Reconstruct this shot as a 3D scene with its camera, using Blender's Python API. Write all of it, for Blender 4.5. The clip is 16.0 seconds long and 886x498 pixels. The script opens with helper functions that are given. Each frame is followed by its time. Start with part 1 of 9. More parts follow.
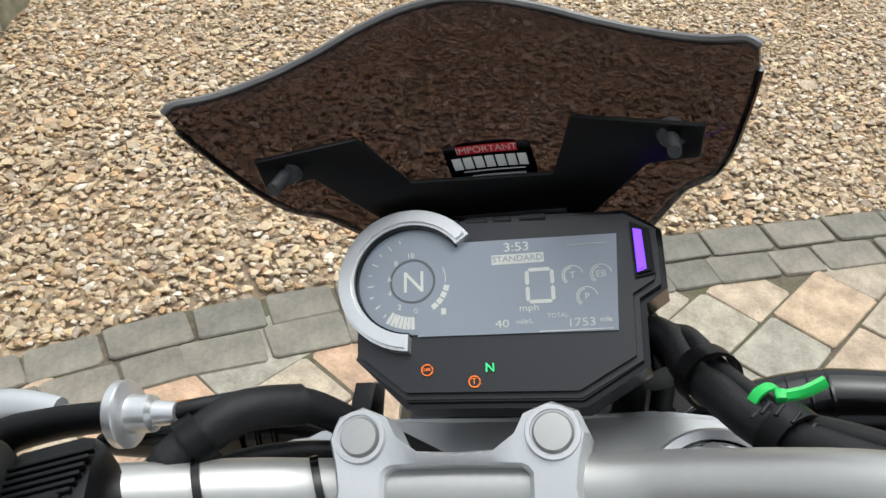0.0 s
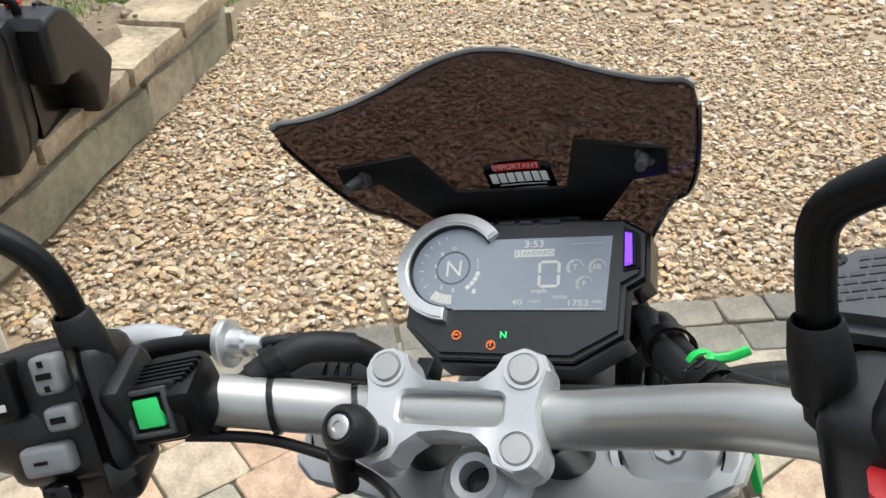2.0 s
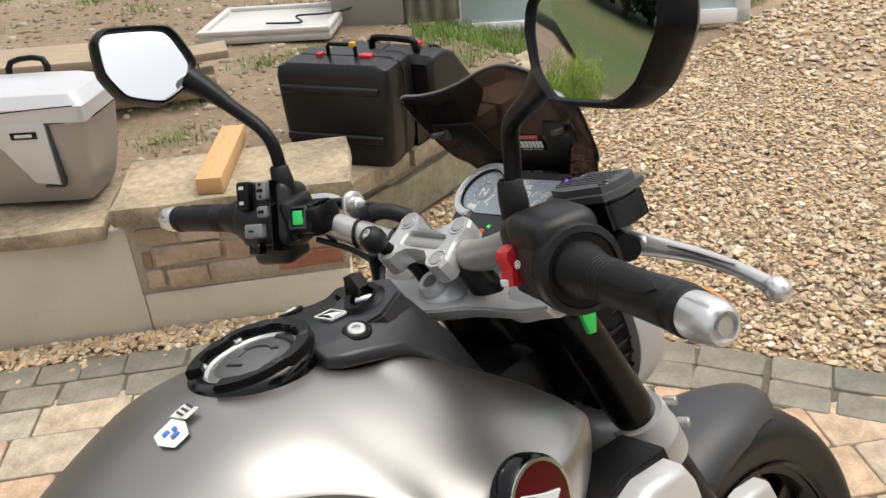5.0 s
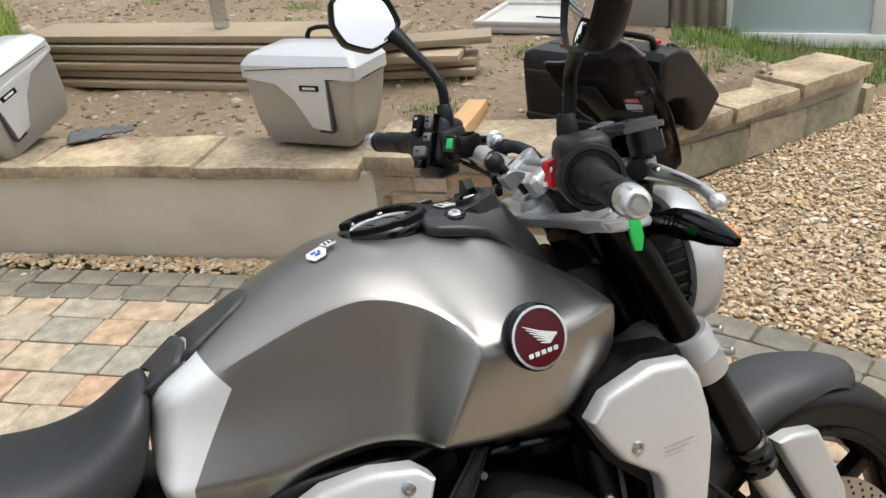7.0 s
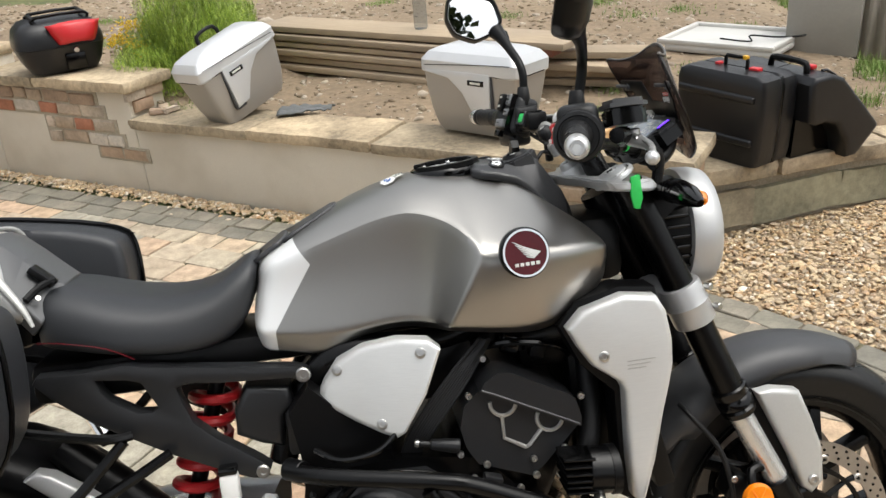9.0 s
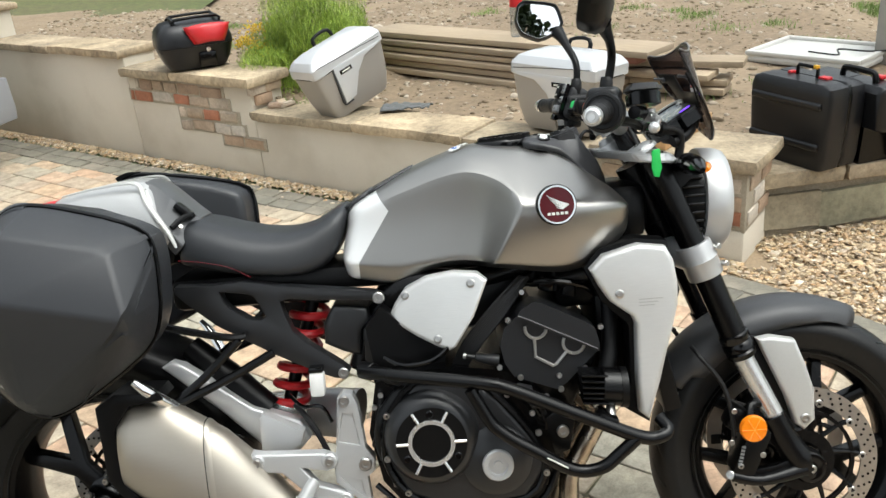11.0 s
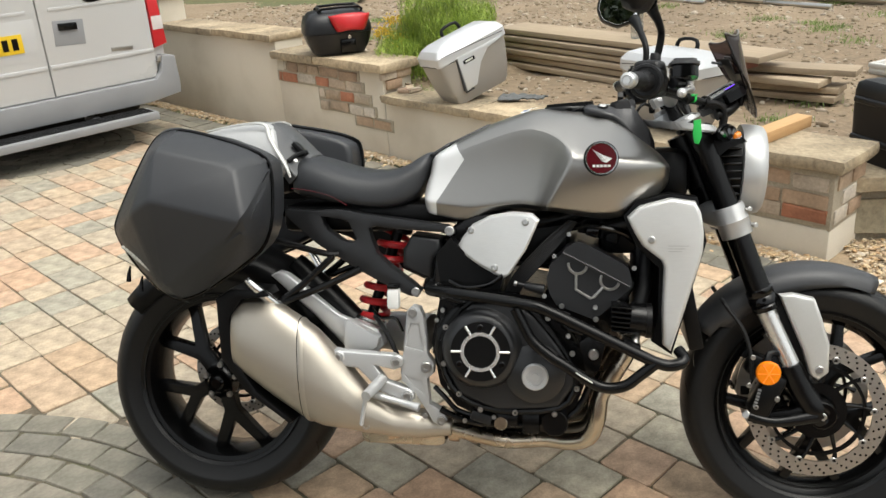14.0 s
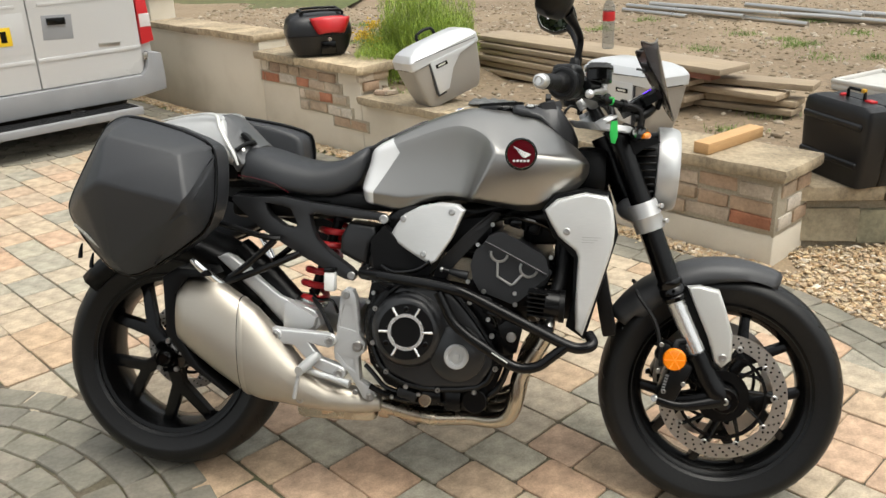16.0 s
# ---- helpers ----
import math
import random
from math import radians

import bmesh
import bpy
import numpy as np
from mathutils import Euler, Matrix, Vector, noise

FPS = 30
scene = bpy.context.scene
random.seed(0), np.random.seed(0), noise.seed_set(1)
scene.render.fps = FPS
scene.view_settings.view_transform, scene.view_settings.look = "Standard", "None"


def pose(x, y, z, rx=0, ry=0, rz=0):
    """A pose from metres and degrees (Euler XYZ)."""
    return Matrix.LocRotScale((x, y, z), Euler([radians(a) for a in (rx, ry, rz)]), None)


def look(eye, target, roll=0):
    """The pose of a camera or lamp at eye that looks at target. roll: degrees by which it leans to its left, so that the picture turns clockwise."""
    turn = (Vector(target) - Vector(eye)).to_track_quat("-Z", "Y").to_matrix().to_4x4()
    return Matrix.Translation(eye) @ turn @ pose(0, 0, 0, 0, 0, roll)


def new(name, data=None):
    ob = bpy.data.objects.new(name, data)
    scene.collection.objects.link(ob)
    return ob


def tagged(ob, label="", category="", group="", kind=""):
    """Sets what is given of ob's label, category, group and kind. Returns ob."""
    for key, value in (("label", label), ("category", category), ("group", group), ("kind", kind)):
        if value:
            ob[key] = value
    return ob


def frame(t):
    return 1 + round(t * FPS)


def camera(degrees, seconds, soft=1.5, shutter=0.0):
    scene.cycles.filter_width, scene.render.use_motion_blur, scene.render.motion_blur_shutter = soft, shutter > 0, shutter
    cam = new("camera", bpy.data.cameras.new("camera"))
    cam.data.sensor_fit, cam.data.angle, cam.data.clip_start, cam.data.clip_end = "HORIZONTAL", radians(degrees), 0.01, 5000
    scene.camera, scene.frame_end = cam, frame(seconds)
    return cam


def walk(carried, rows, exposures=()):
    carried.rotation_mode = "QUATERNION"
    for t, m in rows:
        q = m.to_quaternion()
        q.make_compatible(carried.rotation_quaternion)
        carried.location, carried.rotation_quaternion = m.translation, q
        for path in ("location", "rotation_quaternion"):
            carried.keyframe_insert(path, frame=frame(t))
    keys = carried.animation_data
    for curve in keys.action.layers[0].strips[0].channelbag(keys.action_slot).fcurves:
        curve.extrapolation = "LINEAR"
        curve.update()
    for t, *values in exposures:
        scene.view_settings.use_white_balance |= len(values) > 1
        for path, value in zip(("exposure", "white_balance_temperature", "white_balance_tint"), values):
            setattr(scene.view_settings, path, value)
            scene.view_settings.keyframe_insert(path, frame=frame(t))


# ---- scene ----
cam = camera(54.4, 16.0)
PATH = [
    (0, (0.903, 0.26, 1.283), (2.476, 0.384, 0.054), 4.5),
    (0.5, (0.881, 0.248, 1.292), (2.465, 0.429, 0.085), 4.0),
    (1, (0.85, 0.226, 1.303), (2.442, 0.484, 0.121), 2.8),
    (1.5, (0.813, 0.2, 1.316), (2.403, 0.553, 0.157), 1.4),
    (2, (0.794, 0.162, 1.331), (2.363, 0.664, 0.196), -0.3),
    (2.5, (0.782, 0.068, 1.355), (2.28, 0.766, 0.229), -2.9),
    (3, (0.751, -0.01, 1.382), (2.189, 0.823, 0.269), -3.8),
    (3.5, (0.724, -0.077, 1.395), (2.09, 0.91, 0.316), -5.1),
    (4, (0.655, -0.148, 1.406), (1.974, 0.953, 0.381), -5.1),
    (4.2, (0.626, -0.19, 1.41), (1.926, 0.95, 0.406), -5.0),
    (6.3, (0.594, -0.614, 1.439), (1.394, 0.946, 0.476), -5.4),
    (6.5, (0.602, -0.652, 1.441), (1.351, 0.939, 0.488), -5.4),
    (7, (0.589, -0.741, 1.45), (1.237, 0.915, 0.535), -5.5),
    (7.5, (0.58, -0.872, 1.453), (1.14, 0.839, 0.582), -5.2),
    (8, (0.586, -0.987, 1.46), (1.058, 0.755, 0.598), -4.6),
    (8.5, (0.64, -1.06, 1.464), (0.994, 0.712, 0.608), -4.4),
    (9, (0.722, -1.159, 1.47), (0.925, 0.642, 0.624), -4.7),
    (9.2, (0.748, -1.2, 1.475), (0.894, 0.608, 0.632), -4.9),
    (11.3, (0.794, -1.548, 1.498), (0.714, 0.285, 0.702), -4.6),
    (11.5, (0.831, -1.561, 1.492), (0.703, 0.271, 0.699), -4.3),
    (12, (0.929, -1.605, 1.479), (0.673, 0.206, 0.67), -3.2),
    (12.5, (0.965, -1.667, 1.474), (0.657, 0.131, 0.655), -3.0),
    (13, (0.951, -1.755, 1.475), (0.647, 0.054, 0.677), -3.3),
    (13.5, (0.942, -1.831, 1.474), (0.626, -0.015, 0.699), -3.6),
    (14, (0.946, -1.866, 1.472), (0.612, -0.048, 0.708), -3.8),
    (14.5, (0.951, -1.883, 1.473), (0.608, -0.067, 0.71), -3.8),
    (15, (0.969, -1.904, 1.475), (0.624, -0.091, 0.703), -3.6),
    (15.5, (1.015, -1.939, 1.471), (0.708, -0.12, 0.698), -2.6),
    (16, (1.129, -1.983, 1.47), (0.801, -0.158, 0.722), -2.1),
]
walk(cam, [(t, look(eye, target, roll)) for t, eye, target, roll in PATH], exposures=[(0, 0.25, 6200, 6), (1, 0.28, 6200, 6), (2, 0.4, 6200, 7), (3, 0.42, 6550, 9), (4.2, 0.36, 6800, 10), (6.5, 0.22, 6400, 9), (9, 0.38, 6550, 8), (11.5, 0.55, 6350, 4), (13, 0.4, 6550, 5), (16, 0.37, 6700, 6)])

# ---- world and light ----
world = bpy.data.worlds.new("overcast_sky")
scene.world = world
world.use_nodes = True
wn = world.node_tree.nodes
wl = world.node_tree.links
sky = wn.new("ShaderNodeTexSky")
sky.sky_type = "NISHITA"
sky.sun_disc = False
sky.sun_elevation = radians(76)
sky.sun_rotation = radians(110)
sky.air_density, sky.dust_density, sky.ozone_density = 1.0, 4.0, 0.6
pale = wn.new("ShaderNodeHueSaturation")
pale.inputs["Saturation"].default_value = 0.22
wl.new(sky.outputs[0], pale.inputs["Color"])
# an overcast dome: brightest overhead, a third as bright at the horizon
geo = wn.new("ShaderNodeTexCoord")
sepz = wn.new("ShaderNodeSeparateXYZ")
wl.new(geo.outputs["Generated"], sepz.inputs[0])
dome = wn.new("ShaderNodeMapRange")
dome.inputs["To Min"].default_value, dome.inputs["To Max"].default_value = 1.0, 1.7
wl.new(sepz.outputs[2], dome.inputs["Value"])
bright = wn.new("ShaderNodeMix")
bright.data_type, bright.blend_type = "RGBA", "MULTIPLY"
bright.inputs[0].default_value = 1.0
wl.new(pale.outputs[0], bright.inputs[6])
wl.new(dome.outputs[0], bright.inputs[7])
bg = wn["Background"]
bg.inputs["Strength"].default_value = 0.15
wl.new(bright.outputs[2], bg.inputs["Color"])

sun = new("sun", bpy.data.lights.new("sun", "SUN"))
sun.data.energy = 0.8
sun.data.angle = radians(50)
sun.data.color = (1.0, 0.96, 0.9)
sun.matrix_world = look((2.0, -0.9, 3.4), (0, 0, 0))


# ---- materials ----
def mat(name, base, rough=0.5, metal=0.0, spot=None, grain=60.0, amount=0.25, bump=0.0, bump_scale=None, coat=0.0, stain=None, stain_scale=3.0, rand=0.0, aniso=0.0, stretch=(1, 1, 1), spec=0.5):
    """A surface with fine grain (base to spot), broad stains and a fine relief."""
    m = bpy.data.materials.new(name)
    m.use_nodes = True
    n, l = m.node_tree.nodes, m.node_tree.links
    b = n["Principled BSDF"]
    b.inputs["Metallic"].default_value = metal
    b.inputs["Coat Weight"].default_value = coat
    b.inputs["Anisotropic"].default_value = aniso
    b.inputs["Specular IOR Level"].default_value = spec
    tc = n.new("ShaderNodeTexCoord")
    mp = n.new("ShaderNodeMapping")
    mp.inputs["Scale"].default_value = stretch
    l.new(tc.outputs["Object"], mp.inputs["Vector"])
    fine = n.new("ShaderNodeTexNoise")
    fine.inputs["Scale"].default_value = grain
    fine.inputs["Detail"].default_value = 6
    fine.inputs["Roughness"].default_value = 0.65
    l.new(mp.outputs[0], fine.inputs["Vector"])
    broad = n.new("ShaderNodeTexNoise")
    broad.inputs["Scale"].default_value = stain_scale
    broad.inputs["Detail"].default_value = 4
    l.new(tc.outputs["Object"], broad.inputs["Vector"])
    spot = spot or tuple(c * 0.7 for c in base)
    stain = stain or tuple(c * 0.8 for c in base)
    ramp = n.new("ShaderNodeMapRange")
    ramp.inputs["From Min"].default_value, ramp.inputs["From Max"].default_value = 0.35, 0.7
    ramp.inputs["To Max"].default_value = amount * 2
    l.new(fine.outputs["Fac"], ramp.inputs["Value"])
    mix = n.new("ShaderNodeMix")
    mix.data_type = "RGBA"
    mix.inputs[6].default_value, mix.inputs[7].default_value = (*base, 1), (*spot, 1)
    l.new(ramp.outputs[0], mix.inputs[0])
    ramp2 = n.new("ShaderNodeMapRange")
    ramp2.inputs["From Min"].default_value, ramp2.inputs["From Max"].default_value = 0.45, 0.75
    ramp2.inputs["To Max"].default_value = 0.8
    l.new(broad.outputs["Fac"], ramp2.inputs["Value"])
    mix2 = n.new("ShaderNodeMix")
    mix2.data_type = "RGBA"
    mix2.inputs[7].default_value = (*stain, 1)
    l.new(ramp2.outputs[0], mix2.inputs[0])
    l.new(mix.outputs[2], mix2.inputs[6])
    out = mix2.outputs[2]
    if rand:
        info = n.new("ShaderNodeObjectInfo")
        hsv = n.new("ShaderNodeHueSaturation")
        vary = n.new("ShaderNodeMapRange")
        vary.inputs["To Min"].default_value, vary.inputs["To Max"].default_value = 1 - rand, 1 + rand
        l.new(info.outputs["Random"], vary.inputs["Value"])
        l.new(vary.outputs[0], hsv.inputs["Value"])
        l.new(out, hsv.inputs["Color"])
        out = hsv.outputs[0]
    l.new(out, b.inputs["Base Color"])
    rr = n.new("ShaderNodeMapRange")
    rr.inputs["To Min"].default_value, rr.inputs["To Max"].default_value = max(0.02, rough - 0.08), min(1, rough + 0.08)
    l.new(broad.outputs["Fac"], rr.inputs["Value"])
    l.new(rr.outputs[0], b.inputs["Roughness"])
    if bump:
        bp = n.new("ShaderNodeBump")
        bp.inputs["Strength"].default_value = bump
        bp.inputs["Distance"].default_value = 0.004
        if bump_scale:
            f2 = n.new("ShaderNodeTexNoise")
            f2.inputs["Scale"].default_value = bump_scale
            f2.inputs["Detail"].default_value = 4
            l.new(tc.outputs["Object"], f2.inputs["Vector"])
            l.new(f2.outputs["Fac"], bp.inputs["Height"])
        else:
            l.new(fine.outputs["Fac"], bp.inputs["Height"])
        l.new(bp.outputs[0], b.inputs["Normal"])
    return m


def island_mat(name, colours, rough=0.75, grain=90.0, bump=0.3, by_object=False, dull=0.35):
    """Pieces that each take one of several colours, by island or by object, with grain."""
    m = bpy.data.materials.new(name)
    m.use_nodes = True
    n, l = m.node_tree.nodes, m.node_tree.links
    b = n["Principled BSDF"]
    b.inputs["Roughness"].default_value = rough
    src = n.new("ShaderNodeObjectInfo").outputs["Random"] if by_object else n.new("ShaderNodeNewGeometry").outputs["Random Per Island"]
    ramp = n.new("ShaderNodeValToRGB")
    ramp.color_ramp.interpolation = "CONSTANT" if by_object else "LINEAR"
    e = ramp.color_ramp.elements
    while len(e) < len(colours):
        e.new(0.5)
    for i, c in enumerate(colours):
        e[i].position = i / len(colours)
        e[i].color = (*c, 1)
    l.new(src, ramp.inputs[0])
    tc = n.new("ShaderNodeTexCoord")
    nz = n.new("ShaderNodeTexNoise")
    nz.inputs["Scale"].default_value = grain
    nz.inputs["Detail"].default_value = 7
    nz.inputs["Roughness"].default_value = 0.7
    l.new(tc.outputs["Object"], nz.inputs["Vector"])
    big = n.new("ShaderNodeTexNoise")
    big.inputs["Scale"].default_value = grain * 0.12
    l.new(tc.outputs["Object"], big.inputs["Vector"])
    add = n.new("ShaderNodeMath")
    add.operation = "ADD"
    l.new(nz.outputs["Fac"], add.inputs[0])
    l.new(big.outputs["Fac"], add.inputs[1])
    mr = n.new("ShaderNodeMapRange")
    mr.inputs["From Min"].default_value, mr.inputs["From Max"].default_value = 0.7, 1.3
    mr.inputs["To Min"].default_value, mr.inputs["To Max"].default_value = 1 - dull, 1 + dull * 0.6
    l.new(add.outputs[0], mr.inputs["Value"])
    hsv = n.new("ShaderNodeHueSaturation")
    l.new(mr.outputs[0], hsv.inputs["Value"])
    l.new(ramp.outputs[0], hsv.inputs["Color"])
    l.new(hsv.outputs[0], b.inputs["Base Color"])
    bp = n.new("ShaderNodeBump")
    bp.inputs["Strength"].default_value = bump
    bp.inputs["Distance"].default_value = 0.003
    l.new(nz.outputs["Fac"], bp.inputs["Height"])
    l.new(bp.outputs[0], b.inputs["Normal"])
    return m


def glow(name, colour, strength):
    m = bpy.data.materials.new(name)
    m.use_nodes = True
    b = m.node_tree.nodes["Principled BSDF"]
    b.inputs["Base Color"].default_value = (*colour, 1)
    b.inputs["Emission Color"].default_value = (*colour, 1)
    b.inputs["Emission Strength"].default_value = strength
    b.inputs["Roughness"].default_value = 0.3
    return m


def glass(name, tint, alpha=0.3, rough=0.03):
    """Clear or smoked sheet: part transparent, part glossy."""
    m = bpy.data.materials.new(name)
    m.use_nodes = True
    n, l = m.node_tree.nodes, m.node_tree.links
    out = n["Material Output"]
    b = n["Principled BSDF"]
    b.inputs["Base Color"].default_value = (*[c * 0.3 for c in tint], 1)
    b.inputs["Roughness"].default_value = rough
    tr = n.new("ShaderNodeBsdfTransparent")
    tr.inputs[0].default_value = (*tint, 1)
    mx = n.new("ShaderNodeMixShader")
    lw = n.new("ShaderNodeLayerWeight")
    lw.inputs[0].default_value = 0.5
    fr = n.new("ShaderNodeMath")
    fr.operation = "POWER"
    fr.inputs[1].default_value = 4.0
    l.new(lw.outputs["Facing"], fr.inputs[0])
    ad = n.new("ShaderNodeMath")
    ad.operation = "ADD"
    ad.use_clamp = True
    ad.inputs[1].default_value = alpha
    l.new(fr.outputs[0], ad.inputs[0])
    l.new(ad.outputs[0], mx.inputs[0])
    l.new(tr.outputs[0], mx.inputs[1])
    l.new(b.outputs[0], mx.inputs[2])
    l.new(mx.outputs[0], out.inputs[0])
    return m


M = {}
M["black"] = mat("black_plastic", (0.0022, 0.0022, 0.0025), 0.36, spot=(0.004, 0.004, 0.004), grain=400, bump=0.06, spec=0.2)
M["blackgloss"] = mat("black_gloss", (0.0015, 0.0015, 0.0017), 0.14, spot=(0.003, 0.003, 0.003), grain=100, spec=0.35)
M["blackmetal"] = mat("black_paint_metal", (0.0018, 0.0018, 0.002), 0.26, spot=(0.0035, 0.0035, 0.0035), grain=200, bump=0.04, spec=0.25)
M["rubber"] = mat("tyre_rubber", (0.0045, 0.0045, 0.0046), 0.4, spot=(0.009, 0.009, 0.0088), grain=120, bump=0.15, stain=(0.007, 0.007, 0.0068), spec=0.3)
M["housing"] = mat("charcoal_plastic", (0.008, 0.0083, 0.009), 0.38, spot=(0.013, 0.013, 0.014), grain=500, bump=0.08, spec=0.35)
M["grip"] = mat("grip_rubber", (0.006, 0.006, 0.0065), 0.5, spot=(0.01, 0.01, 0.0105), grain=300, bump=0.2, spec=0.3)
M["silver"] = mat("silver_casting", (0.5, 0.505, 0.505), 0.36, metal=0.45, spot=(0.44, 0.445, 0.445), grain=700, amount=0.2, bump=0.05)
M["alu"] = mat("bright_aluminium", (0.72, 0.72, 0.71), 0.27, metal=0.75, spot=(0.64, 0.64, 0.63), grain=300, bump=0.03)
M["brushed"] = mat("brushed_aluminium", (0.66, 0.66, 0.645), 0.36, metal=0.45, spot=(0.57, 0.57, 0.56), grain=40, amount=0.35, bump=0.05, stretch=(1, 1, 30))
M["bar"] = mat("bar_aluminium", (0.43, 0.425, 0.405), 0.34, metal=0.7, spot=(0.38, 0.375, 0.36), grain=300, amount=0.2)
M["steel"] = mat("stainless_steel", (0.5, 0.44, 0.36), 0.27, metal=1.0, spot=(0.42, 0.36, 0.28), grain=30, amount=0.3, stain=(0.3, 0.23, 0.155), stain_scale=9)
M["cast"] = mat("satin_black_casting", (0.013, 0.0135, 0.0148), 0.3, spot=(0.019, 0.0195, 0.021), grain=500, bump=0.06, spec=0.45)
M["muffler"] = mat("satin_muffler_metal", (0.46, 0.42, 0.36), 0.42, metal=0.9, spot=(0.44, 0.4, 0.335), grain=30, amount=0.3, stretch=(1, 1, 8))
M["chrome"] = mat("chrome", (0.8, 0.8, 0.8), 0.12, metal=1.0, spot=(0.75, 0.75, 0.75))
M["disc"] = mat("disc_steel", (0.5, 0.47, 0.43), 0.35, metal=1.0, spot=(0.42, 0.39, 0.35), grain=80, amount=0.3)
M["grey"] = mat("grey_matt_plastic", (0.035, 0.036, 0.039), 0.45, spot=(0.046, 0.047, 0.05), grain=500, bump=0.08)
M["pannier"] = mat("grey_textured_shell", (0.021, 0.0228, 0.0265), 0.42, spot=(0.032, 0.033, 0.036), grain=700, bump=0.18, amount=0.3)
M["cowlgrey"] = mat("grey_metallic_plastic", (0.1, 0.102, 0.105), 0.4, metal=0.3, spot=(0.085, 0.087, 0.09), grain=500)
M["seat"] = mat("seat_vinyl", (0.0175, 0.0192, 0.0225), 0.44, spot=(0.025, 0.0265, 0.029), grain=500, bump=0.15)
M["red"] = mat("red_paint", (0.55, 0.02, 0.025), 0.35, spot=(0.45, 0.015, 0.02), grain=50)
M["darkred"] = mat("dark_red_enamel", (0.08, 0.0025, 0.006), 0.2, spot=(0.065, 0.002, 0.005), grain=200, spec=0.35)
M["orange"] = mat("amber_lens", (0.85, 0.24, 0.01), 0.2, spot=(0.75, 0.18, 0.0), grain=150, coat=0.5)
M["green"] = mat("green_plastic", (0.03, 0.55, 0.1), 0.4, spot=(0.02, 0.45, 0.07), grain=100)
M["white"] = mat("white_paint", (0.78, 0.78, 0.76), 0.4, spot=(0.7, 0.7, 0.68), grain=60)
M["ivory"] = mat("pearl_silver_paint", (0.5, 0.5, 0.48), 0.33, metal=0.35, spot=(0.45, 0.45, 0.43), grain=300)
M["bolt"] = mat("bolt_steel", (0.55, 0.54, 0.52), 0.3, metal=1.0, spot=(0.4, 0.39, 0.37), grain=300)
M["button"] = mat("grey_rubber_button", (0.2, 0.205, 0.21), 0.5, spot=(0.16, 0.165, 0.17), grain=300)
M["mirror"] = mat("mirror_glass", (0.7, 0.72, 0.74), 0.02, metal=1.0, spot=(0.7, 0.72, 0.74), stain=(0.68, 0.7, 0.72))
M["mirror"].node_tree.nodes["Principled BSDF"].inputs["Roughness"].default_value = 0.015
for lk in list(M["mirror"].node_tree.links):
    if lk.to_socket.name == "Roughness":
        M["mirror"].node_tree.links.remove(lk)
M["lcd"] = mat("display_panel", (0.275, 0.305, 0.345), 0.12, spot=(0.26, 0.29, 0.33), grain=20, spec=0.4)
M["ink"] = mat("pale_print", (0.66, 0.66, 0.6), 0.5)
M["smoke"] = glass("smoked_screen", (0.3, 0.26, 0.258), 0.07)
M["screenedge"] = mat("polished_acrylic_edge", (0.1, 0.095, 0.09), 0.3, spot=(0.2, 0.19, 0.18), grain=60)
M["clear"] = glass("clear_plastic", (0.9, 0.92, 0.92), 0.25, 0.15)
M["lens"] = glass("lamp_lens", (0.9, 0.9, 0.92), 0.15)
M["purple"] = glow("violet_lamp", (0.17, 0.04, 1.0), 1.3)
M["glowgreen"] = glow("green_lamp", (0.05, 0.9, 0.2), 0.9)
M["gloworange"] = glow("orange_glow", (0.9, 0.2, 0.02), 0.5)
M["glowswitch"] = glow("green_switch", (0.03, 0.42, 0.1), 0.25)


# ---- mesh helpers ----
def finish(name, bm, material, parent=None, label="", smooth=40, shear=False, recalc=True):
    if recalc:
        bmesh.ops.recalc_face_normals(bm, faces=bm.faces)
    if shear:
        for v in bm.verts:
            v.co.y += 0.075 * (v.co.z - 0.68)
    me = bpy.data.meshes.new(name)
    bm.to_mesh(me)
    bm.free()
    for m in (material if isinstance(material, (list, tuple)) else [material]):
        me.materials.append(m)
    if smooth:
        me.shade_smooth()
        me.set_sharp_from_angle(angle=radians(smooth))
    ob = new(name, me)
    if parent:
        ob.parent = parent
    if label:
        ob["label"] = label
    return ob


def part(name, bm, material, parent, label="", smooth=40):
    return finish(name, bm, material, parent, label, smooth)


def bpart(name, bm, material, parent, label="", smooth=40):
    """A part of the motorcycle, in its own upright coordinates."""
    return finish(name, bm, material, parent, label, smooth, shear=True)


def empty(name, m=None):
    ob = new(name)
    if m is not None:
        ob.matrix_world = m
    return ob


def join(*bms):
    a = bmesh.new()
    for b in bms:
        me = bpy.data.meshes.new("tmp")
        b.to_mesh(me)
        b.free()
        a.from_mesh(me)
        bpy.data.meshes.remove(me)
    return a


def box(c, s, bevel=0.004, m=None, seg=2):
    bm = bmesh.new()
    bmesh.ops.create_cube(bm, size=1)
    bmesh.ops.scale(bm, vec=s, verts=bm.verts)
    if bevel:
        bmesh.ops.bevel(bm, geom=bm.edges[:], offset=min(bevel, min(s) * 0.45), segments=seg, affect="EDGES", profile=0.5)
    if m is not None:
        bmesh.ops.transform(bm, matrix=m, verts=bm.verts)
    bmesh.ops.translate(bm, vec=c, verts=bm.verts)
    return bm


def frame_to(a, b):
    """Matrix that puts z along a to b, at a."""
    a, b = Vector(a), Vector(b)
    return Matrix.Translation(a) @ (b - a).to_track_quat("Z", "Y").to_matrix().to_4x4()


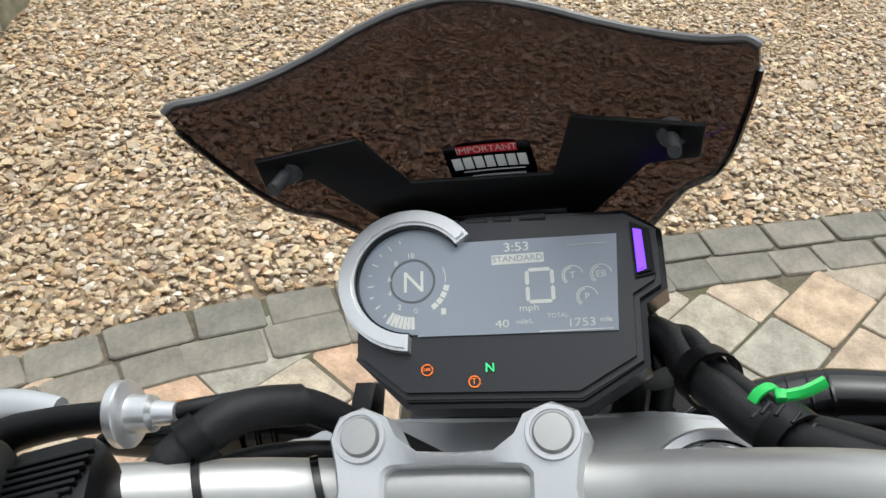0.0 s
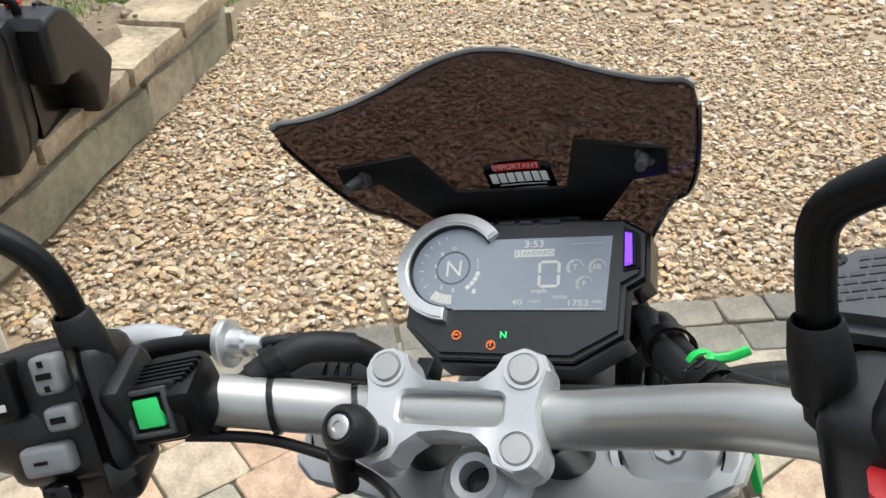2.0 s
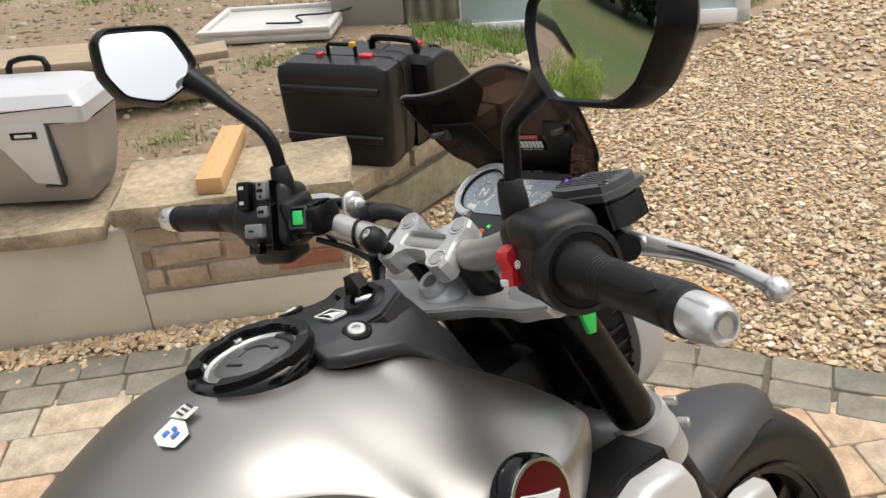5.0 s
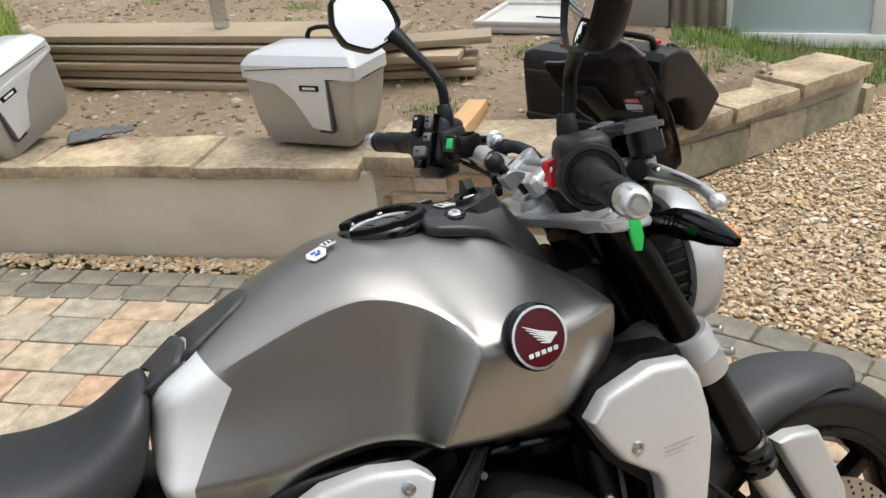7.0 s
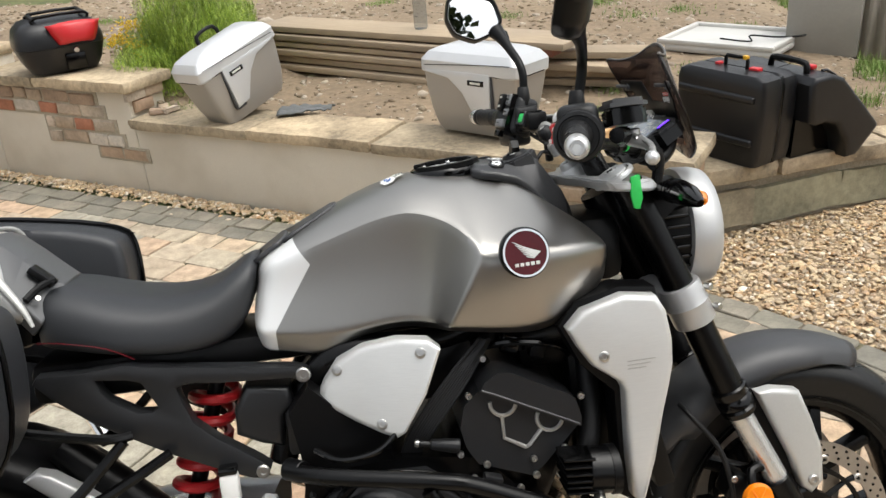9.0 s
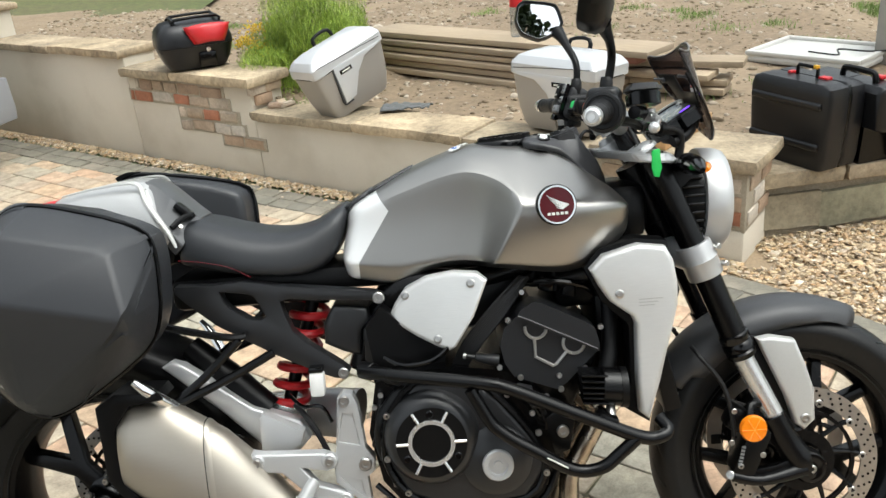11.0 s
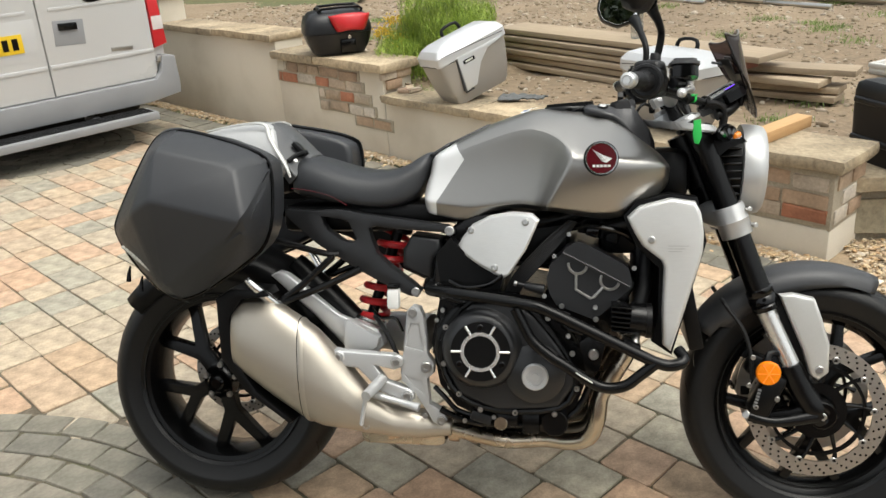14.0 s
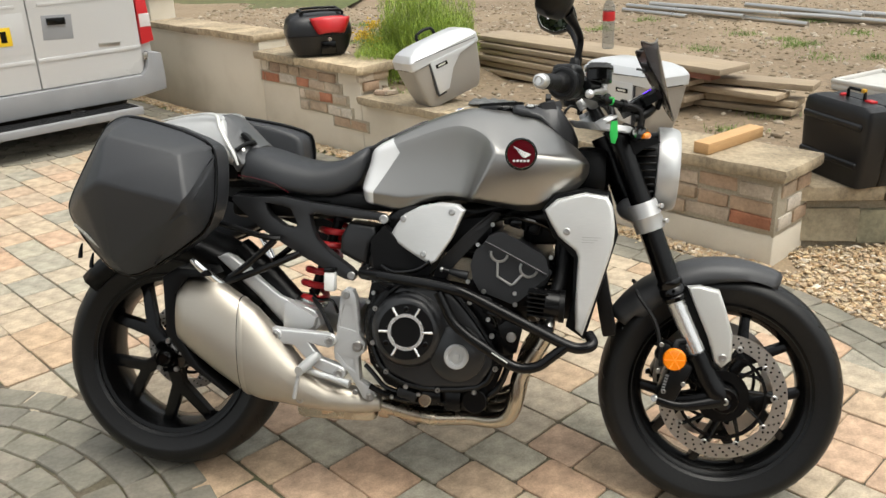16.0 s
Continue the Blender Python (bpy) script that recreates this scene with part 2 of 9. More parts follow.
def lathe(profile, a=(0, 0, 0), b=(0, 0, 1), seg=40, closed=False):
    """Turns (radius, height) pairs round the axis from a towards b."""
    m = frame_to(a, b)
    bm = bmesh.new()
    rings = []
    for r, h in profile:
        if r < 1e-6:
            rings.append([bm.verts.new(m @ Vector((0, 0, h)))])
        else:
            rings.append([bm.verts.new(m @ Vector((r * math.cos(2 * math.pi * i / seg), r * math.sin(2 * math.pi * i / seg), h))) for i in range(seg)])
    pairs = list(zip(rings, rings[1:])) + ([(rings[-1], rings[0])] if closed else [])
    for p, q in pairs:
        for i in range(seg):
            k = (i + 1) % seg
            if len(p) == 1 and len(q) == 1:
                continue
            if len(p) == 1:
                bm.faces.new((p[0], q[i], q[k]))
            elif len(q) == 1:
                bm.faces.new((p[i], p[k], q[0]))
            else:
                bm.faces.new((p[i], p[k], q[k], q[i]))
    return bm


def cyl(a, b, r, r2=None, seg=24, bevel=0.0015):
    h = (Vector(b) - Vector(a)).length
    r2 = r if r2 is None else r2
    e = min(bevel, r * 0.4, r2 * 0.4, h * 0.4)
    return lathe([(0, 0), (r - e, 0), (r, e), (r2, h - e), (r2 - e, h), (0, h)], a, b, seg)


def smooth_path(pts, n=6):
    pts = [Vector(p) for p in pts]
    out = []
    for i in range(len(pts) - 1):
        p0, p1, p2, p3 = pts[max(i - 1, 0)], pts[i], pts[i + 1], pts[min(i + 2, len(pts) - 1)]
        for k in range(n):
            t = k / n
            out.append(0.5 * ((2 * p1) + (p2 - p0) * t + (2 * p0 - 5 * p1 + 4 * p2 - p3) * t * t + (3 * p1 - p0 - 3 * p2 + p3) * t ** 3))
    out.append(pts[-1])
    return out


def tube(pts, r, seg=14, n=6, flat=1.0, caps=True):
    """A round bar along a smooth path; r is one radius or one per point."""
    ctrl = len(pts)
    rs = r if isinstance(r, (list, tuple)) else [r] * ctrl
    path = smooth_path(pts, n) if n > 1 else [Vector(p) for p in pts]
    bm = bmesh.new()
    rings = []
    up = None
    for i, p in enumerate(path):
        d = (path[min(i + 1, len(path) - 1)] - path[max(i - 1, 0)]).normalized()
        if up is None:
            up = d.orthogonal().normalized()
        up = (up - d * up.dot(d)).normalized()
        side = d.cross(up)
        f = i / max(n, 1)
        k = min(int(f), ctrl - 2)
        rad = rs[k] + (rs[k + 1] - rs[k]) * (f - k)
        rings.append([bm.verts.new(p + rad * (math.cos(2 * math.pi * j / seg) * up + flat * math.sin(2 * math.pi * j / seg) * side)) for j in range(seg)])
    for a, b in zip(rings, rings[1:]):
        for j in range(seg):
            k = (j + 1) % seg
            bm.faces.new((a[j], a[k], b[k], b[j]))
    if caps:
        bm.faces.new(rings[0])
        bm.faces.new(rings[-1][::-1])
    return bm


def plate(outline, y0, y1, bevel=0.004, seg=2, smooth_n=0, bulge=0.0):
    """An outline in (x, z), from y0 to y1 thick, with rounded edges."""
    if smooth_n:
        loop = [(p[0], 0, p[1]) for p in outline]
        loop = [loop[-1]] + loop + loop[:2]
        sp = smooth_path(loop, smooth_n)[smooth_n:-smooth_n - 1]
        sp = sp[: smooth_n * len(outline)]
        outline = [(v.x, v.z) for v in sp]
    bm = bmesh.new()
    vs = [bm.verts.new((x, y0, z)) for x, z in outline]
    f = bm.faces.new(vs)
    r = bmesh.ops.extrude_face_region(bm, geom=[f])
    top = [v for v in r["geom"] if isinstance(v, bmesh.types.BMVert)]
    for v in top:
        v.co.y = y1
    if bevel:
        es = [e for e in bm.edges if all(v in top for v in e.verts)]
        bmesh.ops.bevel(bm, geom=es, offset=bevel, segments=seg, affect="EDGES", profile=0.6)
    bmesh.ops.triangulate(bm, faces=[g for g in bm.faces if len(g.verts) > 4])
    return bm


def slab(outline, w0, w1, bevel=0.002, m=None):
    """An outline in the panel's plane, from w0 to w1 above it."""
    bm = bmesh.new()
    vs = [bm.verts.new((x, y, w0)) for x, y in outline]
    f = bm.faces.new(vs)
    ex = bmesh.ops.extrude_face_region(bm, geom=[f])
    top = [g for g in ex["geom"] if isinstance(g, bmesh.types.BMVert)]
    for v in top:
        v.co.z = w1
    if bevel:
        bmesh.ops.bevel(bm, geom=[e for e in bm.edges if all(v in top for v in e.verts)], offset=bevel, segments=2, affect="EDGES")
    bmesh.ops.triangulate(bm, faces=[g for g in bm.faces if len(g.verts) > 4])
    bmesh.ops.transform(bm, matrix=DM if m is None else m, verts=bm.verts)
    return bm


def pierced(outline, holes, y0, y1, bevel=0.004):
    """A plate in (x, z) with holes through it, from y0 to y1 thick."""
    bm = bmesh.new()
    edges = []
    for loop in [outline] + holes:
        vs = [bm.verts.new((x, y0, z)) for x, z in loop]
        edges += [bm.edges.new((a, b)) for a, b in zip(vs, vs[1:] + vs[:1])]
    bmesh.ops.triangle_fill(bm, edges=edges, use_beauty=True, use_dissolve=False)
    r = bmesh.ops.extrude_face_region(bm, geom=list(bm.faces))
    top = {v for v in r["geom"] if isinstance(v, bmesh.types.BMVert)}
    for v in top:
        v.co.y = y1
    bmesh.ops.recalc_face_normals(bm, faces=bm.faces)
    rim = [e for e in bm.edges if all(v in top for v in e.verts) and e.is_manifold and e.calc_face_angle() > 1]
    bmesh.ops.bevel(bm, geom=rim, offset=bevel, segments=2, affect="EDGES", profile=0.6)
    return bm


def loft(rings, caps=True, closed=True):
    bm = bmesh.new()
    R = [[bm.verts.new(p) for p in ring] for ring in rings]
    n = len(R[0])
    for a, b in zip(R, R[1:]):
        for j in range(n if closed else n - 1):
            k = (j + 1) % n
            bm.faces.new((a[j], a[k], b[k], b[j]))
    if caps and closed:
        bm.faces.new(R[0])
        bm.faces.new(R[-1][::-1])
    return bm


def subsurf(ob, levels=2):
    m = ob.modifiers.new("smooth", "SUBSURF")
    m.levels = m.render_levels = levels
    return ob


def text(name, body, size, m, material, parent, label="", depth=0.0004, align="CENTER"):
    cu = bpy.data.curves.new(name, "FONT")
    cu.body, cu.size, cu.align_x, cu.align_y, cu.extrude = body, size, align, "CENTER", depth
    tmp = bpy.data.objects.new("tmp", cu)
    scene.collection.objects.link(tmp)
    me = bpy.data.meshes.new_from_object(tmp.evaluated_get(bpy.context.evaluated_depsgraph_get()))
    bpy.data.objects.remove(tmp)
    me.materials.clear()
    me.materials.append(material)
    me.transform(m)
    ob = new(name, me)
    if parent:
        ob.parent = parent
    if label:
        ob["label"] = label
    return ob


def soup(name, tmpl, places, material, parent=None, jitter=0.25, seed=3, smooth=True):
    """Many alike small pieces in one mesh; places: (x, y, z, sx, sy, sz, turn, tilt)."""
    rng = np.random.default_rng(seed)
    tv, tf = tmpl
    P = np.array(places)
    k, nv = len(P), len(tv)
    V = np.repeat(tv[None], k, 0) * (1 + jitter * (rng.random((k, nv, 1)) - 0.5) * 2)
    V = V * P[:, None, 3:6]
    a, b = P[:, 6], P[:, 7]
    cb, sb = np.cos(b)[:, None], np.sin(b)[:, None]
    y, z = V[..., 1] * cb - V[..., 2] * sb, V[..., 1] * sb + V[..., 2] * cb
    ca, sa = np.cos(a)[:, None], np.sin(a)[:, None]
    x, y = V[..., 0] * ca - y * sa, V[..., 0] * sa + y * ca
    V = np.stack([x, y, z], -1) + P[:, None, 0:3]
    F = (np.array(tf)[None] + (np.arange(k) * nv)[:, None, None]).reshape(-1, len(tf[0]))
    me = bpy.data.meshes.new(name)
    me.from_pydata(V.reshape(-1, 3).tolist(), [], F.tolist())
    me.materials.append(material)
    if smooth:
        me.shade_smooth()
    ob = new(name, me)
    if parent:
        ob.parent = parent
    return ob


def ico(sub=1):
    bm = bmesh.new()
    bmesh.ops.create_icosphere(bm, subdivisions=sub, radius=1)
    bm.verts.ensure_lookup_table()
    v = np.array([x.co[:] for x in bm.verts])
    f = [[x.index for x in g.verts] for g in bm.faces]
    bm.free()
    return v, f

# ---- the setting: drive, gravel, garden walls, soil ----
M["gravelbase"] = mat("gravel_bed", (0.4, 0.3, 0.19), 0.9, spot=(0.25, 0.185, 0.12), grain=90, amount=0.5, bump=0.6, stain=(0.16, 0.12, 0.08))
M["pebble"] = island_mat("pebbles", [(0.574, 0.406, 0.218), (0.436, 0.287, 0.149), (0.634, 0.495, 0.317), (0.356, 0.238, 0.139), (0.765, 0.693, 0.564), (0.535, 0.327, 0.158), (0.426, 0.347, 0.243), (0.594, 0.446, 0.257), (0.297, 0.238, 0.174), (0.544, 0.426, 0.267)], 0.55, 160, 0.2)
M["joint"] = mat("paving_joint_dirt", (0.15, 0.122, 0.085), 0.95, spot=(0.07, 0.058, 0.04), grain=60, amount=0.5, bump=0.5, stain=(0.085, 0.1, 0.035), stain_scale=5)
PAVE = [(0.471, 0.345, 0.233), (0.428, 0.356, 0.262), (0.487, 0.326, 0.214), (0.353, 0.321, 0.251), (0.46, 0.369, 0.262), (0.482, 0.332, 0.225), (0.374, 0.337, 0.257), (0.46, 0.374, 0.268), (0.471, 0.337, 0.219), (0.332, 0.305, 0.241)]
M["paver"] = island_mat("paving_stones", PAVE, 0.8, 150, 0.5, by_object=True, dull=0.42)
M["paverfar"] = island_mat("paving_stones_far", PAVE, 0.8, 150, 0.5, dull=0.42)
SETT = [(0.198, 0.182, 0.143), (0.23, 0.206, 0.162), (0.174, 0.162, 0.131), (0.214, 0.198, 0.155)]
M["sett"] = island_mat("grey_setts", SETT, 0.85, 80, 0.4, by_object=True)
M["settfar"] = island_mat("grey_setts_far", SETT, 0.85, 80, 0.4)
M["render"] = mat("cream_wall_render", (0.64, 0.585, 0.485), 0.85, spot=(0.57, 0.515, 0.42), grain=180, amount=0.35, bump=0.35, stain=(0.5, 0.445, 0.35), stain_scale=3.4)
M["coping"] = island_mat("sandstone_coping", [(0.42, 0.33, 0.215), (0.36, 0.29, 0.195), (0.45, 0.36, 0.24), (0.39, 0.31, 0.21)], 0.85, 40, 0.9, by_object=True, dull=0.6)
M["brick"] = island_mat("old_bricks", [(0.43, 0.33, 0.235), (0.5, 0.42, 0.33), (0.36, 0.255, 0.175), (0.46, 0.36, 0.265), (0.58, 0.52, 0.44), (0.4, 0.285, 0.195), (0.48, 0.4, 0.31), (0.34, 0.245, 0.175), (0.44, 0.335, 0.24), (0.52, 0.46, 0.38), (0.42, 0.295, 0.2), (0.5, 0.41, 0.32), (0.4, 0.17, 0.1)], 0.9, 60, 0.9, by_object=True)
M["stone"] = island_mat("wall_stones", [(0.36, 0.31, 0.215), (0.4, 0.34, 0.24), (0.3, 0.28, 0.19), (0.36, 0.32, 0.21)], 0.9, 30, 0.7, by_object=True, dull=0.45)
M["mortar"] = mat("mortar", (0.44, 0.385, 0.3), 0.95, spot=(0.28, 0.25, 0.18), grain=120, amount=0.5, bump=0.5)
M["soil"] = mat("garden_soil", (0.245, 0.18, 0.115), 0.95, spot=(0.135, 0.1, 0.064), grain=24, amount=0.5, bump=1.0, bump_scale=45, stain=(0.3, 0.23, 0.15), stain_scale=0.9)
M["grass"] = island_mat("grass_blades", [(0.11, 0.19, 0.03), (0.17, 0.27, 0.05), (0.22, 0.31, 0.08), (0.12, 0.2, 0.035)], 0.7, 30, 0.0)
M["lawn"] = mat("lawn_ground", (0.1, 0.14, 0.03), 0.95, spot=(0.045, 0.065, 0.02), grain=14, amount=0.6, bump=0.8, stain=(0.14, 0.105, 0.06), stain_scale=0.35)
M["leaf"] = island_mat("shrub_leaves", [(0.24, 0.38, 0.035), (0.36, 0.5, 0.06), (0.46, 0.57, 0.09), (0.14, 0.23, 0.025)], 0.6, 30, 0.0)
M["treeleaf"] = island_mat("tree_leaves", [(0.012, 0.025, 0.008), (0.02, 0.04, 0.012), (0.03, 0.055, 0.018)], 0.7, 20, 0.0)
M["plank"] = mat("weathered_planks", (0.42, 0.33, 0.225), 0.85, spot=(0.25, 0.19, 0.125), grain=12, amount=0.35, bump=0.3, stretch=(0.6, 8, 8), stain=(0.3, 0.24, 0.175), rand=0.2)
M["newwood"] = mat("fresh_timber", (0.55, 0.34, 0.16), 0.7, spot=(0.46, 0.26, 0.11), grain=14, amount=0.4, bump=0.15, stretch=(1, 10, 10))

A0 = Vector((1.89, 1.53))
U = Vector((-0.8087, 0.5882))   # along the garden wall, away from the pier
N = Vector((0.5882, 0.8087))    # across it, into the garden


def wp(s, d, z):
    q = A0 + U * s + N * d
    return Vector((q.x, q.y, z))


def wm(s, d, z):
    """Pose with x along the wall and y into the garden."""
    q = wp(s, d, z)
    return Matrix.Translation(q) @ Matrix.Rotation(math.atan2(-U.y, -U.x), 4, "Z")


def grid(name, x0, x1, y0, y1, nx, ny, height, material):
    bm = bmesh.new()
    V = [[bm.verts.new((x0 + (x1 - x0) * i / nx, y0 + (y1 - y0) * j / ny, 0)) for i in range(nx + 1)] for j in range(ny + 1)]
    for row in V:
        for v in row:
            v.co.z = height(v.co.x, v.co.y)
    for j in range(ny):
        for i in range(nx):
            bm.faces.new((V[j][i], V[j][i + 1], V[j + 1][i + 1], V[j + 1][i]))
    return finish(name, bm, material, smooth=180, recalc=False)


ground = grid("ground", -150, 150, -150, 150, 8, 8, lambda x, y: -0.03, M["lawn"])
tagged(ground, "wide flat ground of rough grass and earth", "ground", kind="structure")

# kerb line between paving and gravel, outer edge
KERB = [(-6.0, 7.13), (-1.13, 3.57), (1.2, 1.9), (1.62, 1.59), (1.84, 1.42), (2.02, 1.22), (2.2, 0.95), (2.37, 0.63), (2.73, -0.19), (2.9, -0.62), (3.6, -2.3), (4.6, -4.6)]
KP = [Vector(p) for p in KERB]


def resample(pts, step):
    out, carry = [pts[0].copy()], 0.0
    for a, b in zip(pts, pts[1:]):
        L = (b - a).length
        d = step - carry
        while d <= L:
            out.append(a + (b - a) * (d / L))
            d += step
        carry = L - (d - step)
    return out


def off_kerb(p):
    """Distance from the kerb line, positive on the paved side."""
    best, sign = 1e9, 1
    for a, b in zip(KP, KP[1:]):
        ab = b - a
        t = max(0, min(1, (p - a).dot(ab) / ab.length_squared))
        q = a + ab * t
        d = (p - q).length
        if d < best:
            best = d
            cr = ab.x * (p.y - a.y) - ab.y * (p.x - a.x)
            sign = 1 if cr < 0 else -1
    return best * sign


pavement = finish("pavement", loft([[(-9, 9.3, -0.003), (-1.13, 3.57, -0.003), (1.2, 1.9, -0.003), (1.84, 1.42, -0.003), (2.2, 0.95, -0.003), (2.73, -0.19, -0.003), (4.6, -4.6, -0.003)],
                                    [(-9, -6, -0.003), (-2, -6, -0.003), (0, -6, -0.003), (1, -6, -0.003), (2, -6, -0.003), (3, -6, -0.003), (4.6, -6, -0.003)]], caps=False, closed=False), M["joint"], smooth=0)
tagged(pavement, "paved drive of tumbled stones with mossy joints", "paving", kind="structure")


def stone_mesh(name, sx, sy, h, material, bevel=0.008, wob=0.004, rng=random):
    bm = bmesh.new()
    pts = [(-sx / 2, -sy / 2), (sx / 2, -sy / 2), (sx / 2, sy / 2), (-sx / 2, sy / 2)]
    pts = [(x + rng.uniform(-wob, wob), y + rng.uniform(-wob, wob)) for x, y in pts]
    cut = []
    for i, (x, y) in enumerate(pts):
        for q in (pts[i - 1], pts[(i + 1) % 4]):
            L = math.hypot(q[0] - x, q[1] - y)
            c = rng.uniform(0.004, 0.011)
            cut.append((x + (q[0] - x) * c / L, y + (q[1] - y) * c / L))
    pts = cut
    b = bevel
    rings = []
    for inset, z in ((0, -0.015), (0, h - b), (b * 0.9, h)):
        rings.append([(x * (1 - 2 * inset / sx), y * (1 - 2 * inset / sy), z + rng.uniform(-1, 1) * 0.0012) for x, y in pts])
    bm.free()
    bm = loft(rings, caps=False)
    bm.verts.ensure_lookup_table()
    bm.faces.new([bm.verts[i] for i in range(16, 24)])
    bmesh.ops.recalc_face_normals(bm, faces=bm.faces)
    me = bpy.data.meshes.new(name)
    bm.to_mesh(me)
    bm.free()
    me.materials.append(material)
    me.shade_smooth()
    me.set_sharp_from_angle(angle=radians(22))
    return me


def lay(meshes, places, parent, name, far_material, limit, keep):
    """Stones as objects where keep(x, y) holds, the rest joined into one mesh."""
    chosen = sorted((p for p in places if keep(p) is not None), key=keep)[:limit]
    ids = {id(p) for p in chosen}
    for p in chosen:
        ob = new(name, meshes[p[3]])
        ob.parent = parent
        ob.matrix_local = Matrix.Translation((p[0], p[1], p[4])) @ Matrix.Rotation(p[2], 4, "Z") @ Matrix.Rotation(p[5], 4, "X")
    V, F = [], []
    for p in places:
        if id(p) in ids:
            continue
        me = meshes[p[3]]
        m = Matrix.Translation((p[0], p[1], p[4])) @ Matrix.Rotation(p[2], 4, "Z")
        o = len(V)
        V += [(m @ v.co)[:] for v in me.vertices]
        F += [[o + i for i in f.vertices] for f in me.polygons]
    if V:
        me = bpy.data.meshes.new(name + "s_beyond")
        me.from_pydata(V, [], F)
        me.materials.append(far_material)
        ob = new(name + "s_beyond", me)
        ob.parent = parent
        ob["kind"] = "stuff"


# walls
LOWTOP, MIDTOP, HIGHTOP = 0.385, 0.56, 0.66


def wall_block(name, s0, s1, top, label, depth=0.24, d0=0.012):
    bm = box((0, 0, 0), (s1 - s0, depth - d0, top + 0.1), 0.006)
    bmesh.ops.transform(bm, matrix=wm((s0 + s1) / 2, (depth + d0) / 2, top / 2 - 0.05), verts=bm.verts)
    return tagged(finish(name, bm, M["render"]), label, "wall", kind="structure")


wall_low = wall_block("wall_low", 0.62, 2.67, LOWTOP - 0.04, "low garden wall with smooth cream render")
wall_mid = wall_block("wall_mid", 2.672, 3.75, MIDTOP - 0.04, "stepped garden wall with broken cream render")
wall_high = wall_block("wall_high", 3.752, 9.0, HIGHTOP - 0.035, "rendered garden wall beside the drive")
wall_far = wall_block("wall_far", 5.3, 9.0, 0.84, "higher rendered wall end of the garden", d0=0.02)

# pier: rendered foot, brick upper part
bm = box((0, 0, 0), (0.62, 0.3, 0.24), 0.012)
bmesh.ops.transform(bm, matrix=wm(0.31, 0.16, 0.02), verts=bm.verts)
pier = tagged(finish("wall_pier", bm, M["render"]), "garden wall pier of old brick on a rendered foot", "wall", kind="structure")
core = box((0, 0, 0), (0.622, 0.3, 0.25), 0.008)
bmesh.ops.transform(core, matrix=wm(0.311, 0.16, 0.24), verts=core.verts)
part("mortar_core", core, M["mortar"], pier)

rb = random.Random(5)


def bricks(parent, sd, rows, w=0.2, h=0.068, gap=0.01, proud=0.02):
    """Bricks on the front face: rows of (z, s_from, s_to)."""
    for r, (z, s0, s1) in enumerate(rows):
        s = s0
        if proud < 0.01:
            bed = box((0, 0, 0), (s1 - s0 + 0.03, 0.01, h + 0.006), 0.002)
            bmesh.ops.transform(bed, matrix=wm((s0 + s1) / 2, 0.0115, z + h / 2), verts=bed.verts)
            part("mortar_bed", bed, M["mortar"], parent)
        while s < s1 - 0.03:
            L = min(w * rb.uniform(0.6, 1.15), s1 - s)
            bm = box((0, 0, 0), (L - gap, proud * 2, h - gap), 0.006)
            for v in bm.verts:
                v.co += Vector((rb.uniform(-1, 1), rb.uniform(-1, 1), rb.uniform(-1, 1))) * 0.0045
            bmesh.ops.transform(bm, matrix=wm(s + L / 2, sd + (rb.uniform(-0.005, 0.005) if proud > 0.01 else rb.uniform(-0.002, 0.003)), z + h / 2 + rb.uniform(-0.006, 0.006)), verts=bm.verts)
            part("brick", bm, M["brick"], parent)
            s += L


bricks(pier, 0.022, [(0.14, 0.015, 0.6), (0.21, 0.015, 0.6), (0.28, 0.015, 0.6)])
for z, d in ((0.14, 0.09), (0.14, 0.23), (0.21, 0.16), (0.28, 0.1), (0.28, 0.24)):
    bm = box((0, 0, 0), (0.04, 0.125, 0.058), 0.006)
    bmesh.ops.transform(bm, matrix=wm(0.012, d, z + 0.034), verts=bm.verts)
    part("brick", bm, M["brick"], pier)
bricks(wall_mid, 0.008, [(0.43, 2.9, 3.66), (0.36, 2.86, 3.74), (0.29, 2.8, 3.3), (0.22, 2.76, 3.3), (0.155, 2.62, 2.95)], w=0.17, proud=0.008)
for z, d in ((0.4, 0.09), (0.46, 0.17), (0.46, 0.05)):
    bm = box((0, 0, 0), (0.03, 0.12, 0.055), 0.006)
    bmesh.ops.transform(bm, matrix=wm(2.665, d, z + 0.03), verts=bm.verts)
    part("brick", bm, M["brick"], wall_mid)


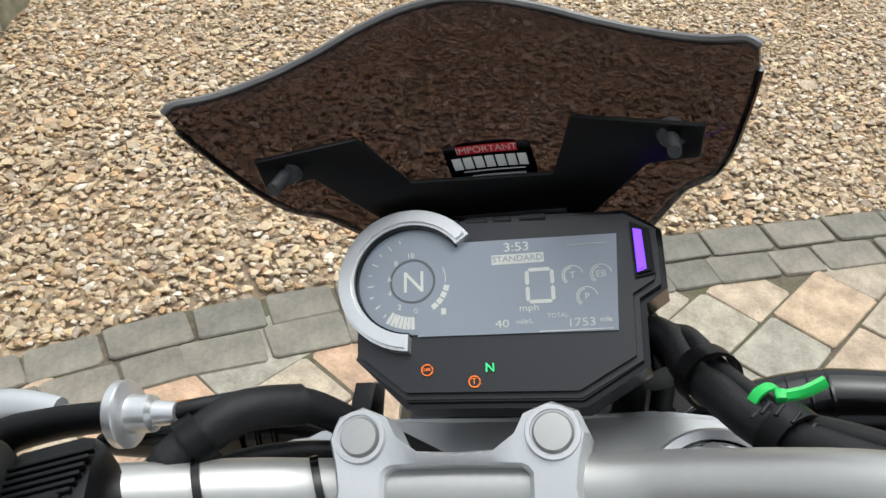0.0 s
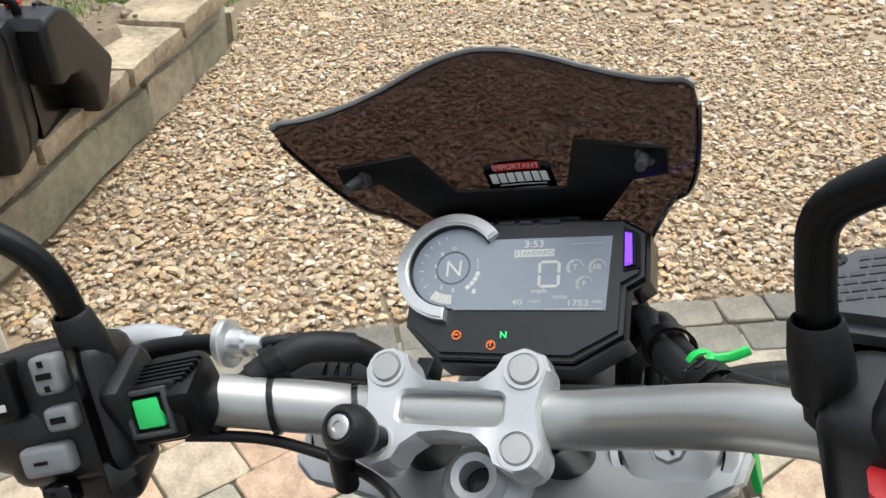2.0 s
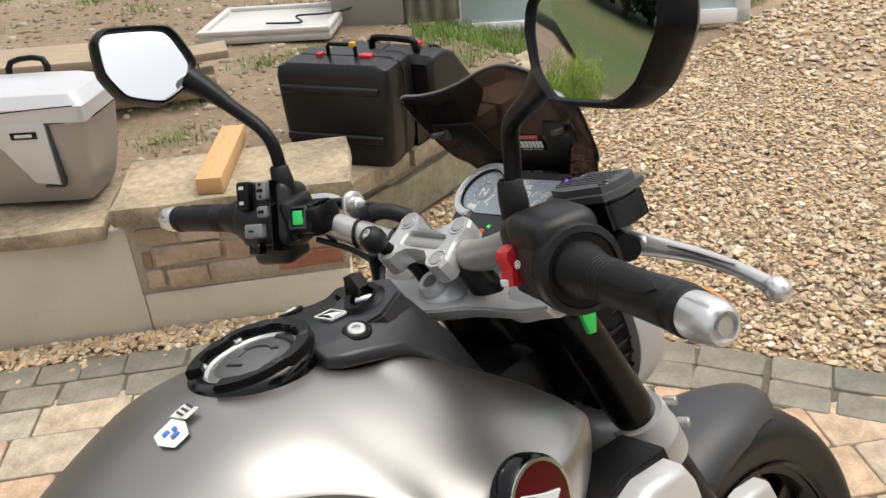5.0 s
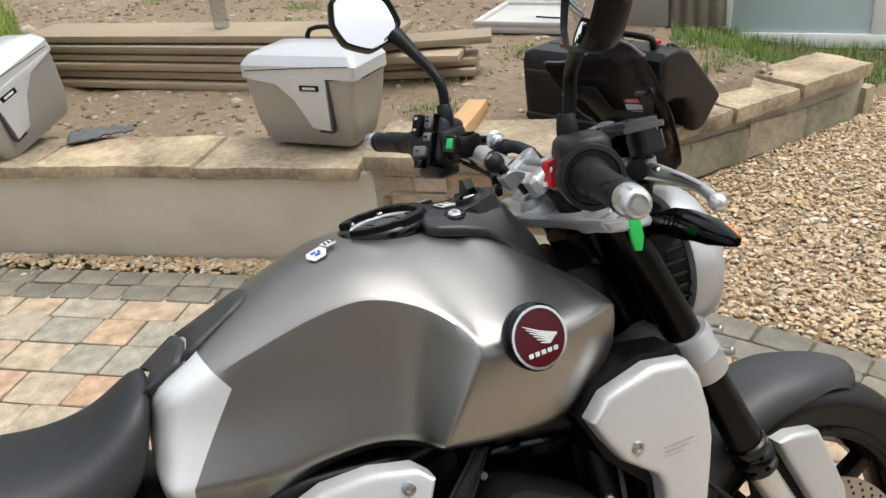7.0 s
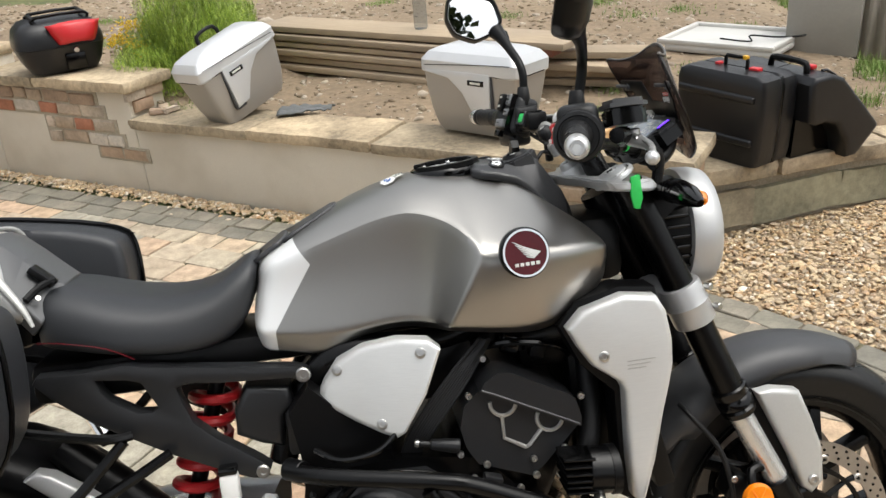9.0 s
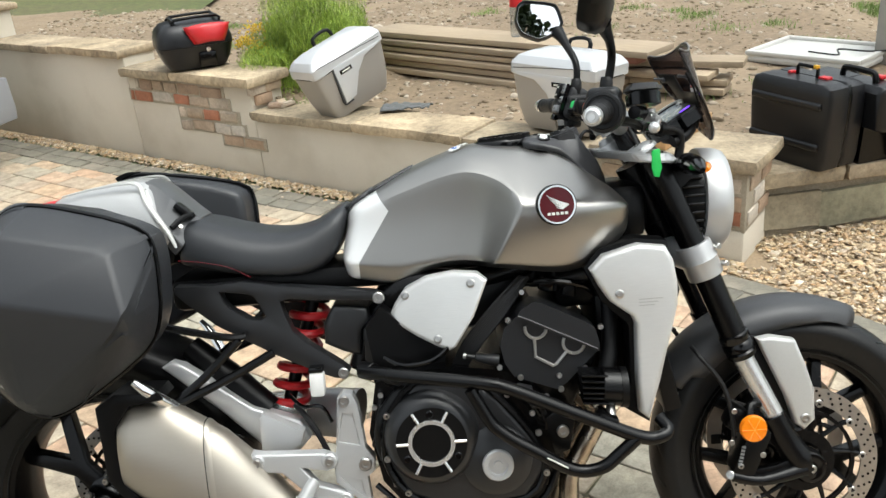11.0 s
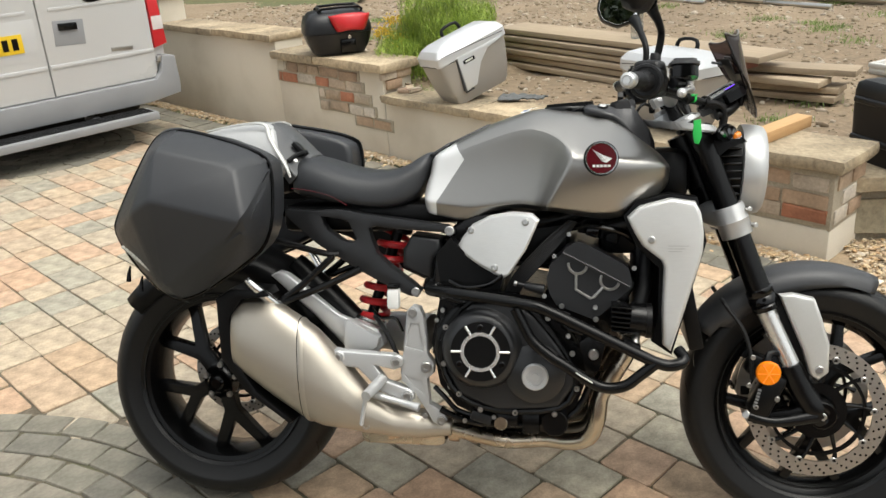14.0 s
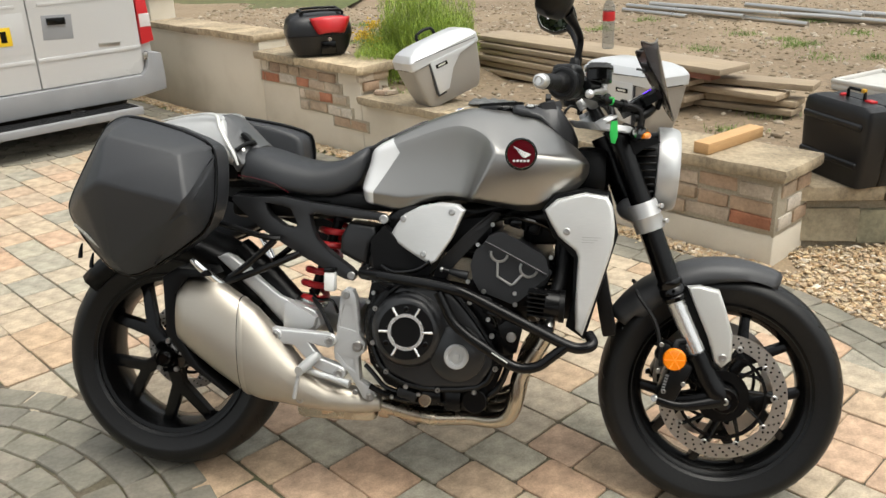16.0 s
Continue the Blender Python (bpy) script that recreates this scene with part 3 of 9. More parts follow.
def rough_slab(L, W, h, wob=0.006, rng=rb):
    """A riven stone slab with broken edges."""
    nx, ny = max(4, int(L / 0.06)), 5
    bm = bmesh.new()
    def zt(x, y):
        return h / 2 + 0.004 * noise.noise((x * 9, y * 9, h * 50))
    rings = []
    edge = []
    for i in range(nx + 1):
        edge.append((-L / 2 + L * i / nx, -W / 2))
    for j in range(1, ny + 1):
        edge.append((L / 2, -W / 2 + W * j / ny))
    for i in range(1, nx + 1):
        edge.append((L / 2 - L * i / nx, W / 2))
    for j in range(1, ny):
        edge.append((-L / 2, W / 2 - W * j / ny))
    sd = rng.uniform(0, 50)
    edge = [(x + 2.2 * wob * noise.noise((x * 9, y * 9, sd)) + rng.uniform(-1, 1) * 0.003, y + 2.2 * wob * noise.noise((x * 9, y * 9, sd + 9)) + rng.uniform(-1, 1) * 0.003) for x, y in edge]
    for k, z in ((0.985, -h / 2), (1.0, -h / 4), (1.0 + 0.004, h / 5), (0.985, h / 2)):
        rings.append([(x * k + rng.uniform(-1, 1) * 0.0025, y * k + rng.uniform(-1, 1) * 0.0025, z + rng.uniform(-1, 1) * 0.002) for x, y in edge])
    bm.free()
    return loft(rings)


def coping(parent, s0, s1, top, h=0.045, W=0.31, d=0.125, step=0.62):
    s = s0
    while s < s1 - 0.1:
        L = min(step * rb.uniform(0.85, 1.15), s1 - s)
        if s1 - s - L < 0.15:
            L = s1 - s
        bm = rough_slab(L - 0.008, W, h)
        bmesh.ops.transform(bm, matrix=wm(s + L / 2, d, top - h / 2 + rb.uniform(-0.003, 0.003)), verts=bm.verts)
        part("coping_stone", bm, M["coping"], parent)
        s += L


coping(wall_low, 0.66, 2.66, LOWTOP)
coping(wall_mid, 2.63, 3.76, MIDTOP, h=0.05)
coping(wall_high, 3.74, 5.3, HIGHTOP, step=0.8)
coping(wall_far, 5.26, 9.0, 0.88, step=0.8)
bm = rough_slab(0.68, 0.36, 0.05, 0.004)
bmesh.ops.transform(bm, matrix=wm(0.3, 0.15, LOWTOP + 0.012), verts=bm.verts)
part("cap_stone", bm, M["coping"], pier)

# side wall of rough stone, from the pier away from the drive
B0, B1 = Vector((1.98, 1.74)), Vector((3.88, 2.06))
BD = (B1 - B0).normalized()
BN = Vector((-BD.y, BD.x))


def sm(s, d, z, tilt=0.0):
    q = B0 + BD * s + BN * d
    return Matrix.Translation((q.x, q.y, z)) @ Matrix.Rotation(math.atan2(BD.y, BD.x), 4, "Z") @ Matrix.Rotation(tilt, 4, "Y")


bm = box((0, 0, 0), (1.92, 0.2, 0.3), 0.01)
bmesh.ops.transform(bm, matrix=sm(0.96, 0.13, 0.035, 0.02), verts=bm.verts)
side_wall = tagged(finish("wall_side", bm, M["mortar"]), "low rough stone wall beside the gravel", "wall", kind="structure")
s = 0.0
while s < 1.85:
    L = rb.uniform(0.26, 0.46)
    bm = rough_slab(min(L, 1.9 - s) - 0.012, 0.05, 0.15, 0.008)
    bmesh.ops.transform(bm, matrix=sm(s + L / 2, 0.03, 0.1 - 0.035 * s, 0.02) @ Matrix.Rotation(rb.uniform(-0.05, 0.05), 4, "Y"), verts=bm.verts)
    part("stone", bm, M["stone"], side_wall)
    s += L
for s0, L in ((0.0, 0.42), (0.42, 0.55), (0.97, 0.42), (1.39, 0.52)):
    bm = rough_slab(L - 0.012, 0.3, 0.06, 0.01)
    bmesh.ops.transform(bm, matrix=sm(s0 + L / 2, 0.13, 0.255 - 0.03 * (s0 + L / 2) + (0.012 if s0 > 1.3 else 0), 0.03), verts=bm.verts)
    part("coping_stone", bm, M["coping"], side_wall)


def soil_z(x, y):
    p = Vector((x, y)) - A0
    s, d = p.dot(U), p.dot(N)
    base = 0.33 + 0.05 * min(1, max(0, d / 2)) + 0.16 * max(0, min(1, (s - 2.4) / 0.6)) * max(0, 1 - d / 3)
    right = max(0, min(1, (x - 1.9) / 2.2))
    base -= 0.16 * right * max(0, 1 - max(0, y - 2.2) / 2.5)
    if x > 3.4:
        f = min(1, (x - 3.4) / 0.7)
        base = base * (1 - f) + f * min(base, 0.015 + 0.09 * max(0, y - 2.3))
    inside = min(d - 0.17, (Vector((x, y)) - B0).dot(BN) - 0.15 if 1.85 < x < 3.92 else y - 2.2 - 0.12 * math.sin(x * 2.3))
    if inside < 0:
        return -0.1
    return base + 0.025 * noise.noise((x * 1.7, y * 1.7, 0)) + 0.012 * noise.noise((x * 7, y * 7, 3))


soil = grid("soil_bed", -9, 9, 1.6, 15, 180, 134, soil_z, M["soil"])
tagged(soil, "bare brown garden soil with stones and weeds", "soil", kind="structure")

# gravel
gravel_bed = grid("gravel_bed", 0.9, 8.6, -4.8, 4.5, 4, 4, lambda x, y: -0.013, M["gravelbase"])
tagged(gravel_bed, "bed of the golden gravel", "gravel", kind="structure")
rg = np.random.default_rng(11)
stones = []


def gravel_ok(x, y):
    p = Vector((x, y))
    k = off_kerb(p)
    if k > -0.005:
        return False
    if (p - A0).dot(N) > -0.005 and x < 2.0:
        return False
    if x > 1.95 and x < 3.9 and (p - B0).dot(BN) > -0.005:
        return False
    if x >= 3.9 and y > 2.3 + 0.15 * math.sin(x * 3):
        return False
    return True


step = 0.0142
xs = np.arange(0.9, 4.6, step)
ys = np.arange(-1.9, 3.0, step)
for x in xs:
    for y in ys:
        px, py = x + rg.uniform(-0.012, 0.012), y + rg.uniform(-0.012, 0.012)
        if not gravel_ok(px, py):
            continue
        r = rg.gamma(7, 1 / 7) * 0.0074
        stones.append((px, py, -0.004 + rg.uniform(-0.004, 0.008), r * rg.uniform(0.9, 1.5), r * rg.uniform(0.75, 1.1), r * rg.uniform(0.38, 0.62), rg.uniform(0, 6.3), rg.uniform(-0.4, 0.4)))
for k in range(36000):
    px, py = rg.uniform(1.9, 8.6), rg.uniform(-4.8, 3.2)
    if 0.9 < px < 4.6 and -1.9 < py < 3.0:
        continue
    if gravel_ok(px, py):
        r = rg.uniform(0.01, 0.018)
        stones.append((px, py, -0.004, r * 1.4, r, r * 0.7, rg.uniform(0, 6.3), rg.uniform(-0.4, 0.4)))
# pebble strip at the foot of the wall, and strays on the kerb
for k in range(4200):
    s, d = rg.uniform(0.0, 7), -abs(rg.normal(0.03, 0.045))
    q = wp(s, d, 0)
    r = rg.uniform(0.005, 0.013)
    stones.append((q.x, q.y, 0.0, r * 1.3, r, r * 0.7, rg.uniform(0, 6.3), rg.uniform(-0.4, 0.4)))
tagged(soup("gravel", ico(1), stones, M["pebble"], None, 0.42, 3, False), "loose golden brown gravel pebbles", "gravel", kind="stuff")

# clods and stones on the soil
clods = []
for k in range(16000):
    x, y = rg.uniform(-3, 5.5), rg.uniform(1.8, 8.0)
    z = soil_z(x, y)
    if z < 0.05:
        continue
    r = rg.gamma(1.6, 0.5) * 0.0085 + 0.0025
    clods.append((x, y, z, r * 1.3, r, r * 0.7, rg.uniform(0, 6.3), rg.uniform(-0.5, 0.5)))
M["clod"] = island_mat("soil_clods", [(0.23, 0.17, 0.11), (0.16, 0.12, 0.077), (0.31, 0.25, 0.17), (0.21, 0.155, 0.1), (0.42, 0.36, 0.28)], 0.9, 60, 0.4)
tagged(soup("soil_clods", ico(1), clods, M["clod"], None, 0.3), "clods of earth and small stones", "soil", kind="stuff")

# grass: blades as bent slips
blade = (np.array([[-0.5, 0, 0], [0.5, 0, 0], [0.35, 0.12, 0.55], [-0.35, 0.12, 0.55], [0, 0.42, 1.0]]), [[0, 1, 2], [0, 2, 3], [3, 2, 4]])


def grass(name, label, n, spot, hmin, hmax, seed):
    r = np.random.default_rng(seed)
    pl = []
    while len(pl) < n:
        q = spot(r)
        if q is None:
            continue
        x, y, z = q
        h = r.uniform(hmin, hmax)
        pl.append((x, y, z, r.uniform(0.0025, 0.005), h * 0.8, h, r.uniform(0, 6.3), r.uniform(-0.5, 0.2)))
    return tagged(soup(name, blade, pl, M["grass"], None, 0.0, seed), label, "grass", kind="stuff")


def lawn_spot(r):
    x, y = r.uniform(2.6, 7.5), r.uniform(2.1, 5.2)
    p = Vector((x, y))
    if x < 3.9 and ((p - B0).dot(BN) < 0.3 or y > 2.75 + 0.5 * (x - 2.6) * 0.5 or noise.noise((x * 2, y * 2, 9)) < -0.05 + 0.25 * (3.4 - x)):
        return None
    if x >= 3.9 and y < 2.25 + 0.1 * noise.noise((x * 3, 0, 0)):
        return None
    return x, y, max(soil_z(x, y), -0.03) - 0.003


def weed_spot(r):
    k = r.integers(0, 26)
    q = np.random.default_rng(100 + k)
    cx, cy = q.uniform(-1.5, 3.4), q.uniform(2.2, 6.5)
    x, y = cx + r.normal(0, 0.07), cy + r.normal(0, 0.07)
    z = soil_z(x, y)
    return (x, y, z - 0.003) if z > 0.1 else None


grass("lawn_grass", "rough green grass growing past the wall end", 60000, lawn_spot, 0.03, 0.09, 21)
grass("weeds", "small green weeds in the soil", 5200, weed_spot, 0.015, 0.045, 22)

# ---- the motorcycle, in its own coordinates: x forward, y left, z up ----
LEAN = 14.2
bike = empty("motorcycle", Matrix.Translation((0, -0.015, -0.004)) @ Matrix.Rotation(radians(-LEAN), 4, "X"))
tagged(bike, "matt grey naked motorcycle leaning on its side stand", "motorcycle")
RX, RZ, RR = 0.0, 0.318, 0.32
FX, FZ, FR = 1.472, 0.291, 0.303


def mirrored(bm):
    b = bm.copy()
    for v in b.verts:
        v.co.y = -v.co.y
    bmesh.ops.reverse_faces(b, faces=b.faces)
    return b


def both(name, bm, material, parent=None, label=""):
    b2 = mirrored(bm)
    a = bpart(name, bm, material, parent or bike, label)
    b = bpart(name, b2, material, parent or bike, label)
    return a, b


def bolt(c, d, r, parent, h=0.004, material="bolt", name="bolt"):
    """A socket-head bolt at c, its head along d."""
    d = Vector(d).normalized()
    c = Vector(c)
    bm = lathe([(0, 0), (r, 0), (r, h * 0.7), (r * 0.85, h), (r * 0.45, h), (r * 0.42, h * 0.3), (0, h * 0.3)], c, c + d, 16)
    return bpart(name, bm, M[material], parent)


# wheels
def wheel(cx, cz, R, wid, rim_r, rim_w, spokes, phase, label):
    a, b = (cx, 0, cz), (cx, 1, cz)
    h = wid / 2
    prof = [(rim_r - 0.002, -rim_w / 2), (rim_r + 0.012, -h * 0.82), (rim_r + 0.04, -h * 0.98)]
    top = R
    for k in range(13):
        t = math.pi * (k / 12) - math.pi / 2
        prof.append((top - h * 0.62 * (1 - math.cos(t)) * 0.98, h * math.sin(t)))
    prof += [(rim_r + 0.04, h * 0.98), (rim_r + 0.012, h * 0.82), (rim_r - 0.002, rim_w / 2)]
    w = bpart("wheel", lathe([(rim_r + 0.008, -rim_w / 2 - 0.006), (rim_r + 0.006, -rim_w / 2 + 0.003), (rim_r - 0.012, -rim_w / 2 + 0.008), (rim_r - 0.026, -rim_w * 0.2), (rim_r - 0.026, rim_w * 0.2), (rim_r - 0.012, rim_w / 2 - 0.008), (rim_r + 0.006, rim_w / 2 - 0.003), (rim_r + 0.008, rim_w / 2 + 0.006), (rim_r, rim_w / 2), (rim_r - 0.008, 0), (rim_r, -rim_w / 2)], a, b, 72, closed=True), M["blackmetal"], bike, label)
    bpart("tyre", lathe(prof, a, b, 144, closed=False), M["rubber"], w, "worn black road tyre")
    # tread grooves
    gr = []
    for k in range(26):
        for sgn in (1, -1):
            th = 2 * math.pi * (k + (0.5 if sgn > 0 else 0)) / 26
            pts = []
            for j in range(4):
                y = sgn * h * (0.25 + 0.18 * j)
                tt = math.asin(min(0.99, abs(y) / h))
                r = top - h * 0.62 * (1 - math.cos(tt)) * 0.98 - 0.0011
                an = th + j * 0.06
                pts.append((cx + r * math.cos(an), y, cz + r * math.sin(an)))
            gr.append(tube(pts, 0.0016, 5, 2))
    bpart("tread_groove", join(*gr), M["blackgloss"], w)["kind"] = "stuff"
    for k in range(5):
        th = phase + 2 * math.pi * k / 5
        g = 1.0 if rim_w > 0.12 else 0.72
        Y = [(0.03, -0.02), (0.085, -0.019), (0.182, -0.062 - 0.012 * g), (0.197, -0.062 + 0.01 * g), (0.105 + 0.012 * g, 0.0)]
        Y = [(u, v if u < 0.1 and g == 1 or v < -0.03 else v * g) for u, v in Y]
        Y += [(u, -v) for u, v in reversed(Y[:-1])]
        bm = plate(Y, 0.012, -0.016, 0.005, 2)
        for v in bm.verts:
            r, t = v.co.x, v.co.z
            v.co = Vector((cx + r * math.cos(th) - t * math.sin(th), v.co.y + spokes * (1 - r / 0.3), cz + r * math.sin(th) + t * math.cos(th)))
        bpart("spoke", bm, M["blackmetal"], w)
    bpart("hub", lathe([(0, -0.06), (0.03, -0.06), (0.045, -0.05), (0.05, -0.03), (0.05, 0.05), (0.03, 0.06), (0, 0.06)], a, b, 32), M["blackmetal"], w)
    return w


rear = wheel(RX, RZ, RR, 0.188, 0.219, 0.15, -0.06, 1.117, "black cast rear wheel with forked spokes")
front = wheel(FX, FZ, FR, 0.122, 0.219, 0.092, -0.02, 0.942, "black cast front wheel with forked spokes")
# rear hub nut and bolts, on the open side
bpart("hub_nut", lathe([(0, -0.115), (0.012, -0.115), (0.014, -0.11), (0.018, -0.108), (0.022, -0.112), (0.026, -0.105), (0.03, -0.09), (0.048, -0.075), (0.05, -0.05)], (RX, 0, RZ), (RX, 1, RZ), 32), M["blackgloss"], rear)
for k in range(5):
    t = 0.3 + 2 * math.pi * k / 5
    bolt((RX + 0.042 * math.cos(t), -0.082, RZ + 0.042 * math.sin(t)), (0, -1, 0), 0.0075, rear, 0.008)


def brake_disc(parent, cx, cz, y, ro, ri, n, side):
    d = bpart("brake_disc", lathe([(ri, -0.0025), (ro, -0.0025), (ro, 0.0025), (ri, 0.0025)], (cx, y, cz), (cx, y + 1, cz), 72, closed=True), M["disc"], parent, "drilled steel brake disc")
    holes = []
    for k in range(n):
        for j, f in enumerate((0.28, 0.55, 0.8)):
            t = 2 * math.pi * (k + j / 3) / n
            r = ri + (ro - ri) * f
            c = Vector((cx + r * math.cos(t), y + side * 0.0025, cz + r * math.sin(t)))
            holes.append(lathe([(0, 0), (0.0028, 0), (0.0028, 0.0006), (0.0, 0.0006)], c, c + Vector((0, side, 0)), 8))
    bpart("vent_hole", join(*holes), M["blackmetal"], d)
    car = []
    for k in range(10):
        t = 2 * math.pi * k / 10
        t2 = t + 0.35
        car.append(tube([(cx + 0.045 * math.cos(t2), y, cz + 0.045 * math.sin(t2)), (cx + (ri - 0.02) * math.cos(t + 0.1), y, cz + (ri - 0.02) * math.sin(t + 0.1)), (cx + (ri + 0.004) * math.cos(t), y, cz + (ri + 0.004) * math.sin(t))], [0.0065, 0.0042, 0.0075], 8, 3))
    car.append(lathe([(0.04, -0.006), (0.065, -0.006), (0.065, 0.006), (0.04, 0.006)], (cx, y, cz), (cx, y + 1, cz), 32, closed=True))
    car.append(lathe([(ri - 0.022, -0.004), (ri - 0.014, -0.004), (ri - 0.014, 0.004), (ri - 0.022, 0.004)], (cx, y, cz), (cx, y + 1, cz), 48, closed=True))
    for c in car:
        bpart("carrier_arm", c, M["blackmetal"], d)
    for k in range(10):
        t = 2 * math.pi * k / 10
        bolt((cx + (ri + 0.002) * math.cos(t), y + side * 0.002, cz + (ri + 0.002) * math.sin(t)), (0, side, 0), 0.0085, d, 0.004, "bolt", "bobbin")
    return d


brake_disc(front, FX, FZ, -0.078, 0.156, 0.122, 36, -1)
brake_disc(front, FX, FZ, 0.078, 0.156, 0.122, 36, 1)
brake_disc(rear, RX, RZ, 0.05, 0.128, 0.1, 26, -1)

# forks
for sy in (-1, 1):
    y0, y1 = 0.1 * sy, 0.105 * sy
    fork = bpart("fork_leg", tube([(1.186, y0, 0.948), (1.212, y0, 0.89), (1.272, y0, 0.735), (1.35, y0 * 1.03, 0.53)], 0.0272, 24, 2), M["blackmetal"], bike, "black upside-down fork leg")
    bpart("dust_seal", lathe([(0.028, -0.035), (0.0315, -0.032), (0.0315, -0.02), (0.029, -0.016), (0.032, -0.012), (0.032, 0.0), (0.028, 0.004), (0.031, 0.008), (0.03, 0.016), (0.022, 0.02)], (1.343, y0 * 1.03, 0.548), (1.36, y0 * 1.03, 0.503), 28), M["blackgloss"], fork)
    bpart("stanchion", cyl((1.348, y0 * 1.03, 0.53), (1.412, y1, 0.39), 0.0212), M["alu"], fork, "polished fork stanchion")
    bot = tube([(1.402, y1, 0.405), (1.43, y1, 0.345), (1.455, y1, 0.305), (1.472, y1, 0.27)], [0.027, 0.028, 0.03, 0.022], 20, 4)
    bpart("fork_foot", bot, M["blackmetal"], fork)
    bpart("axle_boss", lathe([(0, -0.022), (0.012, -0.022), (0.013, -0.019), (0.02, -0.021), (0.03, -0.02), (0.034, -0.014), (0.034, 0.02), (0, 0.02)], (FX, y1, FZ), (FX, y1 - 1 if sy > 0 else y1 + 1, FZ), 32), M["blackgloss"], fork)
    bolt((FX, y1 + 0.021 * sy, FZ), (0, sy, 0), 0.009, fork, 0.004)
    # caliper with arm
    cal = bpart("brake_caliper", join(box((1.352, 0.105 * sy, 0.335), (0.05, 0.055, 0.11), 0.012, Matrix.Rotation(0.45, 4, "Y")), box((1.33, 0.095 * sy, 0.40), (0.04, 0.05, 0.05), 0.01, Matrix.Rotation(0.5, 4, "Y")), box((1.337, 0.1 * sy, 0.285), (0.04, 0.05, 0.04), 0.01)), M["black"], fork, "black radial brake caliper")
    bpart("caliper_arm", tube([(1.312, 0.12 * sy, 0.286), (1.37, 0.126 * sy, 0.275), (1.46, 0.118 * sy, 0.29)], [0.012, 0.012, 0.017], 10, 4), M["blackmetal"], fork)
    bolt((1.306, 0.122 * sy, 0.289), (-0.6, sy, 0.3), 0.009, cal)
    bpart("caliper_bracket", plate([(1.335, 0.41), (1.375, 0.375), (1.44, 0.32), (1.46, 0.35), (1.42, 0.4), (1.37, 0.43)], 0.09 * sy, 0.102 * sy, 0.003), M["blackmetal"], cal)
    for k in range(6):
        bpart("print_bar", box((1.3235 + 0.0019 * k, 0.1335 * sy, 0.314 + 0.0072 * k), (0.008, 0.001, 0.0048), 0, Matrix.Rotation(0.26, 4, "Y")), M["button"], cal)
    bpart("arm_web", plate([(1.335, 0.292), (1.4, 0.302), (1.45, 0.318), (1.462, 0.29), (1.4, 0.272), (1.335, 0.27)], 0.108 * sy, 0.122 * sy, 0.004), M["blackmetal"], cal)
    for (px, pz) in ((1.318, 0.425), (1.326, 0.31), (1.372, 0.33), (1.31, 0.36)):
        bolt((px, 0.13 * sy, pz), (0, sy, 0), 0.006, cal, 0.003)
    rf = bpart("side_reflector", lathe([(0, 0.0), (0.027, 0.0), (0.028, 0.005), (0.025, 0.011), (0.0, 0.013)], (1.347, 0.15 * sy, 0.396), (1.347, 1.15 * sy, 0.396), 32), M["orange"], bike, "round amber side reflector")
    # ribs glow faintly to imitate light thrown back; the reflector is no lamp
    for k in range(3):
        bpart("glow_rib", tube([(1.347 + 0.024 * math.cos(k * 1.05), 0.1625 * sy, 0.396 + 0.024 * math.sin(k * 1.05)), (1.347 - 0.024 * math.cos(k * 1.05), 0.1625 * sy, 0.396 - 0.024 * math.sin(k * 1.05))], 0.0008, 5, 1), M["gloworange"], rf)
    bpart("reflector_stem", tube([(1.347, 0.14 * sy, 0.396), (1.355, 0.12 * sy, 0.43), (1.39, 0.11 * sy, 0.43)], 0.008, 8, 3), M["black"], bike)
    bpart("brake_hose", tube([(1.255, 0.07 * sy, 0.545), (1.262, 0.1 * sy, 0.535), (1.3, 0.115 * sy, 0.48), (1.315, 0.12 * sy, 0.42), (1.318, 0.12 * sy, 0.37)], 0.005, 8, 5), M["grip"], bike)
    # lower clamp
    cl = bpart("fork_clamp", lathe([(0.027, -0.036), (0.036, -0.036), (0.037, -0.03), (0.037, -0.002), (0.0385, 0.0), (0.037, 0.004), (0.037, 0.03), (0.035, 0.036), (0.027, 0.036)], (1.272, y0, 0.735), (1.272 - 0.35, y0, 0.735 + 0.93), 36), M["silver"], bike, "machined silver lower fork clamp")
    for dz in (0.018, -0.018):
        c = Vector((1.308 - 0.37 * dz, y0 + 0.012 * sy, 0.745 + dz))
        bpart("clamp_bolt", cyl(c, c + Vector((0.006, 0.014 * sy, 0.0)), 0.006), M["bolt"], cl)
    # ivory fender stay
    st = bpart("fender_stay", plate([(1.376, 0.566), (1.405, 0.57), (1.452, 0.56), (1.47, 0.51), (1.486, 0.455), (1.485, 0.392), (1.462, 0.372), (1.445, 0.385), (1.43, 0.44)], 0.098 * sy, 0.124 * sy, 0.009, 3), M["ivory"], bike, "pearl white fender stay")
    bolt((1.464, 0.124 * sy, 0.398), (0, sy, 0), 0.0095, st, 0.005)
    bpart("stay_back", plate([(1.352, 0.57), (1.385, 0.565), (1.435, 0.44), (1.455, 0.38), (1.43, 0.395), (1.395, 0.47)], 0.088 * sy, 0.1 * sy, 0.003), M["black"], st)

bpart("lower_yoke", tube([(1.262, -0.1, 0.74), (1.235, -0.04, 0.745), (1.235, 0.04, 0.745), (1.262, 0.1, 0.74)], 0.03, 14, 4), M["silver"], bike)

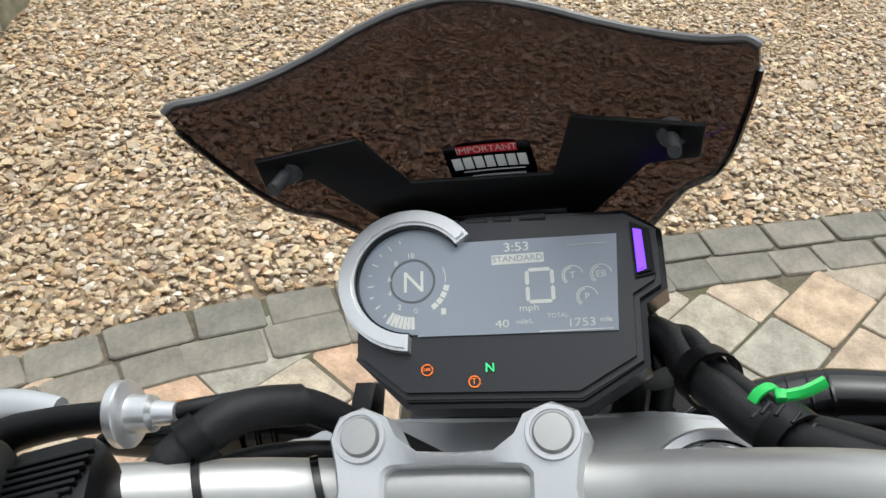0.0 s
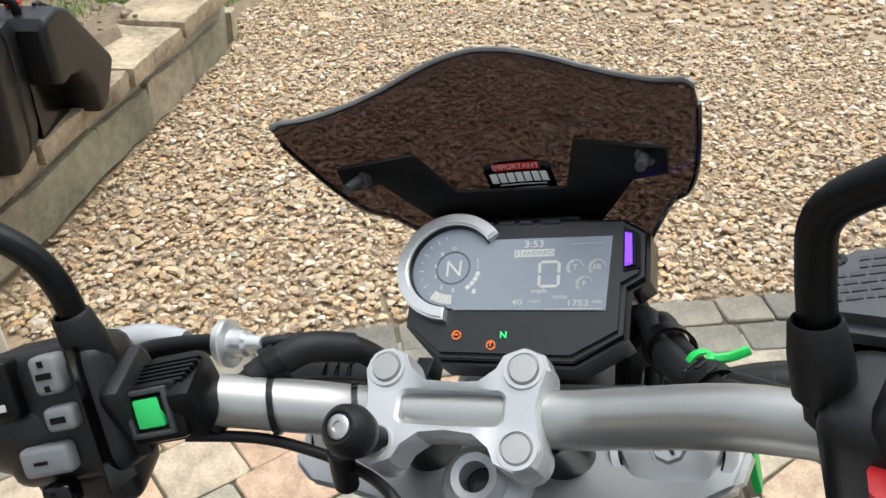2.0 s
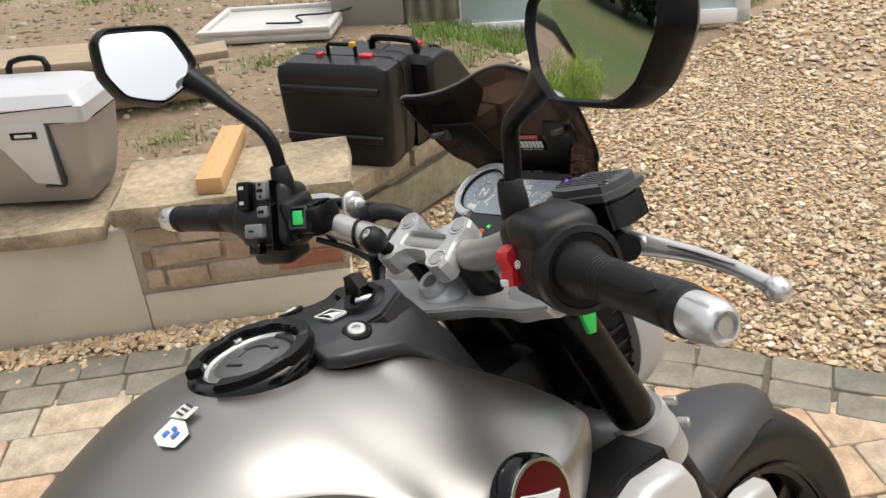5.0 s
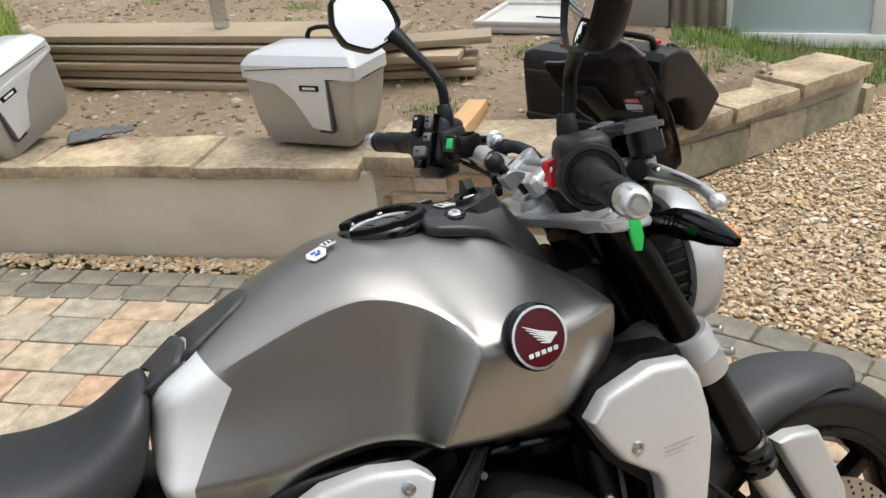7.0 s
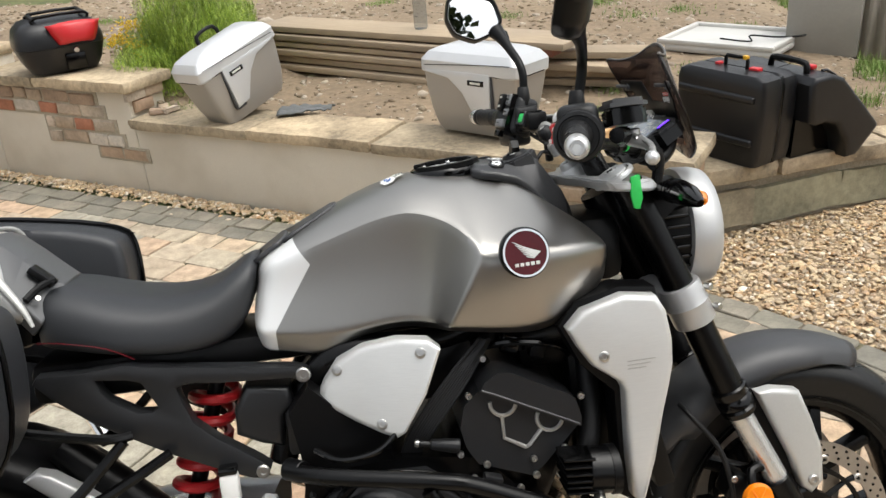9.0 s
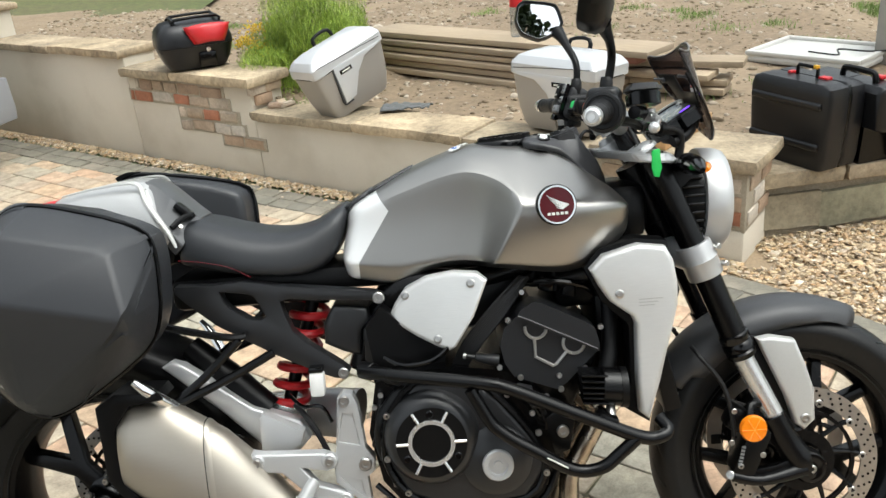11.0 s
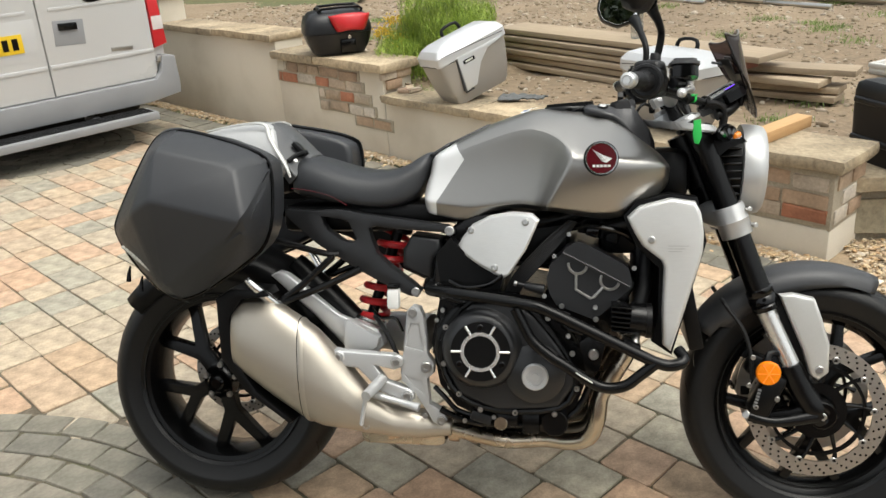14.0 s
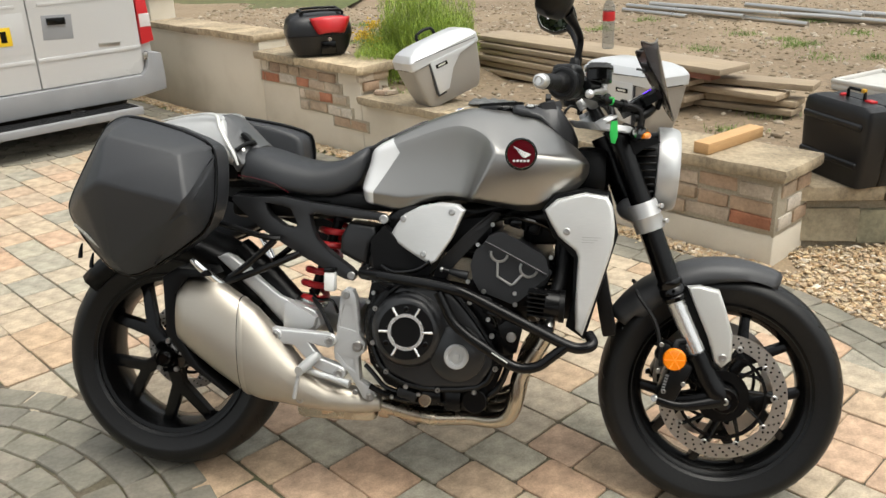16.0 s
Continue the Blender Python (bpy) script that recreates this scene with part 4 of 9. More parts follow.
# front mudguard
rings = []
for k in range(25):
    th = radians(146 - 82 * k / 24)
    drop = 0.262 + 0.035 * (k / 24) ** 2 + (0.02 if k < 3 else 0)
    ring = []
    for y, r in ((-0.072, drop), (-0.075, 0.29), (-0.07, 0.308), (-0.055, 0.321), (-0.03, 0.328), (0, 0.33), (0.03, 0.328), (0.055, 0.321), (0.07, 0.308), (0.075, 0.29), (0.072, drop)):
        taper = 1 - 0.35 * max(0, k - 18) / 6 - 0.25 * max(0, 4 - k) / 4
        ring.append((FX - 0.002 + (r + 0.004) * math.cos(th), y * taper, FZ + (r + 0.004) * math.sin(th)))
    rings.append(ring)
mud = bpart("front_mudguard", loft(rings, closed=False), M["grey"], bike, "matt dark grey front mudguard")
sol = mud.modifiers.new("thickness", "SOLIDIFY")
sol.thickness = 0.003

# headlamp
hc = Vector((1.3, 0.0, 0.847))
hd = Vector((1, 0, -0.06)).normalized()
lamp = bpart("headlamp", lathe([(0.093, -0.006), (0.1045, -0.004), (0.1065, 0.002), (0.106, 0.03), (0.102, 0.046), (0.097, 0.05), (0.094, 0.046), (0.093, 0.0)], hc, hc + hd, 56), M["silver"], bike, "round headlamp in a satin silver shell")
bpart("lamp_bowl", lathe([(0.0, -0.09), (0.045, -0.088), (0.075, -0.07), (0.09, -0.03), (0.094, 0.0), (0.094, 0.01), (0, 0.0)], hc, hc + hd, 48), M["black"], lamp)
for k in range(9):
    z = -0.07 + k * 0.0175
    r = math.sqrt(max(0.0001, 0.096 ** 2 - z ** 2))
    for sy in (-1, 1):
        bpart("cooling_fin", box((hc.x - 0.034, sy * r * 0.86, hc.z + z), (0.055, 0.028, 0.0055), 0.002), M["blackgloss"], lamp)
bpart("lens", lathe([(0.0, 0.058), (0.05, 0.056), (0.085, 0.05), (0.095, 0.044)], hc, hc + hd, 40), M["lens"], lamp)
bpart("reflector", lathe([(0.0, 0.012), (0.05, 0.02), (0.09, 0.04)], hc, hc + hd, 40), M["chrome"], lamp)
bpart("light_ring", lathe([(0.082, 0.044), (0.09, 0.044), (0.09, 0.05), (0.082, 0.05)], hc, hc + hd, 48, closed=True), M["white"], lamp)
both("lamp_bracket", plate([(1.2, 0.9), (1.235, 0.925), (1.285, 0.93), (1.30, 0.915), (1.26, 0.9), (1.225, 0.87)], -0.112, -0.098, 0.004), M["black"], lamp)
# indicators
for sy in (-1, 1):
    ind = bpart("front_indicator", tube([(1.232, 0.085 * sy, 0.924), (1.243, 0.125 * sy, 0.934), (1.247, 0.17 * sy, 0.936), (1.243, 0.225 * sy, 0.935), (1.238, 0.275 * sy, 0.931)], [0.013, 0.018, 0.021, 0.018, 0.006], 18, 4, flat=0.8), M["blackgloss"], bike, "slim black indicator with amber lens")
    bpart("amber_lens", tube([(1.262, 0.192 * sy, 0.934), (1.26, 0.23 * sy, 0.933), (1.248, 0.264 * sy, 0.931)], [0.007, 0.009, 0.005], 10, 3), M["orange"], ind)
    for k in range(3):
        y = (0.148 + 0.0105 * k) * sy
        bpart("stem_groove", lathe([(0.0185, -0.0006), (0.0203 + 0.0003 * k, -0.0006), (0.0203 + 0.0003 * k, 0.0006), (0.0185, 0.0006)], (1.2455 + 0.0005 * k, y, 0.9355), (1.2475 + 0.0005 * k, y + 0.05 * sy, 0.936), 24, closed=True), M["blackgloss"], ind)

# tank: one line of points from back to front along each of its ridges
TOP = [(0.545, 0, 0.884), (0.59, 0, 0.912), (0.625, 0, 0.93), (0.7, 0, 0.966), (0.75, 0, 0.984), (0.795, 0, 0.998), (0.82, 0, 1.003), (0.85, 0, 1.005), (0.875, 0, 1.005), (0.9, 0, 1.003), (0.93, 0, 0.998), (0.965, 0, 0.985), (1.005, 0, 0.965), (1.05, 0, 0.935), (1.09, 0, 0.905), (1.12, 0, 0.875)]
RIDGE = [(0.548, -0.04, 0.882), (0.593, -0.048, 0.909), (0.627, -0.053, 0.926), (0.7, -0.06, 0.96), (0.75, -0.066, 0.977), (0.795, -0.072, 0.99), (0.82, -0.075, 0.994), (0.85, -0.078, 0.995), (0.876, -0.08, 0.994), (0.902, -0.082, 0.992), (0.935, -0.083, 0.987), (0.968, -0.082, 0.982), (1.005, -0.08, 0.972), (1.045, -0.092, 0.938), (1.085, -0.112, 0.908), (1.125, -0.138, 0.876)]
CREST = [(0.564, -0.085, 0.882), (0.605, -0.095, 0.894), (0.634, -0.1, 0.905), (0.701, -0.112, 0.927), (0.748, -0.125, 0.944), (0.794, -0.14, 0.954), (0.82, -0.15, 0.954), (0.849, -0.165, 0.946), (0.876, -0.185, 0.933), (0.897, -0.215, 0.914), (0.911, -0.238, 0.891), (0.953, -0.243, 0.893), (1.001, -0.24, 0.886), (1.058, -0.222, 0.879), (1.101, -0.195, 0.874), (1.137, -0.165, 0.859)]
LOWER = [(0.528, -0.098, 0.786), (0.578, -0.105, 0.78), (0.617, -0.108, 0.775), (0.666, -0.112, 0.768), (0.717, -0.12, 0.774), (0.763, -0.13, 0.779), (0.795, -0.138, 0.78), (0.821, -0.15, 0.777), (0.837, -0.165, 0.776), (0.844, -0.19, 0.778), (0.85, -0.21, 0.78), (0.914, -0.215, 0.772), (0.977, -0.21, 0.762), (1.025, -0.2, 0.771), (1.088, -0.185, 0.804), (1.135, -0.16, 0.838)]
EDGE = [(0.535, -0.09, 0.754), (0.58, -0.095, 0.747), (0.62, -0.098, 0.738), (0.649, -0.1, 0.733), (0.696, -0.105, 0.752), (0.753, -0.118, 0.766), (0.79, -0.125, 0.768), (0.817, -0.135, 0.765), (0.838, -0.15, 0.763), (0.845, -0.17, 0.765), (0.856, -0.19, 0.767), (0.926, -0.19, 0.755), (0.99, -0.185, 0.744), (1.038, -0.18, 0.756), (1.096, -0.17, 0.795), (1.137, -0.155, 0.835)]
DIP = {9: (0.896, -0.138, 0.961), 10: (0.925, -0.155, 0.949), 11: (0.962, -0.168, 0.935), 12: (1.007, -0.185, 0.914), 13: (1.053, -0.182, 0.902), 14: (1.1, -0.165, 0.888), 15: (1.13, -0.152, 0.867)}
rings = []
for i in range(16):
    T, R1_, C, Lw, E = (Vector(q[i]) for q in (TOP, RIDGE, CREST, LOWER, EDGE))
    D = Vector(DIP[i]) if i in DIP else R1_.lerp(C, 0.5) + Vector((0, -0.006, 0.004))
    mid = C.lerp(Lw, 0.5)
    mid.y += 0.007 if i < 10 else (-0.004, -0.009, -0.011, -0.01, -0.007, -0.001)[i - 10]
    half = [R1_, D, C, mid, Lw, E, Vector((E.x, E.y * 0.5, E.z + 0.012))]
    ring = [tuple(T)] + [tuple(q) for q in half] + [(E.x, 0, E.z + 0.014)] + [(q.x, -q.y, q.z) for q in reversed(half)]
    rings.append(ring)
bm = loft(rings)
crease = bm.edges.layers.float.new("crease_edge")
n = len(rings[0])
bm.verts.index_update()
bm.verts.ensure_lookup_table()
for e in bm.edges:
    i, j = sorted((e.verts[0].index, e.verts[1].index))
    c, k = i % n, i // n
    c = min(c, n - c)
    if i % n == j % n:
        e[crease] = {1: 0.0 if k < 11 else 0.8, 3: 0.95 if 1 < k < 10 else 0.35, 5: 0.85, 6: 0.9}.get(c, 0.0)
        e.smooth = not (c == 3 and 1 < k < 9)
    elif k == j // n and k == 10 and 3 <= min(j % n, n - j % n) and c <= 6 and c >= 3:
        e[crease] = 0.85
M["tank"] = mat("gunmetal_tank_paint", (0.36, 0.35, 0.332), 0.34, metal=1.0, spot=(0.325, 0.316, 0.3), grain=600, amount=0.25, stain=(0.345, 0.335, 0.318))
M["tank"].node_tree.nodes["Principled BSDF"].inputs["Coat Roughness"].default_value = 0.3
tn, tl = M["tank"].node_tree.nodes, M["tank"].node_tree.links
tco = tn.new("ShaderNodeTexCoord")
sep = tn.new("ShaderNodeSeparateXYZ")
tl.new(tco.outputs["Object"], sep.inputs[0])


def mth(op, a, b):
    q = tn.new("ShaderNodeMath")
    q.operation = op
    for k, v in enumerate((a, b)):
        if isinstance(v, (int, float)):
            q.inputs[k].default_value = v
        else:
            tl.new(v, q.inputs[k])
    return q.outputs[0]


# the painted stripe at the back of the tank: bounded by two straight lines that meet at mid height
up = mth("MULTIPLY", mth("SUBTRACT", sep.outputs[2], 0.883), 0.64)
dn = mth("MULTIPLY", mth("SUBTRACT", 0.883, sep.outputs[2]), 0.68)
lim = mth("MAXIMUM", mth("SUBTRACT", 0.648, mth("MAXIMUM", up, dn)), 0.579)
stripe = mth("LESS_THAN", sep.outputs[0], lim)
pb = tn["Principled BSDF"]
mixs = tn.new("ShaderNodeMix")
mixs.data_type = "RGBA"
old = pb.inputs["Base Color"].links[0].from_socket
tl.new(stripe, mixs.inputs[0])
tl.new(old, mixs.inputs[6])
mixs.inputs[7].default_value = (0.8, 0.8, 0.79, 1)
tl.new(mth("SUBTRACT", 1.0, mth("MULTIPLY", stripe, 0.55)), pb.inputs["Metallic"])
tl.new(mixs.outputs[2], pb.inputs["Base Color"])
tank = subsurf(bpart("fuel_tank", bm, M["tank"], bike, "brushed gunmetal fuel tank with a silver stripe", 0), 3)
tank.data.shade_smooth()
# badge
bc = Vector((0.971, -0.246, 0.887))
for sy in (-1, 1):
    c = Vector((bc.x, -bc.y * sy, bc.z))
    dd = Vector((0.1, sy, 0.12)).normalized()
    bd = bpart("tank_badge", lathe([(0, -0.012), (0.0365, -0.012), (0.038, -0.006), (0.038, 0.006), (0.036, 0.009), (0.033, 0.0085), (0.0, 0.0095)], c, c + dd, 48), M["blackgloss"], bike, "round red enamel badge with a silver wing")
    bpart("chrome_rim", lathe([(0.0325, 0.0085), (0.0355, 0.0085), (0.0355, 0.0105), (0.0325, 0.0105)], c, c + dd, 48, closed=True), M["chrome"], bd)
    bpart("enamel", lathe([(0, 0.0098), (0.033, 0.0092)], c, c + dd, 48), M["darkred"], bd)
    bx = Vector((0, 0, 1)).cross(dd).normalized()
    by = dd.cross(bx)
    if sy < 0:
        bmw = []
        for k in range(6):
            p = [c + dd * 0.0105 + bx * u + by * v for u, v in ((-0.019 + 0.0036 * k, 0.018 - 0.0047 * k), (0.002 + 0.001 * k, 0.0065 - 0.0028 * k), (0.022 - 0.002 * k, -0.0015 - 0.0014 * k))]
            bmw.append(tube(p, [0.0004, 0.0012, 0.0014], 6, 4, flat=0.5))
        bpart("wing_emblem", join(*bmw), M["white"], bd)
        for k in range(5):
            bpart("name_bar", box(c + dd * 0.0104 + by * -0.0165 + bx * (0.0082 * (k - 2)), (0.0058, 0.0008, 0.0052), 0.0003, Matrix.Rotation(0.1, 4, "Z")), M["white"], bd)

# tank cap, ring and console cover
M["cover"] = mat("satin_charcoal_plastic", (0.02, 0.0205, 0.0225), 0.36, spot=(0.028, 0.028, 0.03), grain=500, bump=0.08)
capc, capd = Vector((0.896, 0.0, 1.0)), Vector((-0.06, 0, 1)).normalized()
CAPM = Matrix.Translation(capc) @ Matrix.Rotation(-0.06, 4, "Y")
ring = bpart("tank_ring", lathe([(0.047, -0.006), (0.0635, -0.01), (0.064, -0.002), (0.061, 0.005), (0.056, 0.0075), (0.047, 0.0075)], capc, capc + capd, 48, closed=True), M["blackgloss"], bike, "black tank bag ring")
# the upper plate is open at the back and notched along its inner edge
inner = []
for k in range(52):
    a = 152 - 304 * k / 51
    notch = 0.0035 * ((k // 4) % 2) + 0.0012 * ((k // 3) % 3) - (0.002 if 20 < k < 26 else 0)
    inner.append((0.0445 + notch, radians(a)))
outer = [(0.0605 + 0.0022 * (abs(math.sin(1.5 * radians(a))) > 0.85), radians(a)) for a in range(-152, 153, 6)]
bpart("ring_plate", slab([(r * math.cos(a), r * math.sin(a)) for r, a in outer + inner], 0.004, 0.0125, 0.0012, CAPM), M["black"], ring, "satin black notched ring plate")
for a in (36, -38, -89, 88):
    p = CAPM @ Vector((0.0535 * math.cos(radians(a)), 0.0535 * math.sin(radians(a)), 0.0125))
    bpart("bolt_hole", lathe([(0.0028, 0.0004), (0.0042, 0.0004), (0.0044, 0.0), (0.0042, -0.0004), (0.0028, -0.0004)], p, p + capd, 16, closed=True), M["grey"], ring)
    bpart("hole_floor", lathe([(0, 0.0003), (0.0028, 0.0003)], p, p + capd, 12), M["blackgloss"], ring)
for a in (135, 75, -135):
    p = CAPM @ Vector((0.0475 * math.cos(radians(a)), 0.0475 * math.sin(radians(a)), 0.0055))
    bolt(p, capd, 0.0045, ring, 0.003, "alu")
cap = bpart("filler_cap", lathe([(0, 0.0045), (0.025, 0.0045), (0.0355, 0.0035), (0.038, 0.0015), (0.039, -0.002), (0.041, -0.006)], capc, capc + capd, 48), mat("grey_cap_metal", (0.13, 0.13, 0.132), 0.38, metal=0.5, spot=(0.11, 0.11, 0.112), grain=200), bike, "brushed metal filler cap")
bpart("filler_rim", lathe([(0.0405, -0.002), (0.0475, -0.002), (0.0475, 0.003), (0.0445, 0.0048), (0.0412, 0.003)], capc, capc + capd, 48, closed=True), M["alu"], cap, "bright ring round the filler cap")
bpart("lock_flap", slab([(0.027 * math.cos(radians(a)), 0.027 * math.sin(radians(a))) for a in range(-35, 76, 10)] + [(0.019 * math.cos(radians(a)), 0.019 * math.sin(radians(a))) for a in range(70, -36, -12)], 0.004, 0.006, 0.0008, CAPM), M["grey"], cap)
bpart("cap_slot", box((0, 0, 0), (0.0035, 0.018, 0.0012), 0.0004, CAPM @ Matrix.Translation((-0.016, 0.004, 0.0048)) @ Matrix.Rotation(0.35, 4, "Z")), M["black"], cap)
bpart("cap_line", box((0, 0, 0), (0.012, 0.0007, 0.0008), 0, CAPM @ Matrix.Translation((0.0, 0.017, 0.0046)) @ Matrix.Rotation(0.3, 4, "Z")), M["black"], cap)
rings = []
for x, wt, zt, wl, zl in ((0.932, 0.045, 1.005, 0.066, 0.999), (0.945, 0.055, 1.006, 0.078, 0.996), (0.975, 0.062, 1.004, 0.086, 0.99), (1.005, 0.06, 1.0, 0.086, 0.98), (1.02, 0.056, 1.001, 0.086, 0.968), (1.031, 0.052, 1.007, 0.088, 0.955), (1.047, 0.05, 1.005, 0.09, 0.938), (1.064, 0.048, 0.98, 0.088, 0.918), (1.088, 0.046, 0.945, 0.085, 0.9), (1.1, 0.045, 0.915, 0.075, 0.885)):
    rings.append([(x, -wl, zl - 0.012), (x, -wl, zl), (x, -wl * 0.35 - wt * 0.65, zl * 0.4 + zt * 0.6), (x, -wt, zt), (x, 0, zt + 0.002), (x, wt, zt), (x, wl * 0.35 + wt * 0.65, zl * 0.4 + zt * 0.6), (x, wl, zl), (x, wl, zl - 0.012), (x, 0, zl - 0.03)])
cover = bpart("ignition_cover", loft(rings), M["cover"], bike, "dark grey ignition cover on the tank", 38)
bv = cover.modifiers.new("edges", "BEVEL")
bv.width, bv.segments, bv.angle_limit = 0.004, 3, radians(20)
for y in (-0.062, 0.062):
    bolt((0.977, y * 0.95, 1.0025), (0, 0.3 * (1 if y > 0 else -1), 1), 0.0088, cover, 0.004, "alu")
    bpart("bolt_well", lathe([(0.0085, 0.0), (0.014, 0.0), (0.014, 0.002), (0.0125, 0.0035), (0.0085, 0.0015)], (0.977, y * 0.95, 1.0015), (0.977, y * 1.2, 1.05), 24, closed=True), M["black"], cover)
kc = Vector((1.02, -0.022, 1.0))
bpart("lock_barrel", lathe([(0, 0.01), (0.012, 0.01), (0.0135, 0.016), (0.0195, 0.0165), (0.023, 0.01), (0.03, 0.006), (0.032, -0.012)], kc, kc + Vector((-0.3, 0, 1)), 32), M["black"], cover)
bpart("barrel_face", lathe([(0, 0.0125), (0.0085, 0.0125), (0.0115, 0.0105)], kc, kc + Vector((-0.3, 0, 1)), 20), M["blackgloss"], cover)
bpart("key_slot", box(kc + Vector((-0.0045, -0.002, 0.013)), (0.006, 0.019, 0.003), 0.0012, Matrix.Rotation(-0.3, 4, "Y") @ Matrix.Rotation(0.5, 4, "Z")), M["white"], cover)
bpart("lock_surround", slab([(-0.034, -0.03), (-0.012, -0.042), (0.022, -0.034), (0.036, 0.0), (0.022, 0.034), (-0.012, 0.04), (-0.034, 0.026)], -0.012, 0.0105, 0.003, Matrix.Translation(kc) @ Matrix.Rotation(-0.28, 4, "Y")), M["cover"], cover)
fob = [(0.0, 1.022), (-0.004, 1.034), (-0.018, 1.036), (-0.025, 1.024), (-0.018, 1.008), (-0.004, 1.0), (0.012, 0.998), (0.022, 1.001), (0.026, 1.008), (0.021, 1.013), (0.012, 1.008), (0.004, 1.012)]
bmq = plate([(-y, z) for y, z in fob], -0.007, 0.007, 0.003)
bmq.transform(Matrix.Translation((1.02, 0, 0)) @ Matrix.Rotation(-math.pi / 2, 4, "Z"))
key = bpart("ignition_key", join(bmq, cyl((1.02, -0.012, 0.99), (1.02, -0.012, 1.012), 0.007)), M["black"], cover, "black key in the ignition")
EM = Matrix.Translation((0.984, -0.008, 1.0068)) @ Matrix.Rotation(0.08, 4, "Y") @ Matrix.Rotation(0.12, 4, "Z")
emb = bpart("emblem_plate", box((0, 0, 0), (0.022, 0.025, 0.002), 0.0006, EM), M["black"], cover, "small framed silver emblem plate")
for u, v, a, b in ((0.0102, 0, 0.0016, 0.025), (-0.0102, 0, 0.0016, 0.025), (0, 0.0117, 0.022, 0.0016), (0, -0.0117, 0.022, 0.0016)):
    bpart("emblem_border", box((0, 0, 0), (a, b, 0.0026), 0.0002, EM @ Matrix.Translation((u, v, 0.0003))), M["white"], emb)
bpart("emblem_wing", slab([(-0.006, -0.0085), (0.0075, -0.0085), (0.006, -0.001), (0.0, 0.004), (-0.004, 0.008), (-0.002, 0.001)], 0.0009, 0.0015, 0, EM), M["white"], emb)
# knee and seat-side pads, paper label
for p0, p1, w0, w1 in (((0.565, 0.9035), (0.612, 0.9315), 0.05, 0.056), ((0.617, 0.932), (0.7, 0.972), 0.056, 0.03)):
    rings = []
    for f in (0, 0.25, 0.5, 0.75, 1):
        x, z, w = p0[0] + (p1[0] - p0[0]) * f, p0[1] + (p1[1] - p0[1]) * f, w0 + (w1 - w0) * f
        rings.append([(x - 0.012 * g * g, w * g, z - 0.0055 - 0.0055 * g * g) for g in (-1, -0.6, 0, 0.6, 1)])
    o = bpart("centre_pad", loft(rings, closed=False), M["grey"], bike, "rubber pad on the tank spine")
    sp = o.modifiers.new("thickness", "SOLIDIFY")
    sp.thickness = 0.007
lab = [[(x, y, z + 0.0012) for x, y, z in row] for row in ([(0.782, -0.026, 0.9935), (0.793, -0.026, 0.997), (0.801, -0.026, 0.9993)], [(0.779, -0.04, 0.991), (0.795, -0.041, 0.9953), (0.806, -0.041, 0.998)], [(0.786, -0.055, 0.989), (0.795, -0.056, 0.9918), (0.801, -0.055, 0.9935)])]
bpart("paper_label", loft(lab, closed=False), M["white"], bike, "small torn white and blue paper label")
lab = [[(x, y, z + 0.0018) for x, y, z in row] for row in ([(0.801, -0.022, 0.9998), (0.817, -0.02, 1.0025)], [(0.808, -0.04, 0.9985), (0.822, -0.038, 1.0015)])]
bpart("label_scrap", loft(lab, closed=False), M["ink"], bike, "faded scrap of a clear label")
blue = mat("label_blue", (0.06, 0.17, 0.5), 0.6)
for x, y, w in ((0.789, -0.037, 0.006), (0.796, -0.04, 0.004), (0.793, -0.046, 0.007)):
    bpart("label_print", box((x, y, 0.9965 + 0.27 * (x - 0.789) + 0.17 * (y + 0.037)), (w, 0.005, 0.0008), 0, Matrix.Rotation(-0.25, 4, "Y") @ Matrix.Rotation(0.15, 4, "X")), blue, bike)
for k in range(3):
    bpart("label_print", box((0.808 + 0.005 * k, -0.029, 1.0026 + 0.001 * k), (0.002, 0.012, 0.0006), 0, Matrix.Rotation(-0.2, 4, "Y")), M["grey"], bike)

# seat
rings = []
for xt, zt, xb, zb, w in ((0.2, 0.9, 0.2, 0.8, 0.1), (0.231, 0.897, 0.225, 0.795, 0.115), (0.275, 0.888, 0.27, 0.785, 0.125), (0.317, 0.872, 0.31, 0.777, 0.132), (0.37, 0.858, 0.36, 0.769, 0.134), (0.425, 0.852, 0.41, 0.762, 0.131), (0.473, 0.86, 0.45, 0.76, 0.124), (0.503, 0.873, 0.475, 0.763, 0.116), (0.53, 0.892, 0.5, 0.768, 0.106), (0.553, 0.902, 0.52, 0.785, 0.095), (0.566, 0.893, 0.54, 0.812, 0.082)):
    ring = []
    for t in [2 * math.pi * k / 24 for k in range(24)]:
        f = 0.5 + 0.5 * math.copysign(abs(math.sin(t)) ** (0.75 if math.sin(t) > 0 else 0.4), math.sin(t))
        ring.append((xb + (xt - xb) * f, w * (1 - 0.18 * f) * math.copysign(abs(math.cos(t)) ** 0.6, math.cos(t)), zb + (zt - zb) * f))
    rings.append(ring)
seat = subsurf(bpart("seat", loft(rings), M["seat"], bike, "black vinyl rider seat with red stitching", 0), 1)
seat.data.shade_smooth()
both("stitching", tube([(0.215, -0.117, 0.818), (0.26, -0.127, 0.814), (0.32, -0.134, 0.8), (0.362, -0.135, 0.777)], 0.0012, 5, 5), M["darkred"], seat)
rings = []
